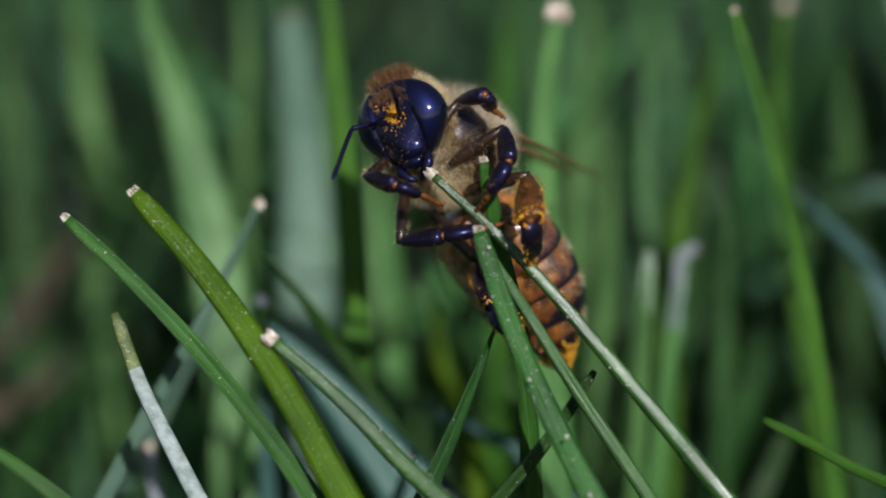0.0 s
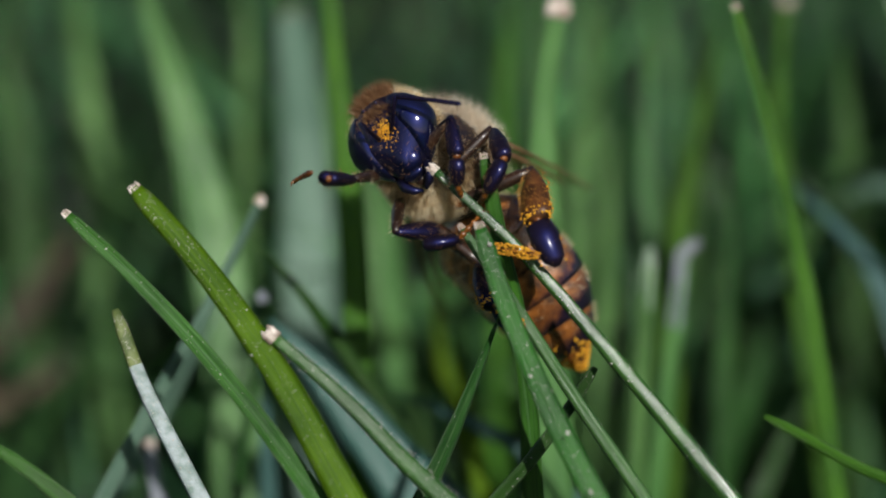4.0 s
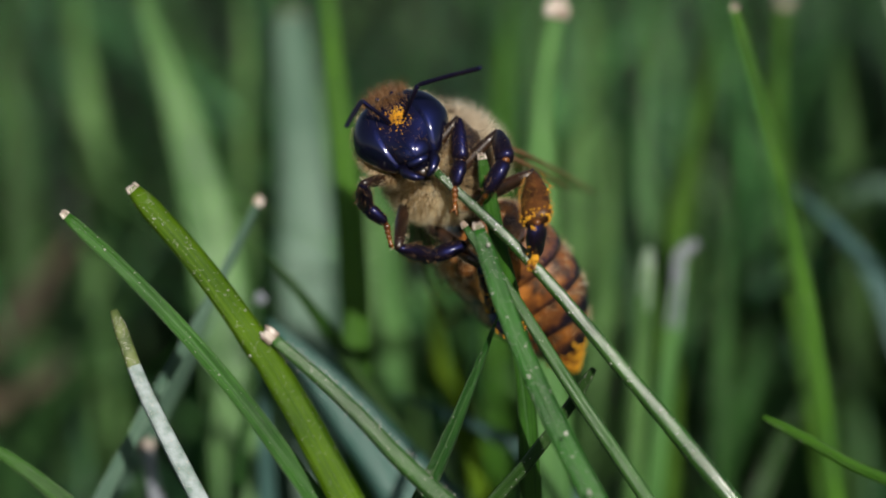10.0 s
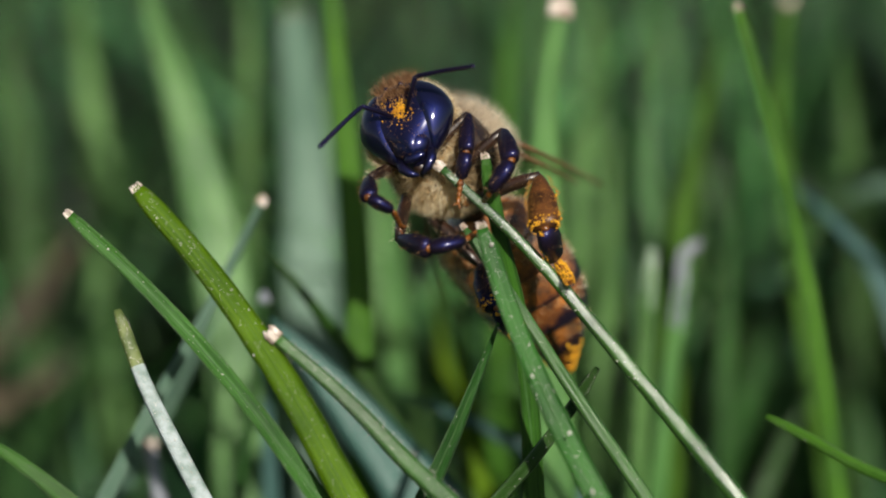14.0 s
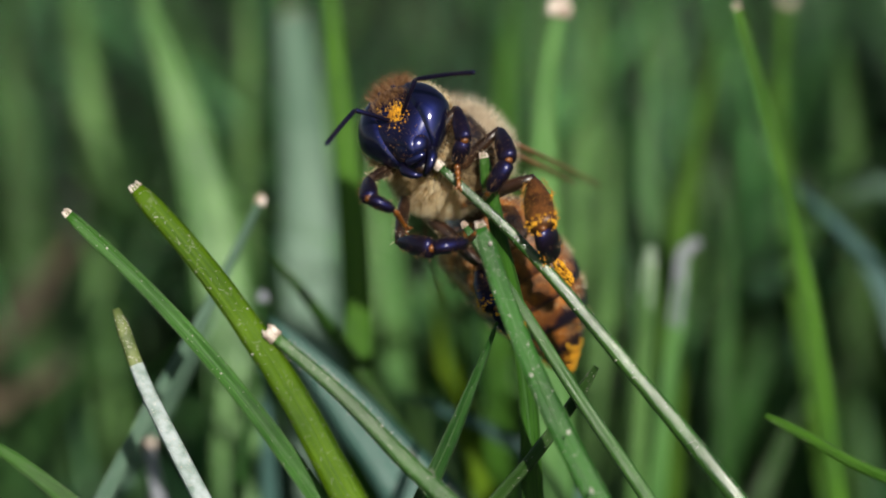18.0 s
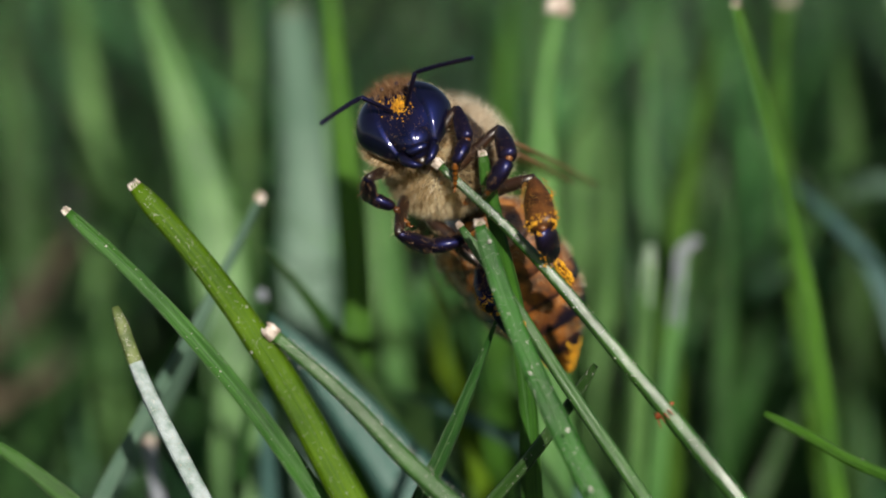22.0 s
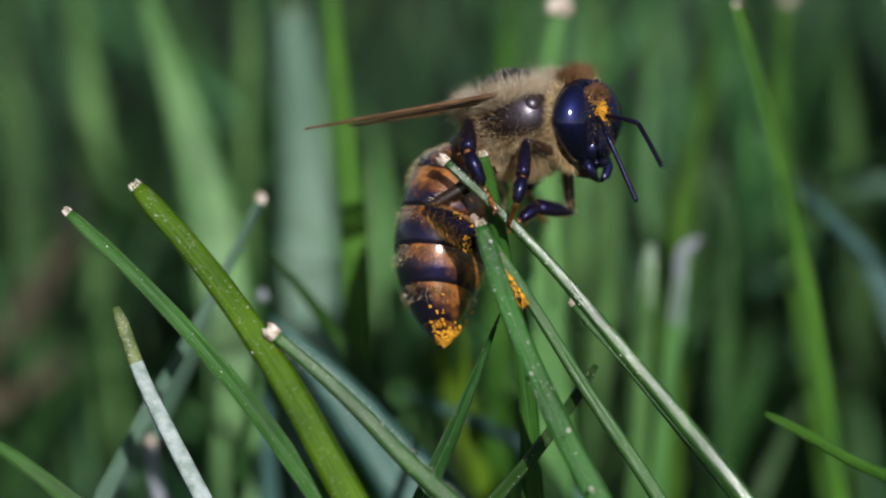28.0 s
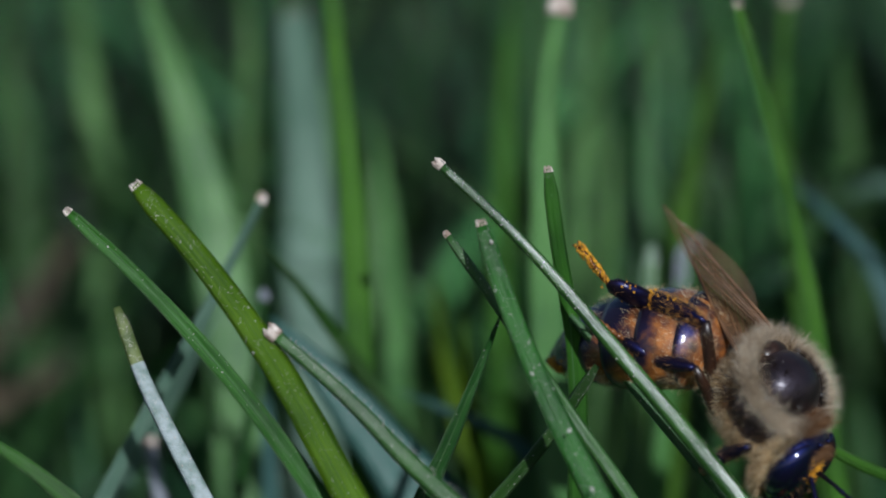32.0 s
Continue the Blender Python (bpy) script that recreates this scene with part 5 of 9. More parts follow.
    walk(BEE["scape_l"], [
        (0, mm(1.5, 0.26, 0.12, 0.0, -21.5, 28.5)),
        (1, mm(1.5, 0.26, 0.12, 0.0, -48.7, 23.7)),
        (2, mm(1.5, 0.26, 0.12, 0.0, -51.3, 56.1)),
        (3, mm(1.5, 0.26, 0.12, 0.0, -43.9, 70.2)),
        (5.5, mm(1.5, 0.26, 0.12, -0.0, -33.7, 55.1)),
        (6, mm(1.5, 0.26, 0.12, 0.0, -48.0, 67.6)),
        (7, mm(1.5, 0.26, 0.12, 0.0, -45.6, 71.6)),
        (8, mm(1.5, 0.26, 0.12, 0.0, -36.0, 51.6)),
        (9, mm(1.5, 0.26, 0.12, 0.0, -39.4, 64.0)),
        (10, mm(1.5, 0.26, 0.12, -0.0, -16.1, 38.2)),
        (11, mm(1.5, 0.26, 0.12, -0.0, -14.0, 27.2)),
        (12, mm(1.5, 0.26, 0.12, 0.0, -24.8, 29.9)),
        (13, mm(1.5, 0.26, 0.12, 0.0, -33.3, 52.7)),
        (14, mm(1.5, 0.26, 0.12, 0.0, -29.4, 42.8)),
        (17, mm(1.5, 0.26, 0.12, -0.0, -38.1, 53.4)),
        (18, mm(1.5, 0.26, 0.12, 0.0, -23.5, 54.1)),
        (19, mm(1.5, 0.26, 0.12, 0.0, -20.4, 47.5)),
        (20, mm(1.5, 0.26, 0.12, -0.0, -15.7, 35.4)),
        (21, mm(1.5, 0.26, 0.12, 0.0, -16.1, 36.1)),
        (22, mm(1.5, 0.26, 0.12, 0.0, -17.1, 31.4)),
        (23, mm(1.5, 0.26, 0.12, 0.0, -12.1, 34.1)),
        (23.5, mm(1.5, 0.26, 0.12, 0.0, -21.9, 30.5)),
        (24, mm(1.5, 0.26, 0.12, 0.0, -10.5, 75.5)),
        (24.5, mm(1.5, 0.26, 0.12, 0.0, 11.2, 92.8)),
        (25, mm(1.5, 0.26, 0.12, 0.0, -18.7, 41.6)),
        (25.5, mm(1.5, 0.26, 0.12, 0.0, -41.5, 76.7)),
        (27.5, mm(1.5, 0.26, 0.12, 0.0, 4.9, 10.2)),
        (28, mm(1.5, 0.26, 0.12, 0.0, 11.6, -3.5)),
        (28.5, mm(1.5, 0.26, 0.12, -0.0, 16.9, 19.2)),
        (29, mm(1.5, 0.26, 0.12, -0.0, 5.8, 10.3)),
        (29.5, mm(1.5, 0.26, 0.12, 0.0, 26.3, 16.7)),
        (30, mm(1.5, 0.26, 0.12, 0.0, 4.6, -23.6)),
        (30.5, mm(1.5, 0.26, 0.12, -0.0, 6.5, -41.1)),
        (31, mm(1.5, 0.26, 0.12, 0.0, -15.8, -18.8)),
        (32, mm(1.5, 0.26, 0.12, 0.0, -15.8, -18.8)),
    ])
    walk(BEE["flagellum_l"], [
        (0, mm(2.71, 0.92, 0.66, 9.1, -3.4, 22.9)),
        (1, mm(2.39, 0.65, 1.23, 9.9, -21.7, 20.3)),
        (2, mm(2.02, 1.03, 1.27, 20.7, -5.7, 68.1)),
        (3, mm(1.86, 1.26, 1.15, 23.5, 41.5, 67.5)),
        (5.5, mm(2.2, 1.27, 0.94, 21.7, 23.8, 73.0)),
        (6, mm(1.88, 1.18, 1.22, 21.5, 22.9, 72.2)),
        (7, mm(1.83, 1.24, 1.18, 20.6, 20.3, 68.4)),
        (8, mm(2.24, 1.2, 0.99, 19.5, 19.5, 62.5)),
        (9, mm(2, 1.29, 1.06, 21.1, 23.0, 69.9)),
        (10, mm(2.62, 1.14, 0.53, 18.6, 20.6, 58.3)),
        (11, mm(2.78, 0.92, 0.48, 18.0, 22.8, 55.1)),
        (12, mm(2.66, 0.93, 0.74, 17.2, 29.8, 50.4)),
        (13, mm(2.25, 1.24, 0.93, 18.2, 16.6, 57.1)),
        (14, mm(2.45, 1.14, 0.85, 19.9, 18.2, 65.1)),
        (17, mm(2.19, 1.2, 1.03, 21.2, 17.6, 73.0)),
        (18, mm(2.3, 1.36, 0.71, 20.6, 25.7, 66.1)),
        (19, mm(2.44, 1.28, 0.64, 20.6, 27.1, 65.3)),
        (20, mm(2.66, 1.09, 0.52, 20.0, 28.5, 61.7)),
        (21, mm(2.65, 1.1, 0.53, 17.9, 23.7, 54.6)),
        (22, mm(2.71, 1, 0.56, 18.0, 24.0, 54.8)),
        (23, mm(2.7, 1.07, 0.43, 18.0, 27.6, 53.9)),
        (23.5, mm(2.68, 0.96, 0.67, 13.5, 25.7, 38.6)),
        (24, mm(1.86, 1.67, 0.39, 5.0, 40.8, 12.7)),
        (24.5, mm(1.43, 1.71, -0.17, 11.2, 21.7, 31.6)),
        (25, mm(2.55, 1.19, 0.6, 11.0, 23.9, 30.8)),
        (25.5, mm(1.76, 1.34, 1.1, 20.4, 20.6, 67.3)),
        (27.5, mm(2.95, 0.52, -0.01, -0.3, 27.5, -0.7)),
        (28, mm(2.95, 0.17, -0.18, -12.0, 32.4, -33.0)),
        (28.5, mm(2.84, 0.73, -0.31, -4.0, 51.1, -9.4)),
        (29, mm(2.95, 0.52, -0.03, -12.5, 20.6, -35.6)),
        (29.5, mm(2.77, 0.64, -0.54, -2.0, 52.9, -4.7)),
        (30, mm(2.85, -0.33, 0, 4.3, 42.4, 10.8)),
        (30.5, mm(2.61, -0.71, -0.05, -14.3, 3.6, -40.5)),
        (31, mm(2.85, -0.2, 0.52, -5.9, -14.6, -13.0)),
        (32, mm(2.85, -0.2, 0.52, -5.9, -14.6, -13.0)),
    ])
    walk(BEE["scape_r"], [
        (0, mm(1.5, -0.26, 0.12, 0.0, -5.9, -34.9)),
        (1, mm(1.5, -0.26, 0.12, 0.0, -17.9, -7.8)),
        (2, mm(1.5, -0.26, 0.12, -0.0, 9.3, -8.1)),
        (3, mm(1.5, -0.26, 0.12, -0.0, -16.2, 8.2)),
        (5.5, mm(1.5, -0.26, 0.12, 0.0, -37.6, -9.2)),
        (6, mm(1.5, -0.26, 0.12, 0.0, -39.3, -16.0)),
        (7, mm(1.5, -0.26, 0.12, 0.0, -32.4, -23.4)),
        (8, mm(1.5, -0.26, 0.12, 0.0, -22.3, -24.8)),
        (9, mm(1.5, -0.26, 0.12, 0.0, -25.9, -24.6)),
        (10, mm(1.5, -0.26, 0.12, 0.0, -33.5, -30.4)),
        (11, mm(1.5, -0.26, 0.12, -0.0, -13.4, -47.9)),
        (12, mm(1.5, -0.26, 0.12, 0.0, -12.8, -50.0)),
        (13, mm(1.5, -0.26, 0.12, 0.0, -17.9, -35.6)),
        (14, mm(1.5, -0.26, 0.12, -0.0, -12.4, -29.0)),
        (17, mm(1.5, -0.26, 0.12, 0.0, -14.3, -24.3)),
        (18, mm(1.5, -0.26, 0.12, 0.0, -20.0, -32.1)),
        (19, mm(1.5, -0.26, 0.12, -0.0, -20.2, -29.0)),
        (20, mm(1.5, -0.26, 0.12, 0.0, -17.3, -36.1)),
        (21, mm(1.5, -0.26, 0.12, 0.0, -12.9, -40.7)),
        (22, mm(1.5, -0.26, 0.12, 0.0, -16.3, -37.1)),
        (23, mm(1.5, -0.26, 0.12, -0.0, -20.5, -31.0)),
        (23.5, mm(1.5, -0.26, 0.12, 0.0, -6.7, -35.8)),
        (24, mm(1.5, -0.26, 0.12, 0.0, 16.2, -36.7)),
        (24.5, mm(1.5, -0.26, 0.12, -0.0, -7.4, -36.1)),
        (25, mm(1.5, -0.26, 0.12, 0.0, -4.6, -19.8)),
        (25.5, mm(1.5, -0.26, 0.12, 0.0, 2.3, -11.0)),
        (27.5, mm(1.5, -0.26, 0.12, 0.0, 31.1, -23.8)),
        (28, mm(1.5, -0.26, 0.12, 0.0, 24.3, -41.9)),
        (28.5, mm(1.5, -0.26, 0.12, 0.0, 34.0, -39.6)),
        (29, mm(1.5, -0.26, 0.12, -0.0, 30.1, -38.7)),
        (29.5, mm(1.5, -0.26, 0.12, 0.0, 26.9, -42.6)),
        (30, mm(1.5, -0.26, 0.12, 0.0, 31.5, -34.0)),
        (30.5, mm(1.5, -0.26, 0.12, -0.0, 49.2, -30.9)),
        (31, mm(1.5, -0.26, 0.12, -0.0, 19.8, -28.1)),
        (32, mm(1.5, -0.26, 0.12, -0.0, 19.8, -28.1)),
    ])
    walk(BEE["flagellum_r"], [
        (0, mm(2.71, -1.1, 0.27, -3.9, 34.7, -10.3)),
        (1, mm(2.9, -0.45, 0.58, -3.5, 1.0, -9.0)),
        (2, mm(2.95, -0.47, -0.12, 15.3, 35.9, 42.2)),
        (3, mm(2.91, -0.06, 0.53, 13.7, 37.9, 37.0)),
        (5.5, mm(2.66, -0.45, 1.02, -5.1, -13.6, -11.2)),
        (6, mm(2.6, -0.58, 1.06, -6.6, 8.2, -17.5)),
        (7, mm(2.65, -0.76, 0.91, -5.5, 23.7, -14.9)),
        (8, mm(2.74, -0.84, 0.68, -8.6, 27.8, -23.5)),
        (9, mm(2.71, -0.81, 0.77, -13.3, 23.4, -38.2)),
        (10, mm(2.56, -0.88, 0.94, -9.9, 32.7, -26.8)),
        (11, mm(2.46, -1.33, 0.46, -22.2, 30.1, -71.4)),
        (12, mm(2.43, -1.36, 0.45, -22.4, 30.2, -72.3)),
        (13, mm(2.65, -1.08, 0.57, -15.7, 28.8, -45.5)),
        (14, mm(2.76, -0.96, 0.44, -15.4, 31.6, -43.7)),
        (17, mm(2.81, -0.85, 0.48, -10.8, 33.1, -29.3)),
        (18, mm(2.68, -1, 0.63, -9.6, 30.9, -26.2)),
        (19, mm(2.72, -0.93, 0.63, -10.6, 25.5, -29.5)),
        (20, mm(2.64, -1.09, 0.56, -16.0, 27.8, -46.5)),
        (21, mm(2.59, -1.2, 0.45, -17.2, 33.5, -49.3)),
        (22, mm(2.63, -1.12, 0.53, -15.6, 27.1, -45.4)),
        (23, mm(2.69, -0.97, 0.64, -10.2, 31.9, -27.8)),
        (23.5, mm(2.69, -1.12, 0.29, -3.9, 34.6, -10.1)),
        (24, mm(2.64, -1.11, -0.29, -4.4, 46.5, -10.8)),
        (24.5, mm(2.69, -1.12, 0.31, -6.1, 17.4, -16.6)),
        (25, mm(2.89, -0.76, 0.24, -10.0, 25.5, -27.7)),
        (25.5, mm(2.95, -0.54, 0.06, 1.8, 40.7, 4.7)),
        (27.5, mm(2.66, -0.77, -0.64, -10.6, 42.5, -27.2)),
        (28, mm(2.5, -1.16, -0.49, -0.2, 61.8, -0.5)),
        (28.5, mm(2.45, -1.04, -0.71, -18.8, 46.4, -48.6)),
        (29, mm(2.5, -1.06, -0.62, -11.2, 51.4, -26.7)),
        (29.5, mm(2.47, -1.15, -0.55, 5.9, 60.8, 12.5)),
        (30, mm(2.55, -0.97, -0.65, 1.2, 59.5, 2.5)),
        (30.5, mm(2.33, -0.76, -1, -13.2, 55.0, -30.2)),
        (31, mm(2.73, -0.92, -0.38, -8.3, 8.3, -22.4)),
        (32, mm(2.73, -0.92, -0.38, -8.3, 8.3, -22.4)),
    ])
    walk(BEE["fore_l_femur"], [
        (0, mm(1.3, 0.7, -1.6, -163.0, -45.6, 69.0)),
        (1, mm(1.3, 0.7, -1.6, -134.8, -46.2, 52.0)),
        (2, mm(1.3, 0.7, -1.6, -24.5, -9.6, 73.5)),
        (3, mm(1.3, 0.7, -1.6, -173.5, -18.0, 71.3)),
        (5.5, mm(1.3, 0.7, -1.6, 173.5, -26.8, 76.3)),
        (6, mm(1.3, 0.7, -1.6, 172.4, -26.7, 76.8)),
        (7, mm(1.3, 0.7, -1.6, -166.1, -31.5, 74.0)),
        (8, mm(1.3, 0.7, -1.6, -168.1, -44.5, 71.8)),
        (9, mm(1.3, 0.7, -1.6, -171.5, -38.5, 74.3)),
        (10, mm(1.3, 0.7, -1.6, 176.6, -40.6, 78.8)),
        (11, mm(1.3, 0.7, -1.6, 168.6, -40.4, 82.1)),
        (12, mm(1.3, 0.7, -1.6, 162.5, -39.2, 84.3)),
        (13, mm(1.3, 0.7, -1.6, 174.6, -44.3, 80.0)),
        (14, mm(1.3, 0.7, -1.6, 175.9, -44.2, 79.4)),
        (17, mm(1.3, 0.7, -1.6, -137.3, -35.5, 61.7)),
        (18, mm(1.3, 0.7, -1.6, -147.3, -40.7, 63.2)),
        (19, mm(1.3, 0.7, -1.6, -160.5, -44.4, 68.1)),
        (20, mm(1.3, 0.7, -1.6, -160.0, -43.0, 68.4)),
        (21, mm(1.3, 0.7, -1.6, -162.9, -43.5, 69.6)),
        (22, mm(1.3, 0.7, -1.6, -162.1, -42.9, 69.4)),
        (23, mm(1.3, 0.7, -1.6, -178.0, -40.6, 76.6)),
        (23.5, mm(1.3, 0.7, -1.6, -173.2, -39.5, 74.8)),
        (24, mm(1.3, 0.7, -1.6, 169.5, -41.9, 82.0)),
        (24.5, mm(1.3, 0.7, -1.6, 155.2, -15.2, 80.2)),
        (25, mm(1.3, 0.7, -1.6, -167.3, -43.7, 71.6)),
        (25.5, mm(1.3, 0.7, -1.6, -156.9, -31.9, 71.4)),
        (27.5, mm(1.3, 0.7, -1.6, 20.9, 56.7, 98.9)),
        (28, mm(1.3, 0.7, -1.6, 46.8, 71.4, 127.2)),
        (28.5, mm(1.3, 0.7, -1.6, 53.5, 66.0, 135.0)),
        (29, mm(1.3, 0.7, -1.6, 52.1, 56.6, 133.5)),
        (29.5, mm(1.3, 0.7, -1.6, 52.1, 56.6, 133.5)),
        (30, mm(1.3, 0.7, -1.6, -51.8, 7.4, 44.3)),
        (30.5, mm(1.3, 0.7, -1.6, 47.2, 11.6, 109.3)),
        (32, mm(1.3, 0.7, -1.6, 47.2, 11.6, 109.3)),
    ])
    walk(BEE["fore_l_tibia"], [
        (0, mm(1.84, 2.12, -0.05, 15.2, 17.0, 86.8)),
        (1, mm(2.22, 1.88, -0.04, -65.9, 6.2, 19.2)),
        (2, mm(1.91, 2.75, -1.24, 80.9, 16.6, -149.7)),
        (3, mm(1.96, 2.65, -0.93, 77.8, 55.2, 165.4)),
        (5.5, mm(1.76, 2.58, -0.62, 89.0, 56.0, 178.9)),
        (6, mm(1.74, 2.58, -0.62, 86.2, 61.3, 173.4)),
        (7, mm(1.81, 2.48, -0.47, 87.6, 46.5, -177.9)),
        (8, mm(1.78, 2.17, -0.08, 87.7, 47.9, -178.6)),
        (9, mm(1.76, 2.33, -0.25, 80.6, 55.0, 168.9)),
        (10, mm(1.62, 2.31, -0.19, 99.5, 53.5, -167.2)),
        (11, mm(1.53, 2.33, -0.19, 85.9, 68.1, 170.6)),
        (12, mm(1.47, 2.37, -0.23, 85.9, 70.4, 169.8)),
        (13, mm(1.57, 2.23, -0.09, 88.7, 65.6, 174.5)),
        (14, mm(1.59, 2.23, -0.09, 84.0, 64.4, 169.7)),
        (17, mm(2.14, 2.25, -0.34, 63.3, 56.5, 147.0)),
        (18, mm(2.04, 2.17, -0.19, 56.4, 57.0, 138.6)),
        (19, mm(1.88, 2.14, -0.08, 57.3, 60.0, 139.6)),
        (20, mm(1.88, 2.17, -0.12, 54.8, 63.1, 136.6)),
        (21, mm(1.85, 2.17, -0.11, 57.9, 62.4, 140.1)),
        (22, mm(1.86, 2.19, -0.12, 61.6, 57.9, 144.9)),
        (23, mm(1.68, 2.3, -0.19, 73.3, 64.6, 157.5)),
        (23.5, mm(1.74, 2.31, -0.22, -47.8, -10.5, 68.6)),
        (24, mm(1.53, 2.3, -0.15, -35.5, 12.7, 55.6)),
        (24.5, mm(1.66, 2.76, -1.03, 57.1, -29.4, -160.1)),
        (25, mm(1.79, 2.19, -0.1, -2.5, 59.5, 74.9)),
        (25.5, mm(1.89, 2.44, -0.46, -40.8, 9.9, 53.2)),
        (27.5, mm(1.12, 1.88, -3.41, 38.9, -11.7, -126.5)),
        (28, mm(0.88, 1.25, -3.65, 38.4, -19.0, -130.7)),
        (28.5, mm(0.68, 1.32, -3.58, 39.7, -17.6, -131.1)),
        (29, mm(0.48, 1.57, -3.41, 36.1, -27.8, -132.8)),
        (29.5, mm(0.48, 1.57, -3.41, 36.1, -27.8, -132.8)),
        (30, mm(2.84, 2.2, -1.88, -101.8, 43.0, -49.1)),
        (30.5, mm(0.6, 2.7, -2.03, -111.7, 25.0, -86.4)),
        (32, mm(0.6, 2.7, -2.03, -111.7, 25.0, -86.4)),
    ])
    walk(BEE["fore_l_basi"], [
        (0, mm(1.93, 3.62, -0.51, 56.4, -19.8, -153.9)),
        (1, mm(3.7, 2.4, -0.21, -71.5, 63.7, -0.7)),
        (2, mm(0.6, 1.99, -1.69, 119.9, 64.1, -152.3)),
        (3, mm(1.09, 2.88, -2.22, 84.3, 19.7, -148.5)),
        (5.5, mm(0.88, 2.6, -1.93, 104.3, 42.5, -152.5)),
        (6, mm(0.99, 2.67, -2.01, 103.5, 42.7, -153.6)),
        (7, mm(0.72, 2.44, -1.61, 106.1, 43.6, -151.5)),
        (8, mm(0.73, 2.14, -1.25, 104.2, 61.5, -166.7)),
        (9, mm(0.87, 2.51, -1.54, 109.3, 43.8, -148.1)),
        (10, mm(0.7, 2.11, -1.46, 126.4, 60.4, -144.1)),
        (11, mm(0.95, 2.43, -1.66, 130.1, 59.4, -140.2)),
        (12, mm(0.95, 2.46, -1.72, 117.9, 42.6, -138.3)),
        (13, mm(0.92, 2.29, -1.52, 105.9, 61.2, -164.8)),
        (14, mm(0.92, 2.35, -1.51, 108.8, 43.7, -148.5)),
        (17, mm(1.41, 2.73, -1.66, 74.1, 10.5, -141.5)),
        (18, mm(1.4, 2.73, -1.51, 82.2, 16.3, -131.5)),
        (19, mm(1.28, 2.65, -1.45, 128.6, 73.3, -148.4)),
        (20, mm(1.37, 2.66, -1.53, 145.6, 71.7, -132.2)),
        (21, mm(1.29, 2.64, -1.51, 141.2, 71.8, -136.2)),
        (22, mm(1.17, 2.67, -1.46, 153.3, 68.4, -124.5)),
        (23, mm(1.05, 2.56, -1.61, -40.3, 76.8, 35.1)),
        (23.5, mm(2.3, 3.76, 0.07, -14.3, 20.2, 68.0)),
        (24, mm(2.39, 3.57, -0.5, 36.9, -75.5, -141.4)),
        (24.5, mm(0.37, 2.29, -0.26, 64.4, 56.8, 148.4)),
        (25, mm(2, 2.96, -1.46, 117.8, 43.6, -139.3)),
        (25.5, mm(2.82, 3.69, -0.73, 19.5, -71.1, -123.0)),
        (27.5, mm(0.2, 0.63, -3.09, 25.3, 6.2, -108.4)),
        (28, mm(-0.09, 0.12, -3.14, 89.7, 20.4, -132.6)),
        (28.5, mm(-0.31, 0.19, -3.1, 22.0, -16.9, -116.4)),
        (29, mm(-0.47, 0.54, -2.67, 61.6, -40.6, -169.7)),
        (29.5, mm(-0.47, 0.54, -2.67, 61.6, -40.6, -169.7)),
        (30, mm(3.59, 1.33, -2.95, -163.2, 41.4, -95.4)),
        (30.5, mm(0.69, 1.28, -2.7, -134.7, 41.4, -80.6)),
        (32, mm(0.69, 1.28, -2.7, -134.7, 41.4, -80.6)),
    ])
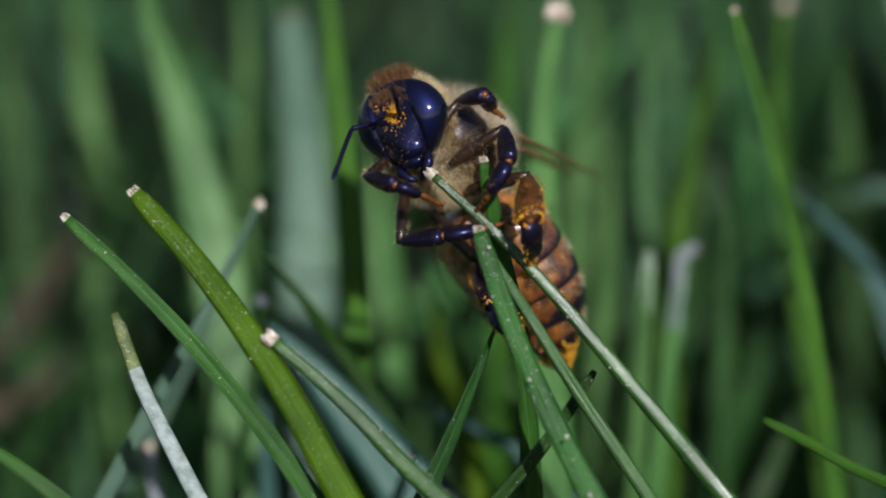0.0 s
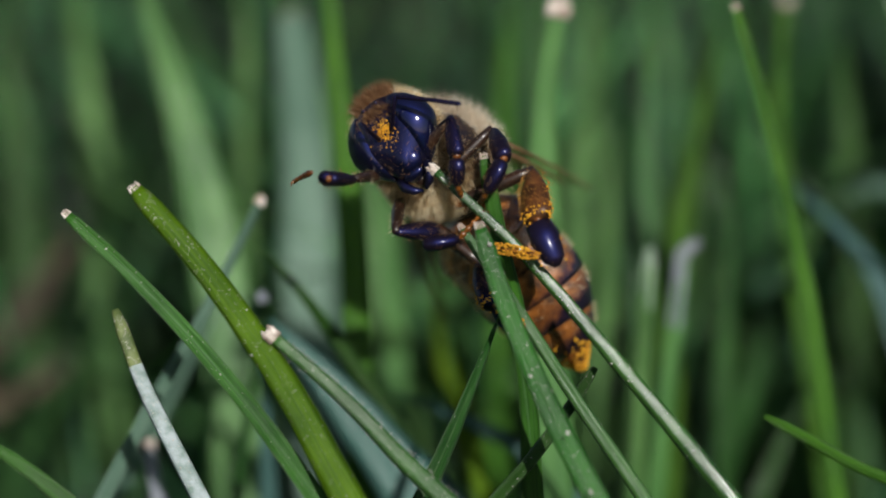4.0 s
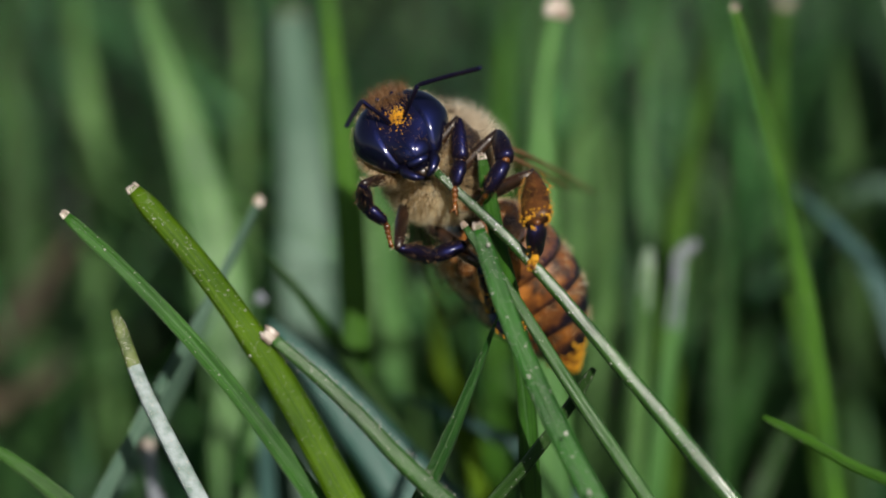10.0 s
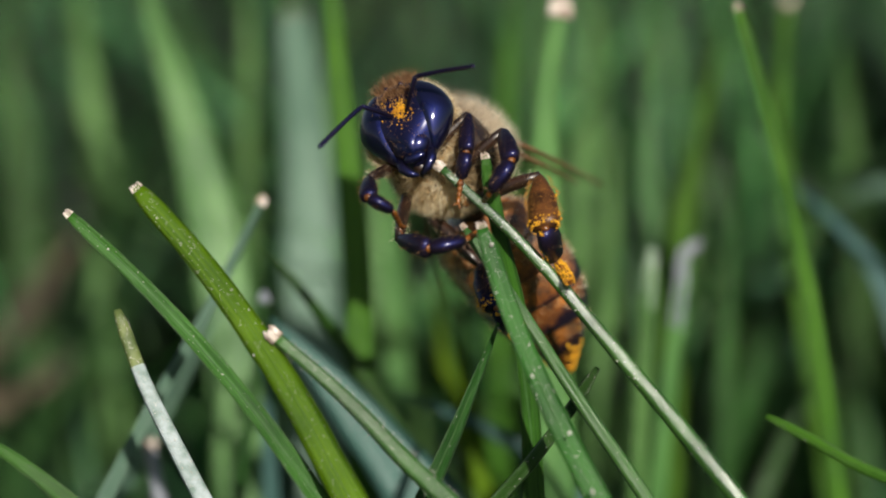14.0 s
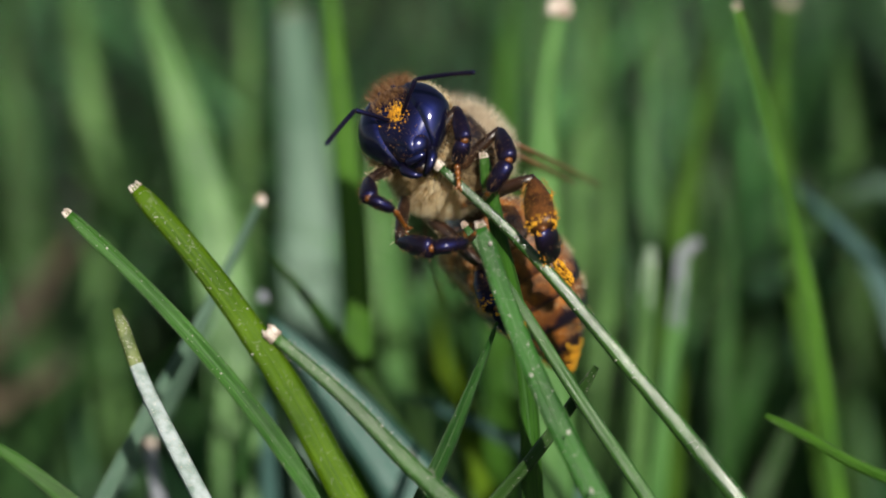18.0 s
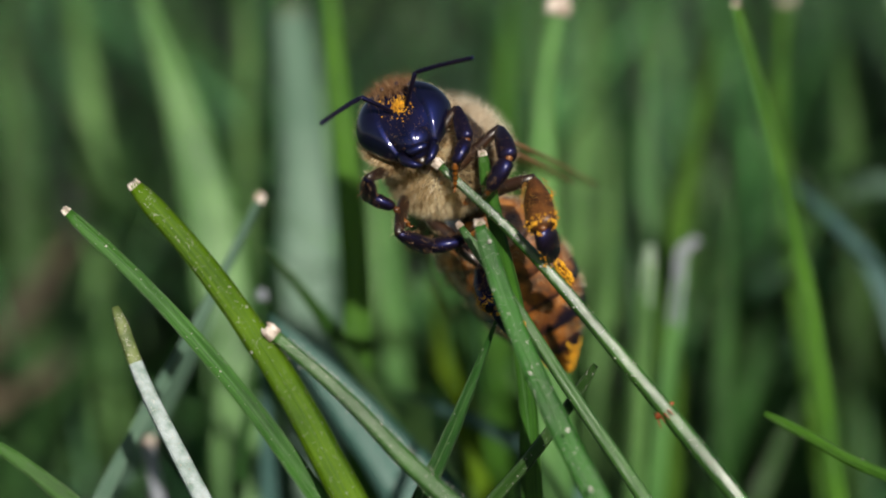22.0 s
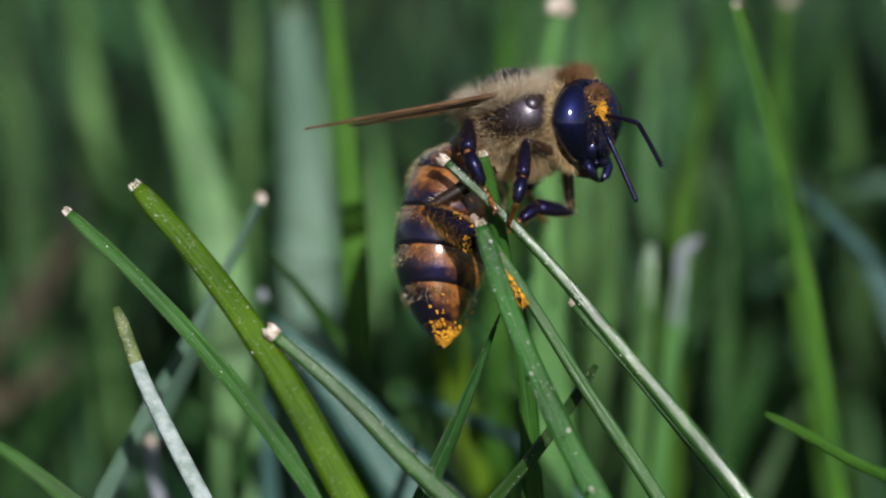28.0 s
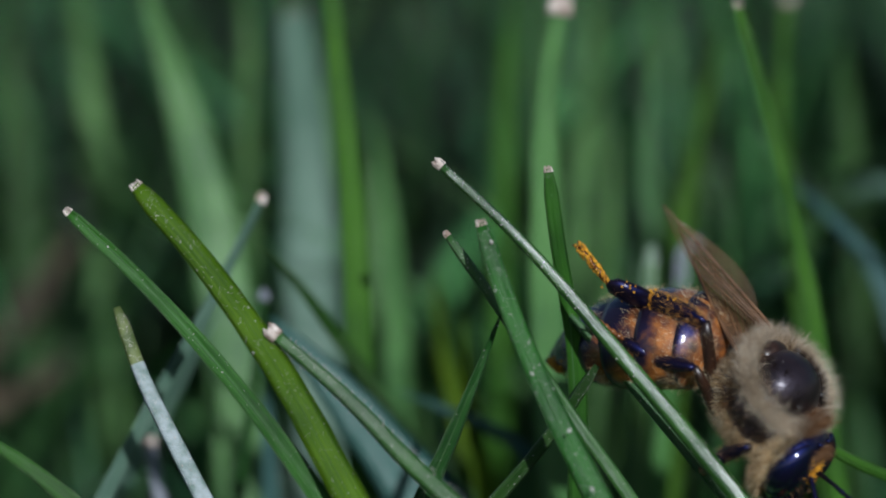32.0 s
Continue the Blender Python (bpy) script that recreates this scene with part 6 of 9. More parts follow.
    walk(BEE["fore_l_tarsus"], [
        (0, mm(1.09, 3.21, -0.18, 11.7, 40.0, 88.0)),
        (1, mm(4.14, 2.39, -1.09, 11.9, -10.4, -108.6)),
        (2, mm(0.22, 1.79, -2.57, 92.4, 57.6, -177.7)),
        (3, mm(0.3, 2.4, -2.56, 60.7, -3.7, -144.2)),
        (5.5, mm(0.24, 2.26, -2.6, 67.2, -5.3, -163.7)),
        (6, mm(0.34, 2.35, -2.68, 64.4, -4.5, -153.9)),
        (7, mm(0.1, 2.09, -2.29, 35.3, 66.6, 114.9)),
        (8, mm(0.27, 2.03, -2.12, 49.9, 60.2, 131.0)),
        (9, mm(0.27, 2.13, -2.23, 52.3, 62.9, 133.7)),
        (10, mm(0.31, 1.82, -2.31, 75.5, 72.8, 157.9)),
        (11, mm(0.56, 2.11, -2.5, 63.9, 4.0, -135.4)),
        (12, mm(0.41, 1.98, -2.38, 69.7, 7.9, -136.7)),
        (13, mm(0.47, 2.17, -2.39, 61.9, 0.5, -139.2)),
        (14, mm(0.31, 1.98, -2.19, 77.7, 70.6, 160.9)),
        (17, mm(0.65, 2.12, -1.84, 47.0, 54.7, 127.4)),
        (18, mm(0.77, 2.03, -1.78, 60.1, 63.8, 142.6)),
        (19, mm(1.04, 2.5, -2.39, 64.9, 1.4, -143.5)),
        (20, mm(1.16, 2.43, -2.46, 63.9, 1.2, -141.7)),
        (21, mm(1.07, 2.43, -2.44, 64.2, 1.3, -142.2)),
        (22, mm(0.97, 2.37, -2.38, 63.8, 1.0, -141.8)),
        (23, mm(1.24, 2.69, -2.57, 22.5, -22.0, -118.5)),
        (23.5, mm(2.65, 4.61, -0.27, 65.7, -71.5, -172.7)),
        (24, mm(2.2, 3.41, 0.45, -21.0, 32.0, 60.0)),
        (24.5, mm(-0.09, 2.58, -1.08, 31.9, 61.8, 111.1)),
        (25, mm(1.46, 2.49, -2.14, 56.3, -0.9, -133.1)),
        (25.5, mm(2.64, 3.42, 0.21, 12.8, -66.8, -116.0)),
        (27.5, mm(-0.11, -0.29, -3.2, -40.6, 7.5, -93.0)),
        (28, mm(-0.72, -0.56, -3.48, -161.4, 17.6, -100.9)),
        (28.5, mm(-0.73, -0.65, -2.82, -34.9, 9.6, -96.3)),
        (29, mm(-1.21, 0.41, -2.03, 20.6, -17.3, -115.6)),
        (29.5, mm(-1.21, 0.41, -2.03, 20.6, -17.3, -115.6)),
        (30, mm(3.52, 0.6, -3.61, -123.3, 27.5, -88.5)),
        (30.5, mm(0.81, 0.55, -3.35, -85.6, 17.7, -80.3)),
        (32, mm(0.81, 0.55, -3.35, -85.6, 17.7, -80.3)),
    ])
    walk(BEE["fore_r_femur"], [
        (0, mm(1.3, -0.7, -1.6, 92.3, 70.7, 21.5)),
        (1, mm(1.3, -0.7, -1.6, 84.7, 53.2, 19.9)),
        (2, mm(1.3, -0.7, -1.6, -168.6, 76.2, 112.7)),
        (3, mm(1.3, -0.7, -1.6, 89.6, 58.3, 23.7)),
        (5.5, mm(1.3, -0.7, -1.6, 70.3, 53.4, 1.2)),
        (6, mm(1.3, -0.7, -1.6, 84.2, 63.1, 15.5)),
        (7, mm(1.3, -0.7, -1.6, 103.6, 66.2, 35.2)),
        (8, mm(1.3, -0.7, -1.6, 84.4, 62.2, 16.0)),
        (9, mm(1.3, -0.7, -1.6, 86.5, 61.0, 18.8)),
        (10, mm(1.3, -0.7, -1.6, 81.4, 54.9, 15.1)),
        (11, mm(1.3, -0.7, -1.6, 78.4, 54.8, 11.3)),
        (12, mm(1.3, -0.7, -1.6, 80.8, 56.3, 13.9)),
        (13, mm(1.3, -0.7, -1.6, 90.7, 63.7, 22.6)),
        (14, mm(1.3, -0.7, -1.6, 89.6, 61.9, 22.1)),
        (17, mm(1.3, -0.7, -1.6, 106.1, 65.5, 38.3)),
        (18, mm(1.3, -0.7, -1.6, 91.4, 61.4, 24.3)),
        (19, mm(1.3, -0.7, -1.6, 90.4, 59.9, 23.9)),
        (20, mm(1.3, -0.7, -1.6, 84.3, 55.8, 18.4)),
        (21, mm(1.3, -0.7, -1.6, 87.8, 58.9, 21.3)),
        (22, mm(1.3, -0.7, -1.6, 89.3, 59.3, 22.8)),
        (23, mm(1.3, -0.7, -1.6, 141.0, 68.1, 70.1)),
        (23.5, mm(1.3, -0.7, -1.6, -144.8, 60.8, 128.7)),
        (24, mm(1.3, -0.7, -1.6, -131.2, 59.0, 139.1)),
        (24.5, mm(1.3, -0.7, -1.6, 160.4, 66.7, 86.9)),
        (25, mm(1.3, -0.7, -1.6, 141.0, 75.1, 67.5)),
        (25.5, mm(1.3, -0.7, -1.6, 94.1, 64.4, 26.0)),
        (27.5, mm(1.3, -0.7, -1.6, -32.9, 10.2, -95.9)),
        (28, mm(1.3, -0.7, -1.6, -84.8, -17.9, -109.3)),
        (28.5, mm(1.3, -0.7, -1.6, -93.6, -27.2, -120.6)),
        (29, mm(1.3, -0.7, -1.6, 11.6, 25.4, -69.0)),
        (29.5, mm(1.3, -0.7, -1.6, -121.9, -23.8, -86.7)),
        (30, mm(1.3, -0.7, -1.6, -141.5, -50.4, -100.9)),
        (30.5, mm(1.3, -0.7, -1.6, -78.3, -14.1, -108.0)),
        (31, mm(1.3, -0.7, -1.6, -118.5, -39.2, -109.3)),
        (31.5, mm(1.3, -0.7, -1.6, -176.8, -43.7, -78.9)),
        (32, mm(1.3, -0.7, -1.6, -176.8, -43.7, -78.9)),
    ])
    walk(BEE["fore_r_tibia"], [
        (0, mm(1.97, -0.44, -3.65, 61.6, 20.5, 106.3)),
        (1, mm(2.52, -0.26, -3.33, -80.9, -15.7, -114.0)),
        (2, mm(1.1, -0.22, -3.7, 68.9, 16.5, 109.6)),
        (3, mm(2.34, -0.24, -3.44, 87.2, 56.1, 21.8)),
        (5.5, mm(2.59, -0.67, -3.34, 75.5, 27.6, 16.3)),
        (6, mm(2.25, -0.44, -3.53, 54.0, 21.5, 100.0)),
        (7, mm(2.01, -0.2, -3.58, 98.5, 72.8, 27.2)),
        (8, mm(2.27, -0.42, -3.52, 167.1, 67.6, 92.2)),
        (9, mm(2.29, -0.36, -3.5, -178.4, 65.8, 103.8)),
        (10, mm(2.5, -0.37, -3.37, -79.7, -17.4, -136.2)),
        (11, mm(2.53, -0.46, -3.37, 163.6, 67.7, 89.3)),
        (12, mm(2.47, -0.41, -3.4, -84.1, -24.0, -136.5)),
        (13, mm(2.19, -0.33, -3.54, 159.2, 60.1, 87.7)),
        (14, mm(2.24, -0.32, -3.51, 161.2, 62.3, 88.6)),
        (17, mm(2.01, -0.14, -3.57, 161.5, 64.0, 88.4)),
        (18, mm(2.24, -0.27, -3.5, 160.7, 60.4, 88.7)),
        (19, mm(2.29, -0.26, -3.48, 161.7, 62.5, 88.9)),
        (20, mm(2.46, -0.32, -3.39, -82.6, -20.9, -134.3)),
        (21, mm(2.34, -0.29, -3.46, -82.3, -20.6, -134.3)),
        (22, mm(2.32, -0.27, -3.46, -82.7, -21.0, -134.2)),
        (23, mm(1.57, 0.06, -3.61, -69.4, -35.7, -177.8)),
        (23.5, mm(0.64, 0.13, -3.49, -172.1, 39.8, 105.6)),
        (24, mm(0.46, 0.03, -3.46, -145.7, 33.9, 113.5)),
        (24.5, mm(1.35, 0.15, -3.59, 85.7, 58.1, 19.1)),
        (25, mm(1.51, -0.18, -3.69, -166.0, 60.2, 112.5)),
        (25.5, mm(2.14, -0.29, -3.55, 166.5, 59.5, 93.1)),
        (27.5, mm(1.08, -2.82, -1.98, 3.3, 58.5, -74.1)),
        (28, mm(0.62, -2.65, -0.93, -30.0, 52.6, -108.1)),
        (28.5, mm(0.32, -2.36, -0.61, -29.6, 53.9, -107.8)),
        (29, mm(2, -2.53, -2.53, -33.8, 39.2, -109.4)),
        (29.5, mm(1.41, -2.68, -0.73, -26.7, 48.1, -103.8)),
        (30, mm(1.04, -2.06, 0.07, -50.4, 34.8, -127.5)),
        (30.5, mm(0.65, -2.7, -1.07, 26.5, 35.6, -54.0)),
        (31, mm(0.75, -2.28, -0.23, -26.8, 10.9, -92.2)),
        (31.5, mm(1.6, -2.24, -0.1, -147.9, 73.5, 130.7)),
        (32, mm(1.6, -2.24, -0.1, -147.9, 73.5, 130.7)),
    ])
    walk(BEE["fore_r_basi"], [
        (0, mm(1.55, 0.98, -4.2, -56.8, -17.2, 152.6)),
        (1, mm(1.9, -1.64, -2.91, 177.7, 45.3, 101.4)),
        (2, mm(0.59, 1.2, -4.15, -68.7, -56.1, 178.8)),
        (3, mm(3.16, 0.08, -4.75, -64.9, 3.1, -127.7)),
        (5.5, mm(3.93, -0.28, -4.07, 122.5, -42.4, -45.9)),
        (6, mm(1.99, 1.01, -4.11, -63.2, -19.3, 166.3)),
        (7, mm(2.43, 0.02, -5.09, -72.2, 3.3, -172.9)),
        (8, mm(2.25, 0.18, -4.97, -71.4, 5.4, 154.9)),
        (9, mm(2.14, 0.27, -4.93, -71.9, 6.2, 154.1)),
        (10, mm(1.42, -1.42, -2.9, -75.4, 10.6, 157.9)),
        (11, mm(2.53, 0.14, -4.83, -71.8, 6.2, 154.0)),
        (12, mm(1.42, -1.4, -2.76, -84.9, 17.7, 131.0)),
        (13, mm(2.22, 0.45, -4.91, -63.3, -2.3, 147.3)),
        (14, mm(2.26, 0.41, -4.91, -63.5, -2.1, 147.4)),
        (17, mm(2.03, 0.55, -4.99, -50.2, -13.0, 139.2)),
        (18, mm(2.26, 0.5, -4.87, -60.1, -5.0, 145.1)),
        (19, mm(2.31, 0.47, -4.87, -60.7, -4.3, 145.1)),
        (20, mm(1.43, -1.37, -2.83, -61.0, -3.6, 144.6)),
        (21, mm(1.31, -1.35, -2.9, -59.8, -4.8, 144.2)),
        (22, mm(1.29, -1.32, -2.9, -60.3, -4.3, 144.4)),
        (23, mm(0.3, 0.01, -2.69, -46.1, 11.9, 109.3)),
        (23.5, mm(0.31, 1.29, -4.5, -79.5, -47.1, -164.7)),
        (24, mm(-0.06, 1.23, -4.34, -81.4, -43.7, -160.4)),
        (24.5, mm(2.13, 0.43, -4.93, -55.1, -6.2, -96.0)),
        (25, mm(1.21, 0.54, -5.06, -67.4, -36.1, 178.7)),
        (25.5, mm(2.1, 0.51, -4.91, -70.0, 4.0, 152.8)),
        (27.5, mm(1.31, -3.61, -3.33, -14.3, 65.7, -92.4)),
        (28, mm(0.32, -3.55, -2.18, -53.9, 58.1, -135.7)),
        (28.5, mm(0.04, -3.24, -1.88, -27.0, 45.9, -103.8)),
        (29, mm(1.6, -3.68, -3.52, -70.0, 6.3, 143.9)),
        (29.5, mm(1.16, -3.7, -1.9, -0.6, 49.9, -78.1)),
        (30, mm(0.25, -3.08, -0.83, -16.8, 44.3, -93.4)),
        (30.5, mm(1.4, -3.74, -1.99, 46.9, 77.5, -28.3)),
        (31, mm(0.69, -3.83, -0.53, -155.2, 62.0, 121.0)),
        (31.5, mm(1.31, -1.9, -1.61, 18.1, 3.0, -70.4)),
        (32, mm(1.31, -1.9, -1.61, 18.1, 3.0, -70.4)),
    ])
    walk(BEE["fore_r_tarsus"], [
        (0, mm(0.72, 1.41, -3.91, -68.4, -29.9, -179.6)),
        (1, mm(1.77, -0.96, -3.61, 125.2, 40.2, 75.1)),
        (2, mm(0.04, 1.21, -3.34, -88.3, -57.2, -157.4)),
        (3, mm(2.56, -0.69, -4.81, -80.9, -16.9, -126.1)),
        (5.5, mm(4.44, -0.8, -3.41, -64.6, -20.4, -70.5)),
        (6, mm(1.09, 1.23, -3.78, -75.1, -30.1, -165.7)),
        (7, mm(1.45, -0.1, -5.14, -68.7, 1.6, -137.8)),
        (8, mm(1.36, 0.6, -5.07, -72.6, -4.9, -146.2)),
        (9, mm(1.26, 0.7, -5.04, -77.2, -15.2, -143.2)),
        (10, mm(0.52, -1.05, -3.08, -130.7, 64.8, 142.5)),
        (11, mm(1.65, 0.57, -4.93, -72.4, -4.3, -148.4)),
        (12, mm(0.81, -0.69, -3.06, -163.4, 61.2, 114.6)),
        (13, mm(1.39, 0.99, -4.87, -75.4, -14.9, -153.7)),
        (14, mm(1.43, 0.94, -4.87, -76.3, -17.2, -152.8)),
        (17, mm(1.3, 1.18, -4.77, -71.5, -8.1, -172.0)),
        (18, mm(1.46, 1.07, -4.79, -73.2, -12.6, -163.3)),
        (19, mm(1.5, 1.03, -4.8, -74.0, -15.8, -161.7)),
        (20, mm(0.63, -0.8, -2.77, -136.6, 43.8, 125.0)),
        (21, mm(0.52, -0.77, -2.82, -142.4, 45.6, 122.5)),
        (22, mm(0.49, -0.75, -2.82, -141.9, 46.2, 123.2)),
        (23, mm(-0.02, 0.92, -2.89, 133.4, 29.7, 90.2)),
        (23.5, mm(-0.33, 1.11, -3.78, -87.7, -59.8, -159.2)),
        (24, mm(-0.74, 0.99, -3.66, 113.2, 32.0, 75.4)),
        (24.5, mm(2.03, -0.55, -4.82, -51.5, -0.1, -101.4)),
        (25, mm(0.42, 0.56, -4.48, -82.5, -40.9, -157.2)),
        (25.5, mm(1.23, 0.96, -4.98, -78.2, -19.1, -147.7)),
        (27.5, mm(1.29, -4.02, -4.23, -124.2, 34.8, 125.0)),
        (28, mm(-0.05, -3.92, -3.02, -114.7, 33.8, 130.9)),
        (28.5, mm(-0.13, -3.91, -2.59, -56.2, 8.2, 118.6)),
        (29, mm(0.8, -3.1, -3.63, -47.7, -23.3, 143.5)),
        (29.5, mm(1.29, -4.32, -2.65, 165.3, 57.1, 92.7)),
        (30, mm(0.21, -3.79, -1.52, 124.0, 33.6, 81.3)),
        (30.5, mm(1.59, -3.84, -2.95, -140.8, 70.5, 136.1)),
        (31, mm(0.45, -3.43, -1.4, -133.2, 51.0, 132.4)),
        (31.5, mm(1.64, -2.82, -1.67, -172.8, 51.8, 106.7)),
        (32, mm(1.64, -2.82, -1.67, -172.8, 51.8, 106.7)),
    ])
    walk(BEE["mid_l_femur"], [
        (0, mm(0.2, 0.95, -1.65, 139.3, -26.7, 85.1)),
        (1, mm(0.2, 0.95, -1.65, 154.6, -41.5, 88.6)),
        (2, mm(0.2, 0.95, -1.65, 124.7, -31.4, 95.7)),
        (3, mm(0.2, 0.95, -1.65, 143.2, -40.1, 93.6)),
        (5.5, mm(0.2, 0.95, -1.65, 167.1, -39.9, 82.6)),
        (6, mm(0.2, 0.95, -1.65, 158.0, -42.8, 87.4)),
        (7, mm(0.2, 0.95, -1.65, 161.6, -43.3, 85.9)),
        (8, mm(0.2, 0.95, -1.65, 168.2, -42.4, 82.7)),
        (9, mm(0.2, 0.95, -1.65, 159.3, -41.9, 86.6)),
        (10, mm(0.2, 0.95, -1.65, 156.2, -38.4, 86.6)),
        (11, mm(0.2, 0.95, -1.65, 161.6, -34.3, 83.0)),
        (12, mm(0.2, 0.95, -1.65, 150.6, -28.3, 83.5)),
        (13, mm(0.2, 0.95, -1.65, 161.0, -27.7, 81.0)),
        (14, mm(0.2, 0.95, -1.65, 166.8, -31.8, 80.8)),
        (17, mm(0.2, 0.95, -1.65, 169.6, -32.0, 80.1)),
        (18, mm(0.2, 0.95, -1.65, 175.1, -33.5, 78.9)),
        (19, mm(0.2, 0.95, -1.65, 167.1, -30.7, 80.5)),
        (20, mm(0.2, 0.95, -1.65, 170.8, -27.6, 79.1)),
        (21, mm(0.2, 0.95, -1.65, 166.2, -27.1, 79.8)),
        (22, mm(0.2, 0.95, -1.65, 162.2, -31.0, 81.8)),
        (23, mm(0.2, 0.95, -1.65, 164.6, -23.6, 79.6)),
        (23.5, mm(0.2, 0.95, -1.65, -142.8, -26.3, 71.0)),
        (24, mm(0.2, 0.95, -1.65, -147.5, -26.3, 72.0)),
        (24.5, mm(0.2, 0.95, -1.65, -170.3, -29.1, 75.5)),
        (25, mm(0.2, 0.95, -1.65, 147.2, -39.4, 91.1)),
        (25.5, mm(0.2, 0.95, -1.65, 155.7, -36.9, 86.1)),
        (32, mm(0.2, 0.95, -1.65, 155.7, -36.9, 86.1)),
    ])
    walk(BEE["mid_l_tibia"], [
        (0, mm(0.4, 3.36, -0.43, 49.3, 62.1, 130.3)),
        (1, mm(0.25, 2.98, 0.14, 35.7, 59.9, 115.1)),
        (2, mm(-0.03, 3.25, -0.24, 39.0, 66.6, 118.9)),
        (3, mm(0.07, 3.02, 0.1, 36.4, 63.1, 116.0)),
        (5.5, mm(0.47, 3.01, 0.09, 39.0, 57.8, 118.6)),
        (6, mm(0.29, 2.94, 0.19, 35.3, 60.7, 114.6)),
        (7, mm(0.34, 2.92, 0.21, 36.8, 58.1, 116.1)),
        (8, mm(0.46, 2.93, 0.18, 40.1, 59.4, 119.9)),
        (9, mm(0.32, 2.96, 0.16, 36.5, 61.2, 116.0)),
        (10, mm(0.33, 3.07, 0.03, 36.4, 65.7, 116.1)),
        (11, mm(0.47, 3.17, -0.12, 41.2, 62.8, 121.2)),
        (12, mm(0.47, 3.32, -0.36, 41.8, 62.7, 121.9)),
        (13, mm(0.58, 3.32, -0.39, 36.9, 57.6, 116.1)),
        (14, mm(0.57, 3.22, -0.22, 37.7, 59.1, 117.2)),
        (17, mm(0.59, 3.21, -0.21, 40.4, 55.8, 119.9)),
        (18, mm(0.64, 3.17, -0.16, 40.8, 58.0, 120.6)),
        (19, mm(0.58, 3.25, -0.27, 42.7, 59.9, 122.9)),
        (20, mm(0.65, 3.31, -0.4, 43.9, 62.2, 124.2)),
        (21, mm(0.63, 3.32, -0.42, 43.5, 61.0, 123.8)),
        (22, mm(0.53, 3.25, -0.26, 44.5, 61.6, 124.9)),
        (23, mm(0.65, 3.39, -0.57, 40.8, 64.3, 120.8)),
        (23.5, mm(0.99, 3.24, -0.45, 47.7, 63.3, 128.5)),
        (24, mm(0.95, 3.26, -0.45, 51.6, 58.4, 132.9)),
        (24.5, mm(0.79, 3.24, -0.33, 43.1, 56.1, 123.0)),
        (25, mm(0.16, 3.04, 0.07, 55.7, 66.5, 137.4)),
        (25.5, mm(0.35, 3.11, -0.02, 52.0, 61.9, 133.5)),
        (32, mm(0.35, 3.11, -0.02, 52.0, 61.9, 133.5)),
    ])
    walk(BEE["mid_l_basi"], [
        (0, mm(-0.13, 3.99, -2, 143.2, 46.8, -122.7)),
        (1, mm(-0.13, 3.78, -1.39, 162.3, 46.6, -111.6)),
        (2, mm(-0.37, 3.87, -1.87, 164.1, 46.8, -110.7)),
        (3, mm(-0.28, 3.74, -1.49, 156.4, 46.7, -114.8)),
        (5.5, mm(0.01, 3.84, -1.41, 135.9, 46.9, -127.7)),
        (6, mm(-0.07, 3.73, -1.36, 144.7, 47.5, -122.2)),
        (7, mm(-0.07, 3.76, -1.3, 146.2, 47.7, -121.3)),
        (8, mm(0.01, 3.72, -1.35, 146.9, 46.2, -120.1)),
        (9, mm(-0.05, 3.73, -1.4, 146.8, 46.7, -120.4)),
        (10, mm(0.01, 3.72, -1.58, 155.6, 43.2, -113.9)),
        (11, mm(0.05, 3.86, -1.7, 135.3, 30.8, -115.2)),
        (12, mm(0.04, 4.01, -1.94, 164.3, 42.5, -109.5)),
        (13, mm(0.16, 4.17, -1.89, 144.2, 47.1, -122.3)),
        (14, mm(0.15, 4.03, -1.74, 152.2, 46.9, -117.3)),
        (17, mm(0.1, 4.08, -1.68, 131.6, 35.3, -121.1)),
        (18, mm(0.16, 3.98, -1.66, 133.2, 34.2, -119.2)),
        (19, mm(0.1, 3.99, -1.8, 133.0, 32.4, -117.7)),
        (20, mm(0.19, 3.99, -1.96, 133.7, 30.8, -115.8)),
        (21, mm(0.15, 4.04, -1.97, 132.5, 31.4, -116.9)),
        (22, mm(0.05, 3.94, -1.81, 140.2, 34.9, -116.4)),
        (23, mm(0.25, 4.05, -2.16, 127.5, 29.4, -117.0)),
        (23.5, mm(0.5, 3.87, -2.03, 148.7, 42.3, -117.0)),
        (24, mm(0.32, 3.94, -1.96, 138.8, 46.0, -125.1)),
        (24.5, mm(0.25, 4.07, -1.81, 100.8, 28.5, -136.9)),
        (25, mm(-0.36, 3.52, -1.56, 149.2, 50.2, -120.6)),
        (25.5, mm(-0.23, 3.72, -1.59, 126.7, 34.4, -122.9)),
        (32, mm(-0.23, 3.72, -1.59, 126.7, 34.4, -122.9)),
    ])
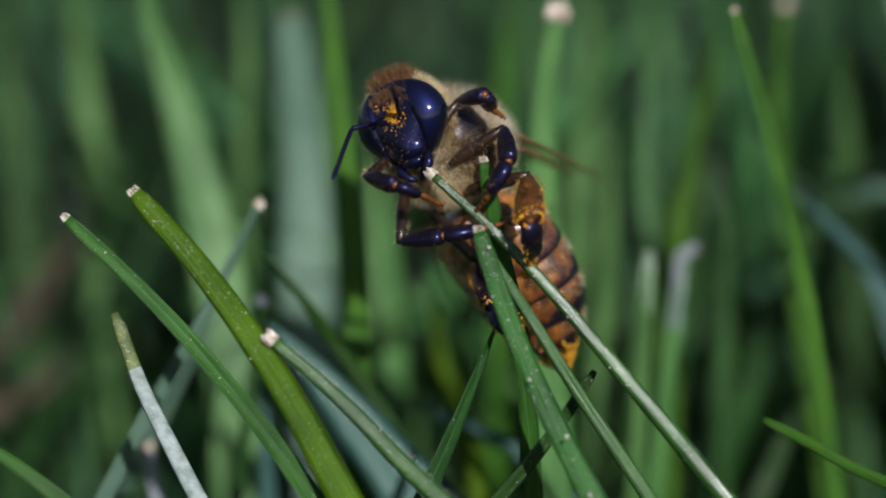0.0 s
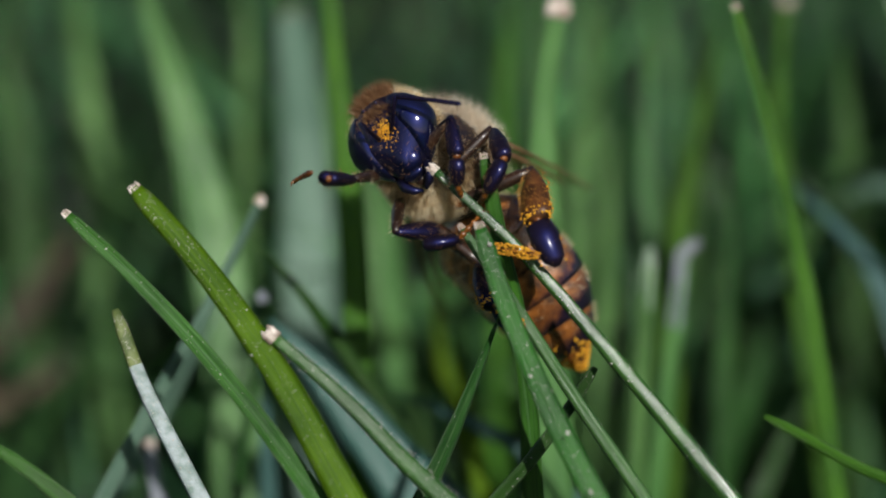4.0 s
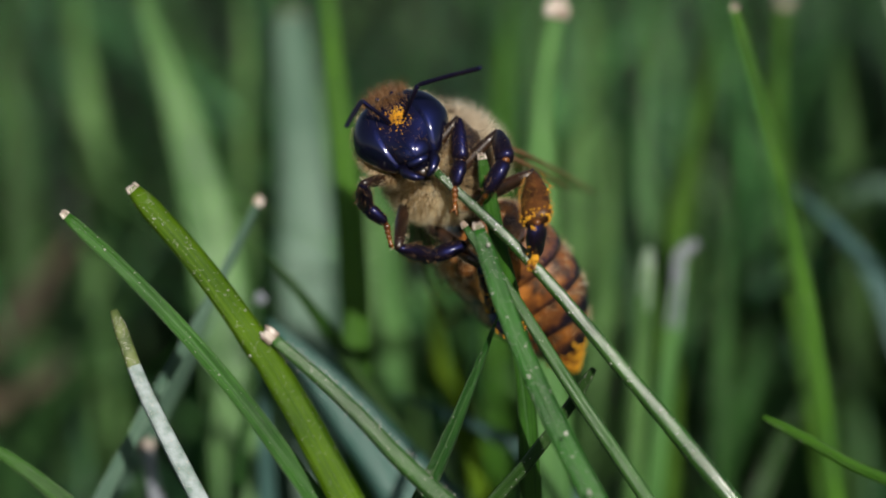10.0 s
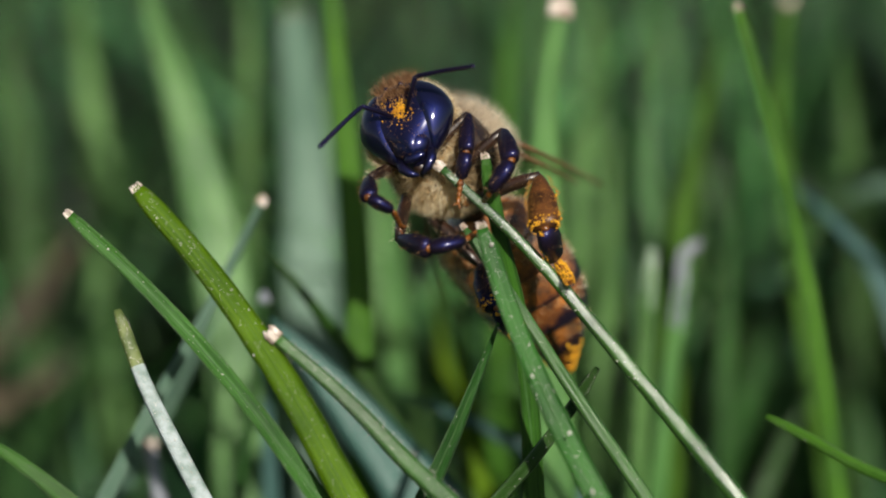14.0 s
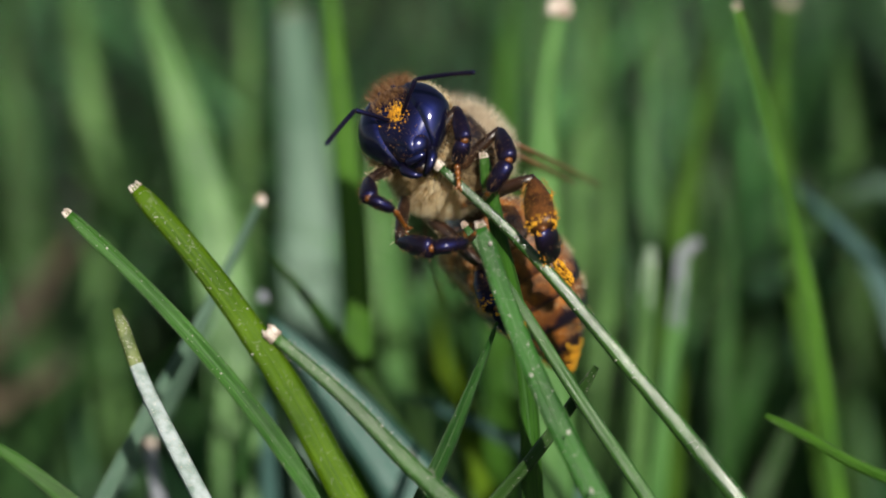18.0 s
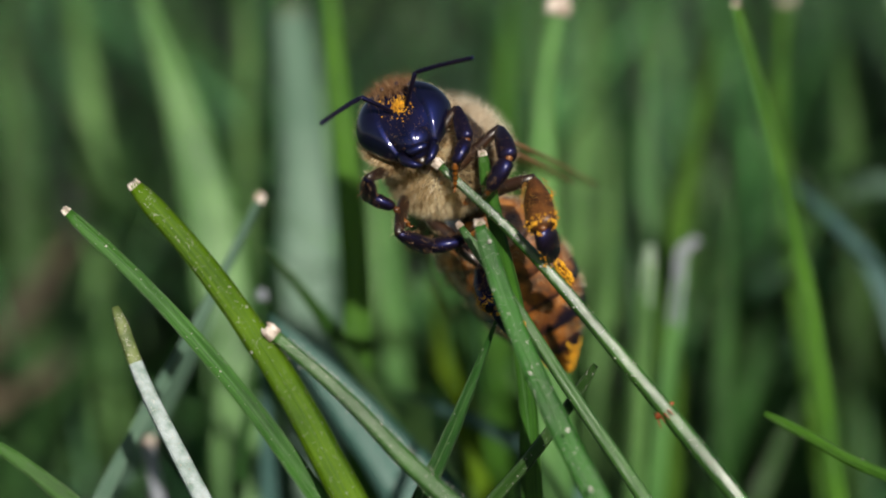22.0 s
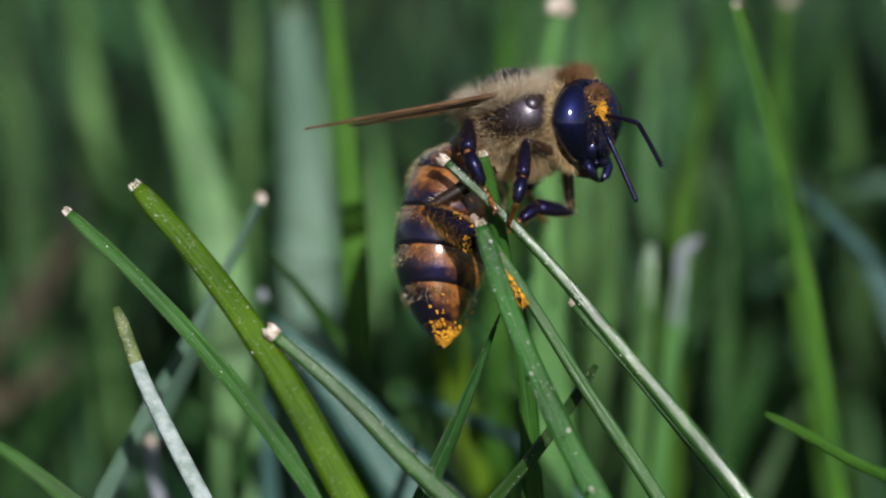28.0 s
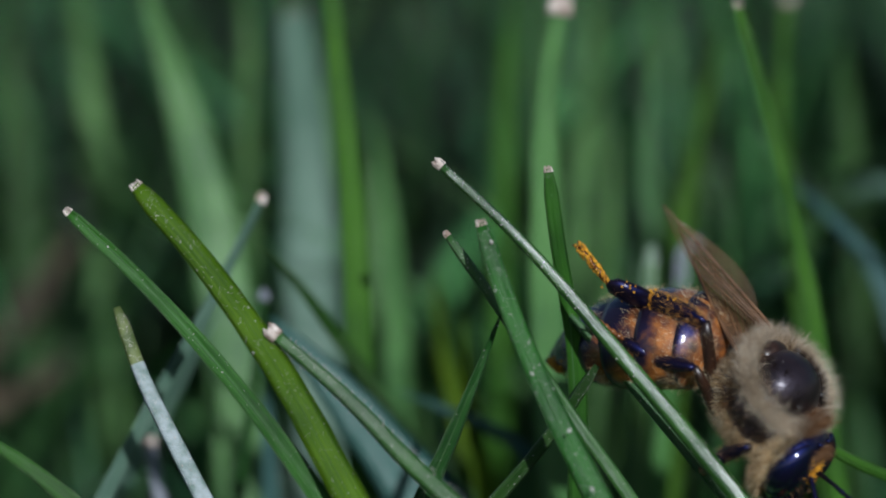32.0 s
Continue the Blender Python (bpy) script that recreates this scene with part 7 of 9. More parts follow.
    walk(BEE["mid_l_tarsus"], [
        (0, mm(-0.62, 3.23, -2.97, 32.3, -1.8, -115.5)),
        (1, mm(-0.46, 2.94, -2.36, 20.1, -8.4, -112.4)),
        (2, mm(-0.69, 3.02, -2.83, 21.7, -15.0, -115.6)),
        (3, mm(-0.66, 2.91, -2.45, 22.5, -15.9, -116.4)),
        (5.5, mm(-0.54, 3.12, -2.38, 30.7, -10.4, -119.6)),
        (6, mm(-0.55, 2.97, -2.34, 26.1, -10.3, -116.5)),
        (7, mm(-0.54, 2.99, -2.28, 22.3, -11.6, -114.7)),
        (8, mm(-0.46, 2.92, -2.31, 21.2, -18.9, -116.5)),
        (9, mm(-0.51, 2.94, -2.36, 21.6, -18.4, -116.6)),
        (10, mm(-0.39, 2.84, -2.49, 24.1, -16.9, -117.9)),
        (11, mm(-0.44, 2.83, -2.38, 20.2, -17.1, -115.2)),
        (12, mm(-0.29, 3.08, -2.84, 19.8, -20.2, -115.9)),
        (13, mm(-0.33, 3.41, -2.86, 25.0, -14.1, -117.4)),
        (14, mm(-0.27, 3.22, -2.71, 26.1, -16.6, -119.2)),
        (17, mm(-0.46, 3.15, -2.45, 28.0, -14.7, -119.8)),
        (18, mm(-0.38, 3.02, -2.41, 27.2, -15.9, -119.7)),
        (19, mm(-0.42, 3, -2.51, 25.7, -17.6, -119.3)),
        (20, mm(-0.31, 2.96, -2.65, 24.7, -19.0, -119.1)),
        (21, mm(-0.36, 3.03, -2.66, 25.1, -18.5, -119.2)),
        (22, mm(-0.44, 2.96, -2.57, 23.6, -19.8, -118.6)),
        (23, mm(-0.27, 3.02, -2.82, 21.1, -21.6, -117.3)),
        (23.5, mm(0.05, 2.99, -2.93, 28.2, -19.7, -122.1)),
        (24, mm(-0.22, 3.18, -2.92, 29.2, -17.5, -121.9)),
        (24.5, mm(-0.6, 3.27, -2.44, 14.1, -4.1, -108.2)),
        (25, mm(-0.8, 2.79, -2.58, 11.6, -6.3, -107.6)),
        (25.5, mm(-0.82, 2.8, -2.34, -41.5, 71.2, 33.4)),
        (32, mm(-0.82, 2.8, -2.34, -41.5, 71.2, 33.4)),
    ])
    walk(BEE["mid_r_femur"], [
        (0, mm(0.2, -0.95, -1.65, -119.1, 68.8, 155.4)),
        (1, mm(0.2, -0.95, -1.65, -176.1, 72.0, 105.9)),
        (2, mm(0.2, -0.95, -1.65, 111.9, 75.4, 39.5)),
        (3, mm(0.2, -0.95, -1.65, 134.8, 62.4, 67.3)),
        (5.5, mm(0.2, -0.95, -1.65, -157.0, 76.2, 123.2)),
        (6, mm(0.2, -0.95, -1.65, -147.4, 75.4, 131.8)),
        (7, mm(0.2, -0.95, -1.65, -145.1, 74.1, 133.4)),
        (8, mm(0.2, -0.95, -1.65, -165.2, 75.6, 115.7)),
        (9, mm(0.2, -0.95, -1.65, -165.4, 74.5, 115.3)),
        (10, mm(0.2, -0.95, -1.65, -176.9, 77.7, 105.3)),
        (11, mm(0.2, -0.95, -1.65, 169.9, 77.9, 93.4)),
        (12, mm(0.2, -0.95, -1.65, 164.0, 77.4, 88.0)),
        (13, mm(0.2, -0.95, -1.65, -173.4, 72.8, 108.2)),
        (14, mm(0.2, -0.95, -1.65, -166.4, 74.5, 114.4)),
        (17, mm(0.2, -0.95, -1.65, -143.9, 70.2, 133.2)),
        (18, mm(0.2, -0.95, -1.65, -162.0, 73.4, 118.2)),
        (19, mm(0.2, -0.95, -1.65, -173.5, 74.0, 108.2)),
        (20, mm(0.2, -0.95, -1.65, 160.5, 74.8, 85.3)),
        (21, mm(0.2, -0.95, -1.65, 173.6, 74.3, 96.9)),
        (22, mm(0.2, -0.95, -1.65, 166.4, 73.5, 90.7)),
        (23, mm(0.2, -0.95, -1.65, 151.6, 75.4, 77.1)),
        (23.5, mm(0.2, -0.95, -1.65, 115.7, 71.1, 45.2)),
        (24, mm(0.2, -0.95, -1.65, 122.9, 69.1, 53.1)),
        (24.5, mm(0.2, -0.95, -1.65, -115.8, 63.2, 155.8)),
        (25, mm(0.2, -0.95, -1.65, -135.5, 74.5, 142.4)),
        (25.5, mm(0.2, -0.95, -1.65, -124.5, 65.7, 148.8)),
        (27.5, mm(0.2, -0.95, -1.65, -79.1, -23.4, -150.9)),
        (28, mm(0.2, -0.95, -1.65, -81.0, -51.2, -164.1)),
        (28.5, mm(0.2, -0.95, -1.65, -89.5, -63.3, -158.6)),
        (29, mm(0.2, -0.95, -1.65, -86.4, -66.5, -163.3)),
        (29.5, mm(0.2, -0.95, -1.65, -78.0, -58.9, -170.4)),
        (30, mm(0.2, -0.95, -1.65, -97.7, -43.8, -137.0)),
        (30.5, mm(0.2, -0.95, -1.65, -72.8, -55.1, -175.9)),
        (31, mm(0.2, -0.95, -1.65, -53.9, -47.0, 160.0)),
        (31.5, mm(0.2, -0.95, -1.65, -87.1, -37.4, -147.2)),
        (32, mm(0.2, -0.95, -1.65, -82.4, -24.9, -143.0)),
    ])
    walk(BEE["mid_r_tibia"], [
        (0, mm(-0.69, -0.54, -4.17, -0.2, -4.6, 102.6)),
        (1, mm(-0.03, -0.14, -4.23, 47.9, 12.0, 95.5)),
        (2, mm(0.73, -0.52, -4.27, 53.6, 18.2, 96.2)),
        (3, mm(0.68, 0.21, -4.05, -73.9, -22.1, -165.5)),
        (5.5, mm(-0.15, -0.41, -4.28, 58.7, 15.6, 97.2)),
        (6, mm(-0.26, -0.44, -4.27, 53.9, 16.5, 94.5)),
        (7, mm(-0.31, -0.41, -4.26, 70.4, 15.0, 92.9)),
        (8, mm(-0.09, -0.34, -4.27, 55.8, 19.0, 98.9)),
        (9, mm(-0.11, -0.3, -4.26, 57.0, 21.7, 102.9)),
        (10, mm(0.05, -0.39, -4.3, -67.6, -34.9, 178.9)),
        (11, mm(0.17, -0.38, -4.3, -67.7, -36.2, 179.1)),
        (12, mm(0.22, -0.36, -4.29, -70.3, -36.1, -176.3)),
        (13, mm(-0.05, -0.19, -4.24, 53.6, 24.1, 102.2)),
        (14, mm(-0.1, -0.29, -4.26, 52.8, 23.7, 101.1)),
        (17, mm(-0.43, -0.28, -4.2, 62.5, 18.0, 104.0)),
        (18, mm(-0.16, -0.27, -4.25, 59.2, 18.5, 101.3)),
        (19, mm(-0.03, -0.24, -4.25, 54.6, 24.3, 103.3)),
        (20, mm(0.26, -0.24, -4.26, -70.9, -34.5, -175.2)),
        (21, mm(0.11, -0.22, -4.26, -71.0, -35.0, -174.9)),
        (22, mm(0.19, -0.18, -4.25, -71.4, -33.2, -174.0)),
        (23, mm(0.35, -0.28, -4.27, -71.0, -32.4, -174.6)),
        (23.5, mm(0.82, -0.33, -4.21, -66.1, -29.0, 175.8)),
        (24, mm(0.78, -0.18, -4.18, -71.2, -25.7, -173.4)),
        (24.5, mm(-0.92, -0.45, -4.07, -4.3, -8.5, 104.5)),
        (25, mm(-0.38, -0.51, -4.26, -9.8, 3.5, 105.2)),
        (25.5, mm(-0.75, -0.37, -4.12, 11.8, -1.5, 98.3)),
        (27.5, mm(-1.97, -2.16, -0.57, -9.6, 54.1, -87.1)),
        (28, mm(-1.43, -1.42, 0.46, -16.8, 42.2, -93.1)),
        (28.5, mm(-0.93, -1.39, 0.77, -26.0, 31.9, -99.4)),
        (29, mm(-0.83, -1.26, 0.83, -42.2, 21.9, -111.2)),
        (29.5, mm(-1.18, -1.18, 0.67, -47.2, 27.7, -120.3)),
        (30, mm(-1.23, -2.28, 0.22, -8.5, 55.6, -86.1)),
        (30.5, mm(-1.35, -1.06, 0.57, -26.3, 28.9, -98.8)),
        (31, mm(-1.54, -0.32, 0.33, -64.3, -0.1, -120.0)),
        (31.5, mm(-1.61, -2.11, 0, -30.5, 18.0, -98.1)),
        (32, mm(-1.76, -2.43, -0.51, -90.0, 52.7, 178.1)),
    ])
    walk(BEE["mid_r_basi"], [
        (0, mm(-1.08, 1.18, -4.03, -19.7, -29.5, 118.3)),
        (1, mm(-0.19, 1.58, -4.6, -11.7, -31.6, 112.0)),
        (2, mm(0.54, 1.16, -4.82, -55.8, -51.1, 162.8)),
        (3, mm(-0.91, -0.2, -3.38, -27.4, -24.6, 123.3)),
        (5.5, mm(-0.37, 1.29, -4.76, -28.5, -24.2, 124.1)),
        (6, mm(-0.39, 1.26, -4.77, -28.8, -24.3, 124.4)),
        (7, mm(-0.4, 1.3, -4.71, -21.6, -28.1, 119.5)),
        (8, mm(-0.35, 1.32, -4.85, -15.8, -29.5, 115.0)),
        (9, mm(-0.48, 1.31, -4.92, -12.9, -31.3, 112.9)),
        (10, mm(-1.41, -0.36, -3.28, -12.4, -28.3, 112.1)),
        (11, mm(-1.26, -0.36, -3.25, -15.7, -27.5, 114.5)),
        (12, mm(-1.21, -0.45, -3.25, -22.0, -24.1, 118.7)),
        (13, mm(-0.39, 1.39, -4.96, -28.9, -35.1, 128.2)),
        (14, mm(-0.41, 1.3, -4.97, -20.0, -33.3, 119.4)),
        (17, mm(-0.84, 1.36, -4.75, -26.5, -42.5, 127.6)),
        (18, mm(-0.49, 1.38, -4.81, -31.5, -40.1, 132.2)),
        (19, mm(-0.41, 1.33, -4.98, -20.1, -27.4, 118.1)),
        (20, mm(-1.2, -0.36, -3.26, -21.2, -25.4, 118.5)),
        (21, mm(-1.33, -0.35, -3.24, -20.2, -26.6, 118.0)),
        (22, mm(-1.28, -0.33, -3.28, -23.1, -24.8, 119.8)),
        (23, mm(-1.14, -0.43, -3.32, -30.3, -19.9, 123.9)),
        (23.5, mm(-0.73, -0.22, -3.35, 51.3, 25.9, 101.9)),
        (24, mm(-0.81, -0.36, -3.41, -42.1, 9.9, 110.3)),
        (24.5, mm(-1.35, 1.25, -3.81, -15.3, -32.1, 115.1)),
        (25, mm(-0.84, 1.2, -4.37, -20.2, -27.0, 118.0)),
        (25.5, mm(-1.01, 1.38, -4.07, -17.8, -30.8, 117.0)),
        (27.5, mm(-1.92, -3.2, -2.01, 95.8, 58.5, 30.8)),
        (28, mm(-1.5, -2.73, -0.73, 70.4, 81.1, -4.5)),
        (28.5, mm(-1.18, -2.88, -0.17, -18.9, 68.3, -97.4)),
        (29, mm(-1.43, -2.79, 0.18, -96.0, 73.5, -179.2)),
        (29.5, mm(-1.97, -2.54, -0.15, -84.9, 68.8, -169.2)),
        (30, mm(-1.16, -3.28, -1.24, 27.5, 70.8, -48.4)),
        (30.5, mm(-1.58, -2.6, -0.29, -21.0, 81.8, -99.2)),
        (31, mm(-2.42, -1.85, 0.33, -25.0, 53.9, -102.9)),
        (31.5, mm(-1.85, -3.78, -0.55, -58.6, 51.7, -141.3)),
        (32, mm(-2.84, -2.39, -1.92, -67.2, 20.3, -151.0)),
    ])
    walk(BEE["mid_r_tarsus"], [
        (0, mm(-1.63, 2.2, -3.38, -44.8, -54.4, 149.9)),
        (1, mm(-0.62, 2.63, -3.9, -46.0, -56.8, 151.4)),
        (2, mm(-0.26, 1.41, -3.79, -58.2, -41.3, 165.0)),
        (3, mm(-1.57, 0.81, -2.83, 62.3, 7.0, 78.8)),
        (5.5, mm(-1.05, 2.29, -4.21, -82.0, -67.3, -168.4)),
        (6, mm(-1.08, 2.26, -4.23, -93.8, -70.8, -157.0)),
        (7, mm(-0.97, 2.32, -4.09, -92.8, -66.3, -156.2)),
        (8, mm(-0.84, 2.36, -4.2, -89.3, -69.9, -161.4)),
        (9, mm(-0.92, 2.35, -4.22, -88.0, -69.9, -162.8)),
        (10, mm(-1.85, 0.72, -2.65, 80.4, 15.4, 66.3)),
        (11, mm(-1.75, 0.71, -2.64, 87.5, 20.1, 67.2)),
        (12, mm(-1.79, 0.61, -2.71, 88.2, 20.4, 68.1)),
        (13, mm(-1.07, 2.25, -4.2, -101.0, -68.1, -148.2)),
        (14, mm(-0.96, 2.27, -4.24, -99.8, -66.5, -148.8)),
        (17, mm(-1.44, 2.13, -3.85, -114.4, -69.2, -135.2)),
        (18, mm(-1.18, 2.13, -3.95, -108.0, -68.0, -141.1)),
        (19, mm(-0.96, 2.37, -4.37, -102.6, -67.5, -146.4)),
        (20, mm(-1.77, 0.69, -2.69, 84.3, 17.7, 70.0)),
        (21, mm(-1.89, 0.7, -2.65, 83.0, 16.9, 69.8)),
        (22, mm(-1.88, 0.71, -2.72, 82.7, 16.7, 71.2)),
        (23, mm(-1.84, 0.61, -2.87, 77.1, 13.3, 69.9)),
        (23.5, mm(-0.98, 0.96, -3.93, 74.5, 12.8, 77.6)),
        (24, mm(-1.26, 0.87, -3.64, 64.3, 11.0, 86.1)),
        (24.5, mm(-1.83, 2.27, -3.1, 34.3, -1.3, 88.8)),
        (25, mm(-1.39, 2.25, -3.76, -35.5, -42.6, 137.1)),
        (25.5, mm(-1.53, 2.4, -3.39, -49.8, -57.0, 155.9)),
        (27.5, mm(-1.32, -2.84, -3.14, 53.5, 29.9, -25.1)),
        (28, mm(-1.3, -2.74, -2.04, 14.4, 49.9, -63.4)),
        (28.5, mm(-1.24, -3.37, -1.4, 155.6, 34.5, 94.9)),
        (29, mm(-1.8, -2.8, -1.1, 9.1, 34.3, -69.9)),
        (29.5, mm(-2.44, -2.63, -1.39, -21.4, 49.9, -98.6)),
        (30, mm(-0.87, -3.61, -2.49, 67.0, 55.8, -3.3)),
        (30.5, mm(-1.61, -2.78, -1.6, 51.9, 76.5, -22.9)),
        (31, mm(-2.6, -2.62, -0.74, -13.5, 30.5, -88.3)),
        (31.5, mm(-2.49, -4.3, -1.6, -89.4, 66.8, -174.9)),
        (32, mm(-3.93, -3, -2.38, -68.8, 7.1, -147.7)),
    ])
    walk(BEE["hind_l_femur"], [
        (0, mm(-1, 1, -1.5, 6.7, -0.6, 93.4)),
        (1, mm(-1, 1, -1.5, 11.5, -23.1, 103.3)),
        (2, mm(-1, 1, -1.5, 16.3, -26.9, 118.9)),
        (3, mm(-1, 1, -1.5, 15.8, -29.6, 114.1)),
        (5.5, mm(-1, 1, -1.5, 8.2, -15.6, 95.3)),
        (6, mm(-1, 1, -1.5, 12.3, -25.8, 104.2)),
        (7, mm(-1, 1, -1.5, 12.8, -27.1, 105.2)),
        (8, mm(-1, 1, -1.5, 13.4, -30.6, 104.8)),
        (9, mm(-1, 1, -1.5, 11.6, -25.8, 102.1)),
        (10, mm(-1, 1, -1.5, 7.8, -11.4, 95.2)),
        (11, mm(-1, 1, -1.5, 8.5, -14.4, 96.6)),
        (12, mm(-1, 1, -1.5, 10.6, -11.6, 105.0)),
        (13, mm(-1, 1, -1.5, 9.7, -13.5, 101.0)),
        (14, mm(-1, 1, -1.5, 9.0, -16.4, 97.6)),
        (17, mm(-1, 1, -1.5, 8.5, -12.7, 97.0)),
        (18, mm(-1, 1, -1.5, 7.5, -9.9, 94.3)),
        (19, mm(-1, 1, -1.5, 7.7, -7.3, 95.5)),
        (20, mm(-1, 1, -1.5, 6.9, -3.1, 93.6)),
        (21, mm(-1, 1, -1.5, 7.4, -4.7, 95.0)),
        (22, mm(-1, 1, -1.5, 7.8, -4.3, 96.5)),
        (23, mm(-1, 1, -1.5, 6.6, -0.0, 92.9)),
        (23.5, mm(-1, 1, -1.5, 4.3, -1.1, 85.2)),
        (24, mm(-1, 1, -1.5, 5.8, -8.1, 89.4)),
        (24.5, mm(-1, 1, -1.5, 9.5, -31.5, 93.4)),
        (25, mm(-1, 1, -1.5, 14.5, -32.8, 106.5)),
        (25.5, mm(-1, 1, -1.5, 14.1, -33.5, 104.6)),
        (29, mm(-1, 1, -1.5, 14.1, -33.5, 104.6)),
        (29.5, mm(-1, 1, -1.5, 14.7, 46.2, 116.6)),
        (32, mm(-1, 1, -1.5, 14.7, 46.2, 116.6)),
    ])
    walk(BEE["hind_l_tibia"], [
        (0, mm(-1.17, 3.85, -1.47, 20.8, 65.6, 118.7)),
        (1, mm(-1.6, 3.56, -0.38, 25.1, 72.5, 119.6)),
        (2, mm(-2.23, 3.23, -0.21, 22.7, 71.9, 115.5)),
        (3, mm(-2.02, 3.27, -0.09, 28.9, 72.5, 127.1)),
        (5.5, mm(-1.25, 3.74, -0.73, 24.0, 63.8, 128.7)),
        (6, mm(-1.63, 3.49, -0.25, 25.3, 70.5, 122.6)),
        (7, mm(-1.67, 3.45, -0.2, 23.5, 67.5, 122.7)),
        (8, mm(-1.63, 3.38, -0.05, 28.9, 70.4, 130.2)),
        (9, mm(-1.54, 3.51, -0.26, 28.9, 69.1, 132.3)),
        (10, mm(-1.25, 3.79, -0.93, 33.0, 72.4, 135.2)),
        (11, mm(-1.32, 3.75, -0.79, 31.1, 70.8, 134.4)),
        (12, mm(-1.72, 3.7, -0.92, 29.7, 68.3, 135.4)),
        (13, mm(-1.53, 3.73, -0.83, 23.7, 63.7, 128.0)),
        (14, mm(-1.36, 3.72, -0.69, 26.5, 63.6, 135.4)),
        (17, mm(-1.34, 3.77, -0.87, 21.4, 59.5, 126.8)),
        (18, mm(-1.21, 3.81, -1.01, 22.7, 61.7, 127.9)),
        (19, mm(-1.27, 3.82, -1.14, 24.7, 63.5, 130.9)),
        (20, mm(-1.18, 3.85, -1.35, 26.8, 65.7, 133.0)),
        (21, mm(-1.25, 3.84, -1.27, 25.8, 64.5, 132.2)),
        (22, mm(-1.32, 3.83, -1.29, 26.6, 65.0, 133.6)),
        (23, mm(-1.14, 3.85, -1.5, 27.4, 65.7, 134.4)),
        (23.5, mm(-0.76, 3.85, -1.44, 30.2, 70.8, 132.4)),
        (24, mm(-0.97, 3.83, -1.1, 24.3, 65.7, 126.9)),
        (24.5, mm(-1.14, 3.43, -0.01, 25.1, 68.4, 125.1)),
        (25, mm(-1.68, 3.3, 0.05, 46.0, 73.5, 157.7)),
        (25.5, mm(-1.6, 3.31, 0.08, 25.2, 68.9, 124.7)),
        (29, mm(-1.6, 3.31, 0.08, 25.2, 68.9, 124.7)),
        (29.5, mm(-1.88, 2.77, -3.56, 19.6, 26.4, 173.7)),
        (32, mm(-1.88, 2.77, -3.56, 19.6, 26.4, 173.7)),
    ])
    walk(BEE["hind_l_basi"], [
        (0, mm(-1.68, 4.78, -3.8, 10.9, -5.1, -146.7)),
        (1, mm(-1.98, 4.23, -2.82, 9.4, 1.9, -139.5)),
        (2, mm(-2.57, 3.95, -2.64, 56.7, 78.6, 159.8)),
        (3, mm(-2.48, 3.88, -2.53, 34.7, 74.8, 133.8)),
        (5.5, mm(-1.96, 4.62, -3.03, 9.7, -4.8, -142.0)),
        (6, mm(-2.09, 4.21, -2.67, 9.7, -4.0, -141.7)),
        (7, mm(-2.2, 4.28, -2.56, 8.7, -2.2, -137.8)),
        (8, mm(-2.18, 4.03, -2.46, 25.8, 73.3, 119.9)),
        (9, mm(-2.15, 4.19, -2.65, 9.2, -3.4, -139.8)),
        (10, mm(-1.8, 4.33, -3.38, 8.9, -5.8, -138.7)),
        (11, mm(-1.91, 4.35, -3.21, 8.7, -9.6, -138.3)),
        (12, mm(-2.4, 4.37, -3.3, 13.1, -8.9, -157.3)),
        (13, mm(-2.23, 4.62, -3.13, 13.1, -3.6, -156.4)),
        (14, mm(-2.17, 4.52, -2.99, 12.3, -11.6, -153.4)),
        (17, mm(-2.12, 4.81, -3.08, 12.2, -11.3, -153.1)),
        (18, mm(-1.96, 4.76, -3.26, 12.2, -11.4, -153.0)),
        (19, mm(-2.02, 4.69, -3.43, 12.1, -12.1, -152.6)),
        (20, mm(-1.9, 4.62, -3.68, 12.0, -12.3, -152.2)),
        (21, mm(-1.99, 4.65, -3.58, 12.1, -12.4, -152.4)),
        (22, mm(-2.07, 4.61, -3.61, 12.0, -12.7, -152.2)),
        (23, mm(-1.88, 4.6, -3.83, 12.3, -13.4, -153.4)),
        (23.5, mm(-1.33, 4.47, -3.86, 11.2, -15.7, -148.5)),
        (24, mm(-1.6, 4.67, -3.43, 8.5, -15.0, -137.7)),
        (24.5, mm(-1.68, 4.2, -2.39, 13.9, 13.9, -154.1)),
        (25, mm(-2.36, 3.58, -2.41, 50.4, 75.2, 160.4)),
        (25.5, mm(-2.12, 4.06, -2.31, 42.0, 70.3, 159.1)),
        (29, mm(-2.12, 4.06, -2.31, 42.0, 70.3, 159.1)),
        (29.5, mm(-4.16, 3.02, -4.7, -17.5, 6.4, -12.5)),
        (30, mm(-4.16, 3.02, -4.7, -17.5, -5.2, -24.2)),
        (30.5, mm(-4.16, 3.02, -4.7, -18.6, 31.0, -54.5)),
        (31, mm(-4.16, 3.02, -4.7, -32.7, 56.6, -56.3)),
        (32, mm(-4.16, 3.02, -4.7, -32.7, 56.6, -56.3)),
    ])
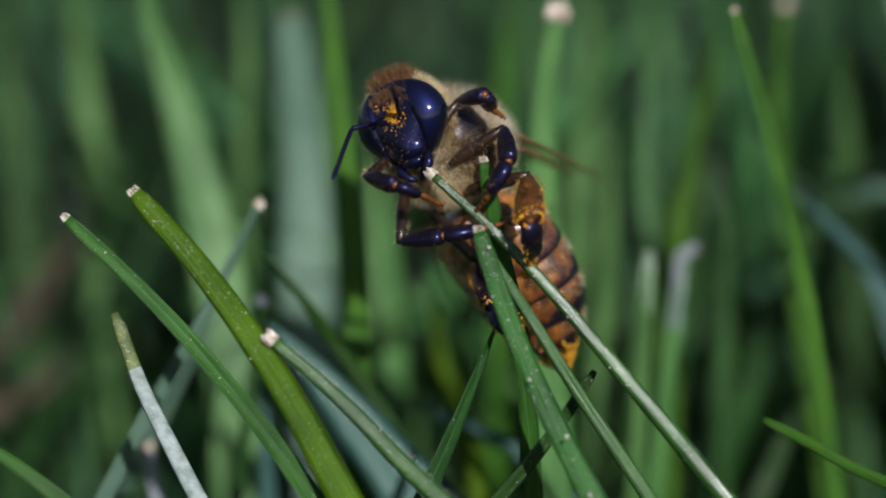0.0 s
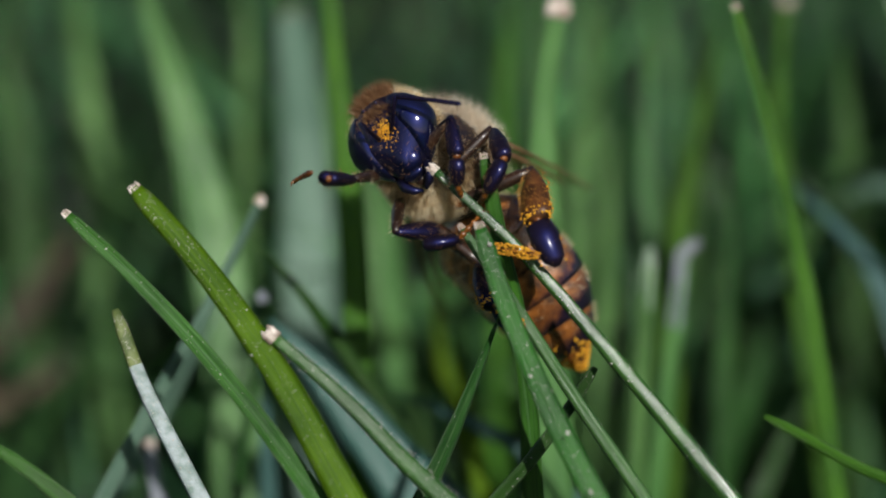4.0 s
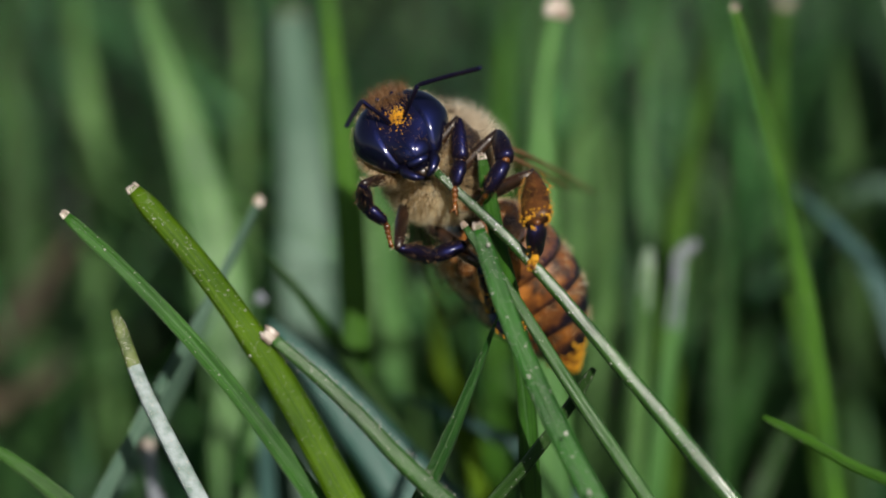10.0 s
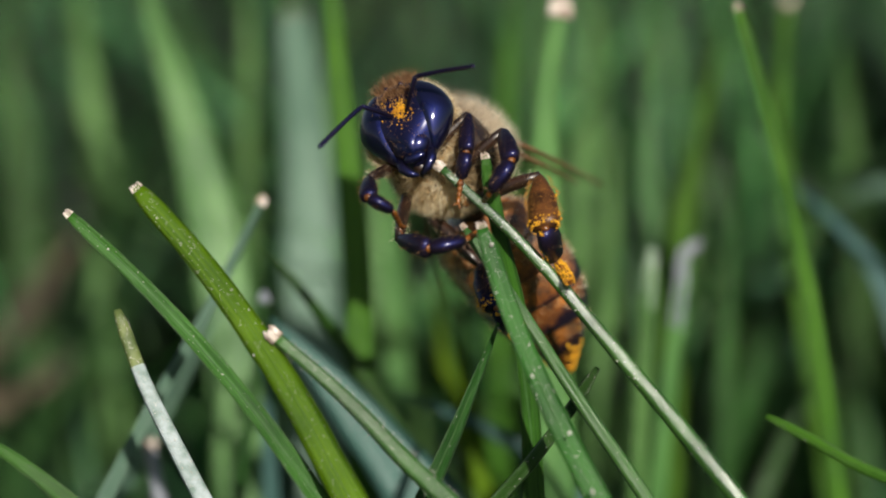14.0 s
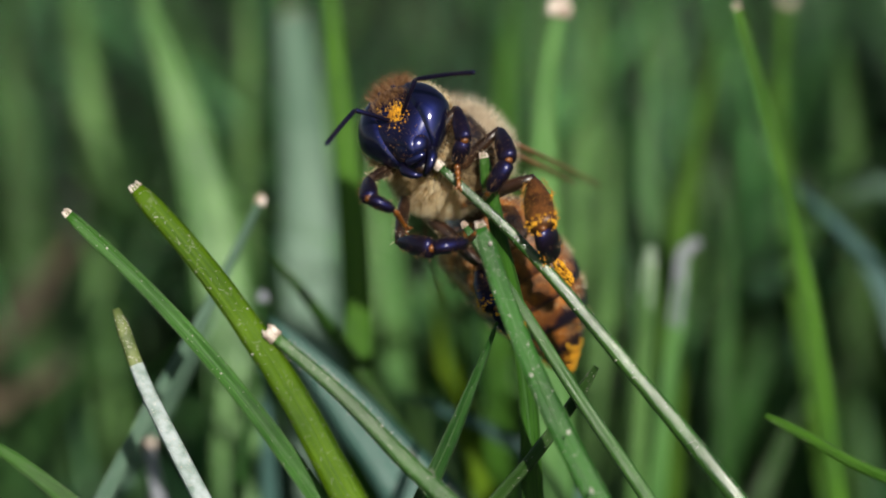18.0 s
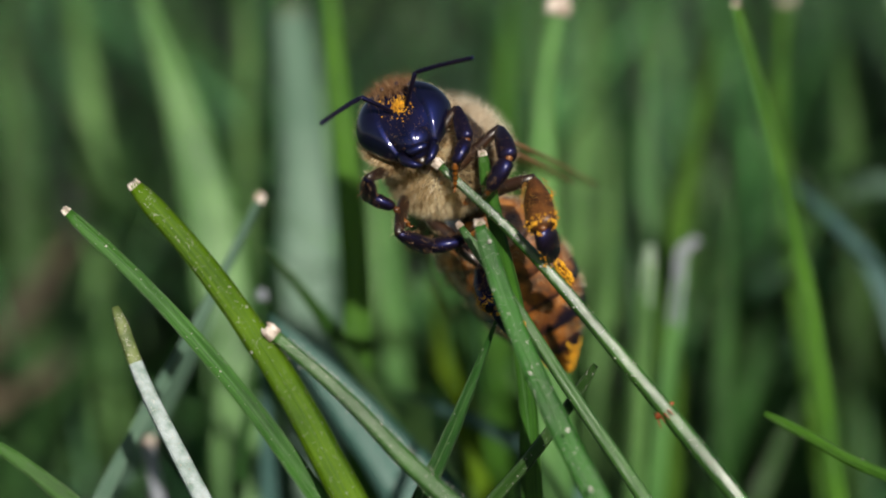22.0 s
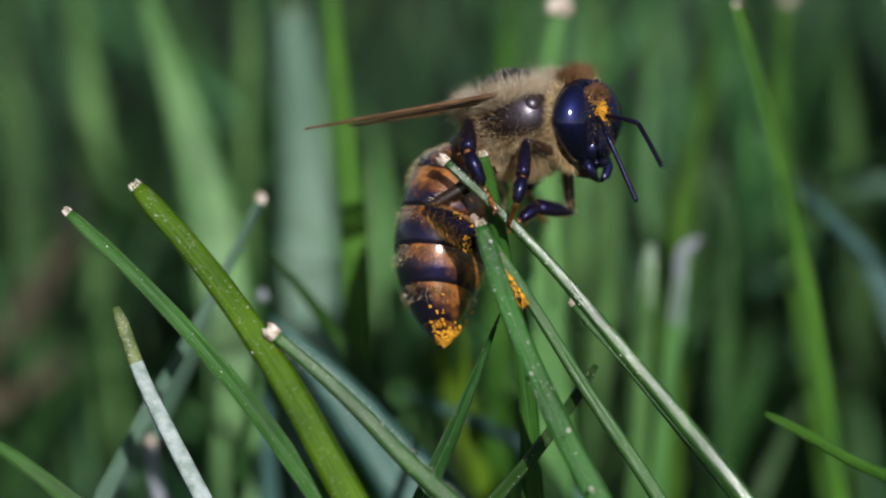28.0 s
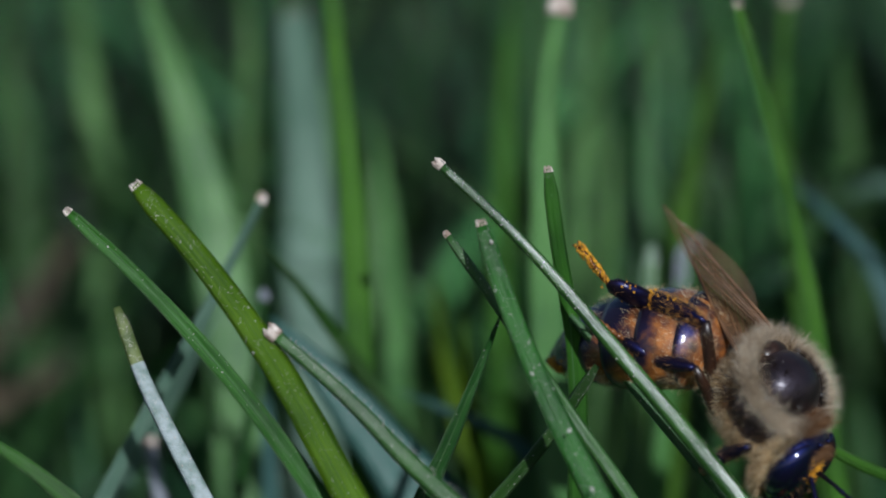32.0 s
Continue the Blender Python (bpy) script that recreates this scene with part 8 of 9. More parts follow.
    walk(BEE["hind_l_tarsus"], [
        (0, mm(-3.2, 3.78, -3.64, 5.0, -18.6, -125.1)),
        (1, mm(-3.37, 3.04, -2.88, -9.6, 55.0, 45.9)),
        (2, mm(-2.91, 4.07, -4.43, 2.9, -26.9, -118.0)),
        (3, mm(-2.81, 4.23, -4.29, 2.6, -26.9, -117.1)),
        (5.5, mm(-3.39, 3.5, -2.88, -7.7, 57.2, 51.7)),
        (6, mm(-3.52, 3.09, -2.54, -7.9, 55.5, 50.6)),
        (7, mm(-3.54, 3.06, -2.49, -6.4, 53.9, 54.4)),
        (8, mm(-2.45, 4.49, -4.21, 3.2, -29.9, -119.0)),
        (9, mm(-3.54, 3.02, -2.54, -10.2, 56.1, 44.8)),
        (10, mm(-3.16, 3.14, -3.19, -7.5, 58.2, 52.6)),
        (11, mm(-3.25, 3.16, -2.9, -5.0, 55.4, 58.5)),
        (12, mm(-4.06, 3.67, -3.02, 17.1, 60.4, 114.3)),
        (13, mm(-3.89, 3.89, -3.01, 13.1, -14.3, -156.9)),
        (14, mm(-3.77, 3.72, -2.62, 10.7, 50.1, 102.3)),
        (17, mm(-3.71, 4, -2.72, 13.3, -22.0, -157.4)),
        (18, mm(-3.55, 3.95, -2.9, 13.4, -21.8, -157.7)),
        (19, mm(-3.6, 3.86, -3.04, 13.4, -22.4, -157.7)),
        (20, mm(-3.47, 3.79, -3.29, 13.5, -22.4, -157.8)),
        (21, mm(-3.57, 3.83, -3.18, 13.5, -22.6, -157.8)),
        (22, mm(-3.64, 3.79, -3.21, 13.5, -22.8, -157.7)),
        (23, mm(-3.47, 3.81, -3.41, 13.8, -23.4, -159.1)),
        (23.5, mm(-2.82, 3.55, -3.37, 14.3, -14.7, -163.0)),
        (24, mm(-2.91, 3.49, -2.96, 10.7, 49.0, 102.4)),
        (24.5, mm(-3.28, 3.43, -2.83, 6.2, 47.2, 89.6)),
        (25, mm(-2.8, 3.74, -4.17, 13.7, -13.3, -160.1)),
        (25.5, mm(-2.7, 4.28, -4.03, 13.0, -19.9, -156.0)),
        (29, mm(-2.7, 4.28, -4.03, 13.0, -19.9, -156.0)),
        (29.5, mm(-2.4, 2.63, -4.91, -33.9, 69.9, 1.2)),
        (30, mm(-2.51, 2.28, -4.54, -17.9, 31.6, -58.9)),
        (30.5, mm(-3.26, 1.75, -5.64, -21.1, 33.6, -37.6)),
        (31, mm(-3.61, 2.19, -6.22, -15.0, -19.5, -50.7)),
        (32, mm(-3.61, 2.19, -6.22, -15.0, -19.5, -50.7)),
    ])
    walk(BEE["hind_r_femur"], [
        (0, mm(-1, -1, -1.5, -14.9, 12.0, 160.6)),
        (1, mm(-1, -1, -1.5, -10.1, 30.5, 132.2)),
        (2, mm(-1, -1, -1.5, -14.3, 31.7, 143.6)),
        (3, mm(-1, -1, -1.5, -11.5, 29.5, 136.5)),
        (5.5, mm(-1, -1, -1.5, -13.3, 11.2, 153.1)),
        (6, mm(-1, -1, -1.5, -12.2, 20.9, 143.6)),
        (7, mm(-1, -1, -1.5, -11.5, 21.9, 140.5)),
        (8, mm(-1, -1, -1.5, -9.2, 28.5, 130.7)),
        (9, mm(-1, -1, -1.5, -10.4, 27.0, 134.6)),
        (10, mm(-1, -1, -1.5, -10.6, 31.0, 133.3)),
        (11, mm(-1, -1, -1.5, -10.9, 32.7, 133.1)),
        (12, mm(-1, -1, -1.5, -12.2, 32.1, 137.0)),
        (13, mm(-1, -1, -1.5, -13.5, 19.4, 149.3)),
        (14, mm(-1, -1, -1.5, -12.0, 24.5, 141.0)),
        (17, mm(-1, -1, -1.5, -13.4, 13.7, 152.1)),
        (18, mm(-1, -1, -1.5, -11.7, 23.5, 140.4)),
        (19, mm(-1, -1, -1.5, -12.0, 24.9, 140.8)),
        (20, mm(-1, -1, -1.5, -11.5, 30.8, 135.8)),
        (21, mm(-1, -1, -1.5, -12.1, 27.2, 139.8)),
        (22, mm(-1, -1, -1.5, -12.5, 26.5, 141.5)),
        (23, mm(-1, -1, -1.5, -12.4, 29.7, 139.2)),
        (23.5, mm(-1, -1, -1.5, -9.9, 32.9, 130.4)),
        (24, mm(-1, -1, -1.5, -13.3, 15.3, 150.9)),
        (24.5, mm(-1, -1, -1.5, -14.4, 12.0, 158.1)),
        (25, mm(-1, -1, -1.5, -14.4, 30.7, 144.7)),
        (25.5, mm(-1, -1, -1.5, -14.8, 13.6, 159.2)),
        (27.5, mm(-0.47, -2.02, -1.55, -19.8, 32.6, -152.9)),
        (28, mm(-0.79, -2.13, -1.57, -18.1, 14.7, -169.1)),
        (28.5, mm(-0.78, -2.13, -1.58, -17.6, 5.5, -168.2)),
        (29, mm(-0.83, -2.14, -1.55, -17.8, -14.7, -169.4)),
        (29.5, mm(-1, -1, -1.5, -39.0, -69.5, -168.8)),
        (30, mm(-1, -1, -1.5, -36.0, -76.0, 170.7)),
        (30.5, mm(-1, -1, -1.5, -29.9, -63.7, -178.7)),
        (31, mm(-1, -1, -1.5, -18.1, -23.3, -174.2)),
        (31.5, mm(-1, -1, -1.5, -24.9, -44.7, -136.9)),
        (32, mm(-1, -1, -1.5, -22.8, -40.2, -158.5)),
    ])
    walk(BEE["hind_r_tibia"], [
        (0, mm(-3.64, -0.07, -2.09, -11.0, 51.9, 121.8)),
        (1, mm(-2.65, 0.82, -2.95, -6.5, 57.8, 113.9)),
        (2, mm(-2.96, 0.44, -3, -9.9, 57.9, 116.8)),
        (3, mm(-2.8, 0.71, -2.91, -10.1, 59.0, 116.4)),
        (5.5, mm(-3.5, 0.27, -2.05, -7.8, 53.8, 116.9)),
        (6, mm(-3.15, 0.58, -2.52, -6.9, 53.8, 115.9)),
        (7, mm(-3.05, 0.68, -2.56, -7.0, 55.1, 115.5)),
        (8, mm(-2.64, 0.9, -2.86, -9.1, 58.0, 116.1)),
        (9, mm(-2.79, 0.81, -2.8, -8.3, 57.5, 115.6)),
        (10, mm(-2.68, 0.78, -2.97, -17.9, -12.0, -152.8)),
        (11, mm(-2.64, 0.76, -3.04, -17.9, -12.4, -153.2)),
        (12, mm(-2.77, 0.65, -3.02, -12.9, 58.8, 119.0)),
        (13, mm(-3.32, 0.38, -2.45, -7.0, 53.7, 116.0)),
        (14, mm(-3.02, 0.64, -2.69, -7.0, 53.9, 115.9)),
        (17, mm(-3.45, 0.3, -2.17, -6.1, 51.6, 115.7)),
        (18, mm(-3.02, 0.67, -2.64, -6.8, 53.8, 115.7)),
        (19, mm(-3.01, 0.64, -2.7, -9.3, 55.8, 117.5)),
        (20, mm(-2.76, 0.71, -2.96, -11.5, 58.1, 118.2)),
        (21, mm(-2.94, 0.64, -2.81, -10.5, 56.9, 118.1)),
        (22, mm(-3, 0.59, -2.77, -11.8, 57.5, 119.0)),
        (23, mm(-2.88, 0.62, -2.92, -12.6, 58.4, 119.0)),
        (23.5, mm(-2.55, 0.82, -3.05, -18.0, -12.5, -157.0)),
        (24, mm(-3.41, 0.34, -2.25, -6.1, 55.7, 114.4)),
        (24.5, mm(-3.59, 0.04, -2.1, -5.7, 51.5, 115.3)),
        (25, mm(-3, 0.42, -2.96, -12.3, 58.7, 118.5)),
        (25.5, mm(-3.6, -0.02, -2.17, -7.3, 53.7, 116.3)),
        (27.5, mm(-2.6, -3.1, -3.08, 14.1, 35.5, -23.5)),
        (28, mm(-3.48, -2.65, -2.28, 12.4, 41.4, -32.3)),
        (28.5, mm(-3.54, -2.7, -1.85, 13.2, 49.1, -32.8)),
        (29, mm(-3.53, -2.64, -0.82, 6.6, 57.4, -54.7)),
        (29.5, mm(-1.98, -1.19, 1.18, -18.8, 23.8, -157.2)),
        (30, mm(-1.68, -0.89, 1.27, -17.6, 7.6, -171.8)),
        (30.5, mm(-2.26, -1.03, 1.06, -16.8, 2.0, -144.7)),
        (31, mm(-3.61, -1.26, -0.37, -17.6, -6.3, -161.9)),
        (31.5, mm(-2.48, -2.39, 0.51, -13.1, -8.4, -116.2)),
        (32, mm(-3.03, -1.8, 0.34, -25.8, 46.2, 178.0)),
    ])
    walk(BEE["hind_r_basi"], [
        (0, mm(-4.47, 1.27, -4.11, -0.2, 46.2, 108.7)),
        (1, mm(-3.21, 2.07, -5.12, -18.4, -17.2, -156.2)),
        (2, mm(-3.57, 1.66, -5.17, -18.4, -17.1, -153.6)),
        (3, mm(-3.39, 1.89, -5.1, -18.4, -16.9, -153.7)),
        (5.5, mm(-4.18, 1.62, -4.12, -18.7, -19.9, -157.3)),
        (6, mm(-3.81, 1.94, -4.59, -18.6, -19.4, -156.9)),
        (7, mm(-3.68, 2.01, -4.66, -18.5, -18.3, -156.2)),
        (8, mm(-3.24, 2.12, -5.03, -18.5, -18.3, -155.8)),
        (9, mm(-3.38, 2.05, -4.96, -18.5, -18.0, -155.8)),
        (10, mm(-4.9, -0.36, -2.44, -1.0, 53.5, 109.5)),
        (11, mm(-4.87, -0.37, -2.49, -0.9, 52.0, 109.5)),
        (12, mm(-3.41, 1.81, -5.21, -18.8, -20.8, -157.6)),
        (13, mm(-3.98, 1.74, -4.51, -18.7, -19.8, -157.7)),
        (14, mm(-3.68, 1.99, -4.75, -18.7, -20.0, -157.5)),
        (17, mm(-4.14, 1.73, -4.18, -18.6, -19.5, -157.0)),
        (18, mm(-3.68, 2.03, -4.7, -18.6, -19.6, -157.1)),
        (19, mm(-3.67, 1.92, -4.82, -18.7, -20.2, -157.0)),
        (20, mm(-3.4, 1.9, -5.14, -18.7, -20.2, -157.0)),
        (21, mm(-3.6, 1.88, -4.95, -18.7, -20.4, -157.0)),
        (22, mm(-3.67, 1.8, -4.93, -18.8, -20.6, -156.9)),
        (23, mm(-3.53, 1.79, -5.1, -18.8, -21.2, -158.2)),
        (23.5, mm(-4.86, -0.15, -2.5, 2.4, 54.3, 106.0)),
        (24, mm(-4, 1.66, -4.37, -18.6, -19.8, -160.5)),
        (24.5, mm(-4.27, 1.48, -4.1, 2.0, 44.8, 105.3)),
        (25, mm(-3.64, 1.59, -5.14, -18.6, -18.7, -154.8)),
        (25.5, mm(-4.27, 1.34, -4.23, 2.1, 47.0, 105.5)),
        (27.5, mm(-0.98, -3.42, -4.54, 6.6, 33.1, -50.2)),
        (28, mm(-1.98, -3.09, -3.95, 3.5, 34.2, -60.6)),
        (28.5, mm(-2.26, -3.02, -3.74, 3.0, 33.4, -61.8)),
        (29, mm(-2.73, -3.76, -2.96, 20.6, 38.1, 7.2)),
        (29.5, mm(-4.14, -2.1, 0.14, -31.9, 66.8, -143.7)),
        (30, mm(-4.19, -1.25, 0.93, -18.8, 24.5, -155.2)),
        (30.5, mm(-4.35, -2.51, 0.97, -18.5, 18.9, -162.2)),
        (31, mm(-6.03, -2.05, -0.09, -17.4, 8.3, -152.3)),
        (31.5, mm(-3.6, -4.66, 0.88, -16.8, 19.5, -141.0)),
        (32, mm(-4.8, -1.74, -1.5, -14.9, 8.1, -129.8)),
    ])
    walk(BEE["hind_r_tarsus"], [
        (0, mm(-4.87, 2.47, -5.42, -28.9, -51.7, -130.8)),
        (1, mm(-4.8, 1.37, -4.58, 17.1, 31.4, 62.5)),
        (2, mm(-5.13, 0.88, -4.64, 16.5, 31.4, 65.1)),
        (3, mm(-4.95, 1.12, -4.57, 16.7, 32.0, 64.7)),
        (5.5, mm(-5.77, 0.96, -3.5, 16.8, 31.2, 63.3)),
        (6, mm(-5.39, 1.27, -3.98, 16.7, 30.7, 63.4)),
        (7, mm(-5.26, 1.31, -4.09, 16.7, 30.7, 63.5)),
        (8, mm(-4.81, 1.41, -4.46, 17.2, 32.5, 63.3)),
        (9, mm(-4.96, 1.34, -4.4, 17.1, 31.9, 63.3)),
        (10, mm(-5.27, 0.66, -3.9, 18.2, 35.0, 62.5)),
        (11, mm(-5.25, 0.69, -3.93, 17.9, 34.4, 62.7)),
        (12, mm(-4.99, 1.16, -4.56, 18.2, 35.0, 62.4)),
        (13, mm(-5.57, 1.09, -3.89, 16.9, 31.0, 62.9)),
        (14, mm(-5.26, 1.34, -4.13, 16.9, 31.2, 62.9)),
        (17, mm(-5.73, 1.06, -3.57, 16.3, 29.4, 63.7)),
        (18, mm(-5.26, 1.36, -4.09, 16.8, 30.8, 63.2)),
        (19, mm(-5.25, 1.25, -4.19, 17.2, 32.6, 63.3)),
        (20, mm(-4.97, 1.23, -4.51, 17.8, 34.1, 62.9)),
        (21, mm(-5.17, 1.21, -4.32, 17.5, 33.4, 63.2)),
        (22, mm(-5.24, 1.13, -4.29, 17.7, 34.0, 63.3)),
        (23, mm(-5.11, 1.16, -4.44, 18.3, 35.1, 62.0)),
        (23.5, mm(-5.15, 0.87, -3.98, 19.4, 35.8, 58.2)),
        (24, mm(-5.62, 1.09, -3.75, 17.9, 32.3, 59.9)),
        (24.5, mm(-4.61, 2.73, -5.38, -27.6, -49.8, -132.1)),
        (25, mm(-5.2, 0.86, -4.56, 17.1, 33.2, 64.4)),
        (25.5, mm(-4.6, 2.54, -5.57, -27.2, -49.1, -133.2)),
        (27.5, mm(-0.33, -3.97, -5.52, 7.7, 16.5, 86.4)),
        (28, mm(-1.38, -3.71, -4.93, 41.6, 70.7, 13.9)),
        (28.5, mm(-1.68, -3.69, -4.71, 26.8, 48.0, 40.3)),
        (29, mm(-1.31, -3.6, -4.08, -3.5, 14.4, -83.3)),
        (29.5, mm(-4.72, -2.53, -1.53, -1.5, 37.1, -76.3)),
        (30, mm(-5.7, -1.94, 0.18, -17.1, 38.5, -130.7)),
        (30.5, mm(-5.99, -3.04, 0.38, -20.2, 31.6, -159.6)),
        (31, mm(-7.63, -2.89, -0.35, -17.1, 27.4, -138.3)),
        (31.5, mm(-4.94, -5.74, 0.28, -18.1, 19.4, 178.5)),
        (32, mm(-5.96, -3.12, -1.76, -17.6, 2.5, -163.5)),
    ])
    walk(BEE["wing_r"], [
        (0, mm(0.25, -1.45, 1, 14.9, 0.9, 29.7)),
        (1, mm(0.25, -1.45, 1, 14.9, -2.1, 30.9)),
        (2, mm(0.25, -1.45, 1, 14.7, -1.6, 33.9)),
        (3, mm(0.25, -1.45, 1, 14.7, -1.6, 34.1)),
        (5.5, mm(0.25, -1.45, 1, 15.0, -0.1, 29.0)),
        (6, mm(0.25, -1.45, 1, 14.9, -0.8, 29.2)),
        (7, mm(0.25, -1.45, 1, 14.9, -1.5, 30.3)),
        (8, mm(0.25, -1.45, 1, 14.9, -0.7, 31.5)),
        (9, mm(0.25, -1.45, 1, 14.9, -1.2, 31.3)),
        (10, mm(0.25, -1.45, 1, 14.9, 1.6, 31.1)),
        (11, mm(0.25, -1.45, 1, 14.9, 1.6, 30.3)),
        (12, mm(0.25, -1.45, 1, 15.0, 2.4, 29.7)),
        (13, mm(0.25, -1.45, 1, 15.0, -0.3, 28.4)),
        (14, mm(0.25, -1.45, 1, 15.0, -0.2, 28.5)),
        (17, mm(0.25, -1.45, 1, 15.0, -1.1, 28.5)),
        (18, mm(0.25, -1.45, 1, 15.0, -0.7, 28.9)),
        (19, mm(0.25, -1.45, 1, 14.9, 0.7, 29.6)),
        (20, mm(0.25, -1.45, 1, 14.9, 1.5, 30.3)),
        (21, mm(0.25, -1.45, 1, 14.9, 1.3, 29.9)),
        (22, mm(0.25, -1.45, 1, 14.9, 1.8, 30.3)),
        (23, mm(0.25, -1.45, 1, 15.0, 2.6, 29.0)),
        (23.5, mm(0.25, -1.45, 1, 15.0, 1.7, 26.4)),
        (24, mm(0.25, -1.45, 1, 15.0, -0.0, 25.9)),
        (24.5, mm(0.25, -1.45, 1, 15.0, -1.5, 27.5)),
        (25, mm(0.25, -1.45, 1, 14.8, 0.4, 32.8)),
        (25.5, mm(0.25, -1.45, 1, 14.9, -2.6, 29.9)),
        (27.5, mm(0.25, -1.45, 1, 0.8, -1.7, 77.6)),
        (28, mm(0.25, -1.45, 1, 4.6, 2.0, 43.7)),
        (28.5, mm(0.25, -1.45, 1, 8.3, 4.4, 52.8)),
        (29, mm(0.25, -1.45, 1, -2.3, 12.8, -11.8)),
        (29.5, mm(0.25, -1.45, 1, 7.2, 11.6, 47.3)),
        (30, mm(0.25, -1.45, 1, 2.4, 16.8, 34.5)),
        (30.5, mm(0.25, -1.45, 1, -1.8, 14.3, 38.4)),
        (31, mm(0.25, -1.45, 1, -22.0, 6.3, -5.7)),
        (31.5, mm(0.25, -1.45, 1, 7.4, -12.5, 8.9)),
        (32, mm(0.25, -1.45, 1, 4.6, -14.6, -21.0)),
    ])
    walk(BEE["hindwing_r"], [
        (0, mm(-0.35, -1.45, 0.9, 14.9, 0.9, 29.7)),
        (1, mm(-0.35, -1.45, 0.9, 14.9, -2.1, 30.9)),
        (2, mm(-0.35, -1.45, 0.9, 14.7, -1.6, 33.9)),
        (3, mm(-0.35, -1.45, 0.9, 14.7, -1.6, 34.1)),
        (5.5, mm(-0.35, -1.45, 0.9, 15.0, -0.1, 29.0)),
        (6, mm(-0.35, -1.45, 0.9, 14.9, -0.8, 29.2)),
        (7, mm(-0.35, -1.45, 0.9, 14.9, -1.5, 30.3)),
        (8, mm(-0.35, -1.45, 0.9, 14.9, -0.7, 31.5)),
        (9, mm(-0.35, -1.45, 0.9, 14.9, -1.2, 31.3)),
        (10, mm(-0.35, -1.45, 0.9, 14.9, 1.6, 31.1)),
        (11, mm(-0.35, -1.45, 0.9, 14.9, 1.6, 30.3)),
        (12, mm(-0.35, -1.45, 0.9, 15.0, 2.4, 29.7)),
        (13, mm(-0.35, -1.45, 0.9, 15.0, -0.3, 28.4)),
        (14, mm(-0.35, -1.45, 0.9, 15.0, -0.2, 28.5)),
        (17, mm(-0.35, -1.45, 0.9, 15.0, -1.1, 28.5)),
        (18, mm(-0.35, -1.45, 0.9, 15.0, -0.7, 28.9)),
        (19, mm(-0.35, -1.45, 0.9, 14.9, 0.7, 29.6)),
        (20, mm(-0.35, -1.45, 0.9, 14.9, 1.5, 30.3)),
        (21, mm(-0.35, -1.45, 0.9, 14.9, 1.3, 29.9)),
        (22, mm(-0.35, -1.45, 0.9, 14.9, 1.8, 30.3)),
        (23, mm(-0.35, -1.45, 0.9, 15.0, 2.6, 29.0)),
        (23.5, mm(-0.35, -1.45, 0.9, 15.0, 1.7, 26.4)),
        (24, mm(-0.35, -1.45, 0.9, 15.0, -0.0, 25.9)),
        (24.5, mm(-0.35, -1.45, 0.9, 15.0, -1.5, 27.5)),
        (25, mm(-0.35, -1.45, 0.9, 14.8, 0.4, 32.8)),
        (25.5, mm(-0.35, -1.45, 0.9, 14.9, -2.6, 29.9)),
        (27.5, mm(-0.35, -1.45, 0.9, 0.8, -1.7, 77.6)),
        (28, mm(-0.35, -1.45, 0.9, 4.6, 2.0, 43.7)),
        (28.5, mm(-0.35, -1.45, 0.9, 8.3, 4.4, 52.8)),
        (29, mm(-0.35, -1.45, 0.9, -2.3, 12.8, -11.8)),
        (29.5, mm(-0.35, -1.45, 0.9, 7.2, 11.6, 47.3)),
        (30, mm(-0.35, -1.45, 0.9, 2.4, 16.8, 34.5)),
        (30.5, mm(-0.35, -1.45, 0.9, -1.8, 14.3, 38.4)),
        (31, mm(-0.35, -1.45, 0.9, -22.0, 6.3, -5.7)),
        (31.5, mm(-0.35, -1.45, 0.9, 7.4, -12.5, 8.9)),
        (32, mm(-0.35, -1.45, 0.9, 4.6, -14.6, -21.0)),
    ])
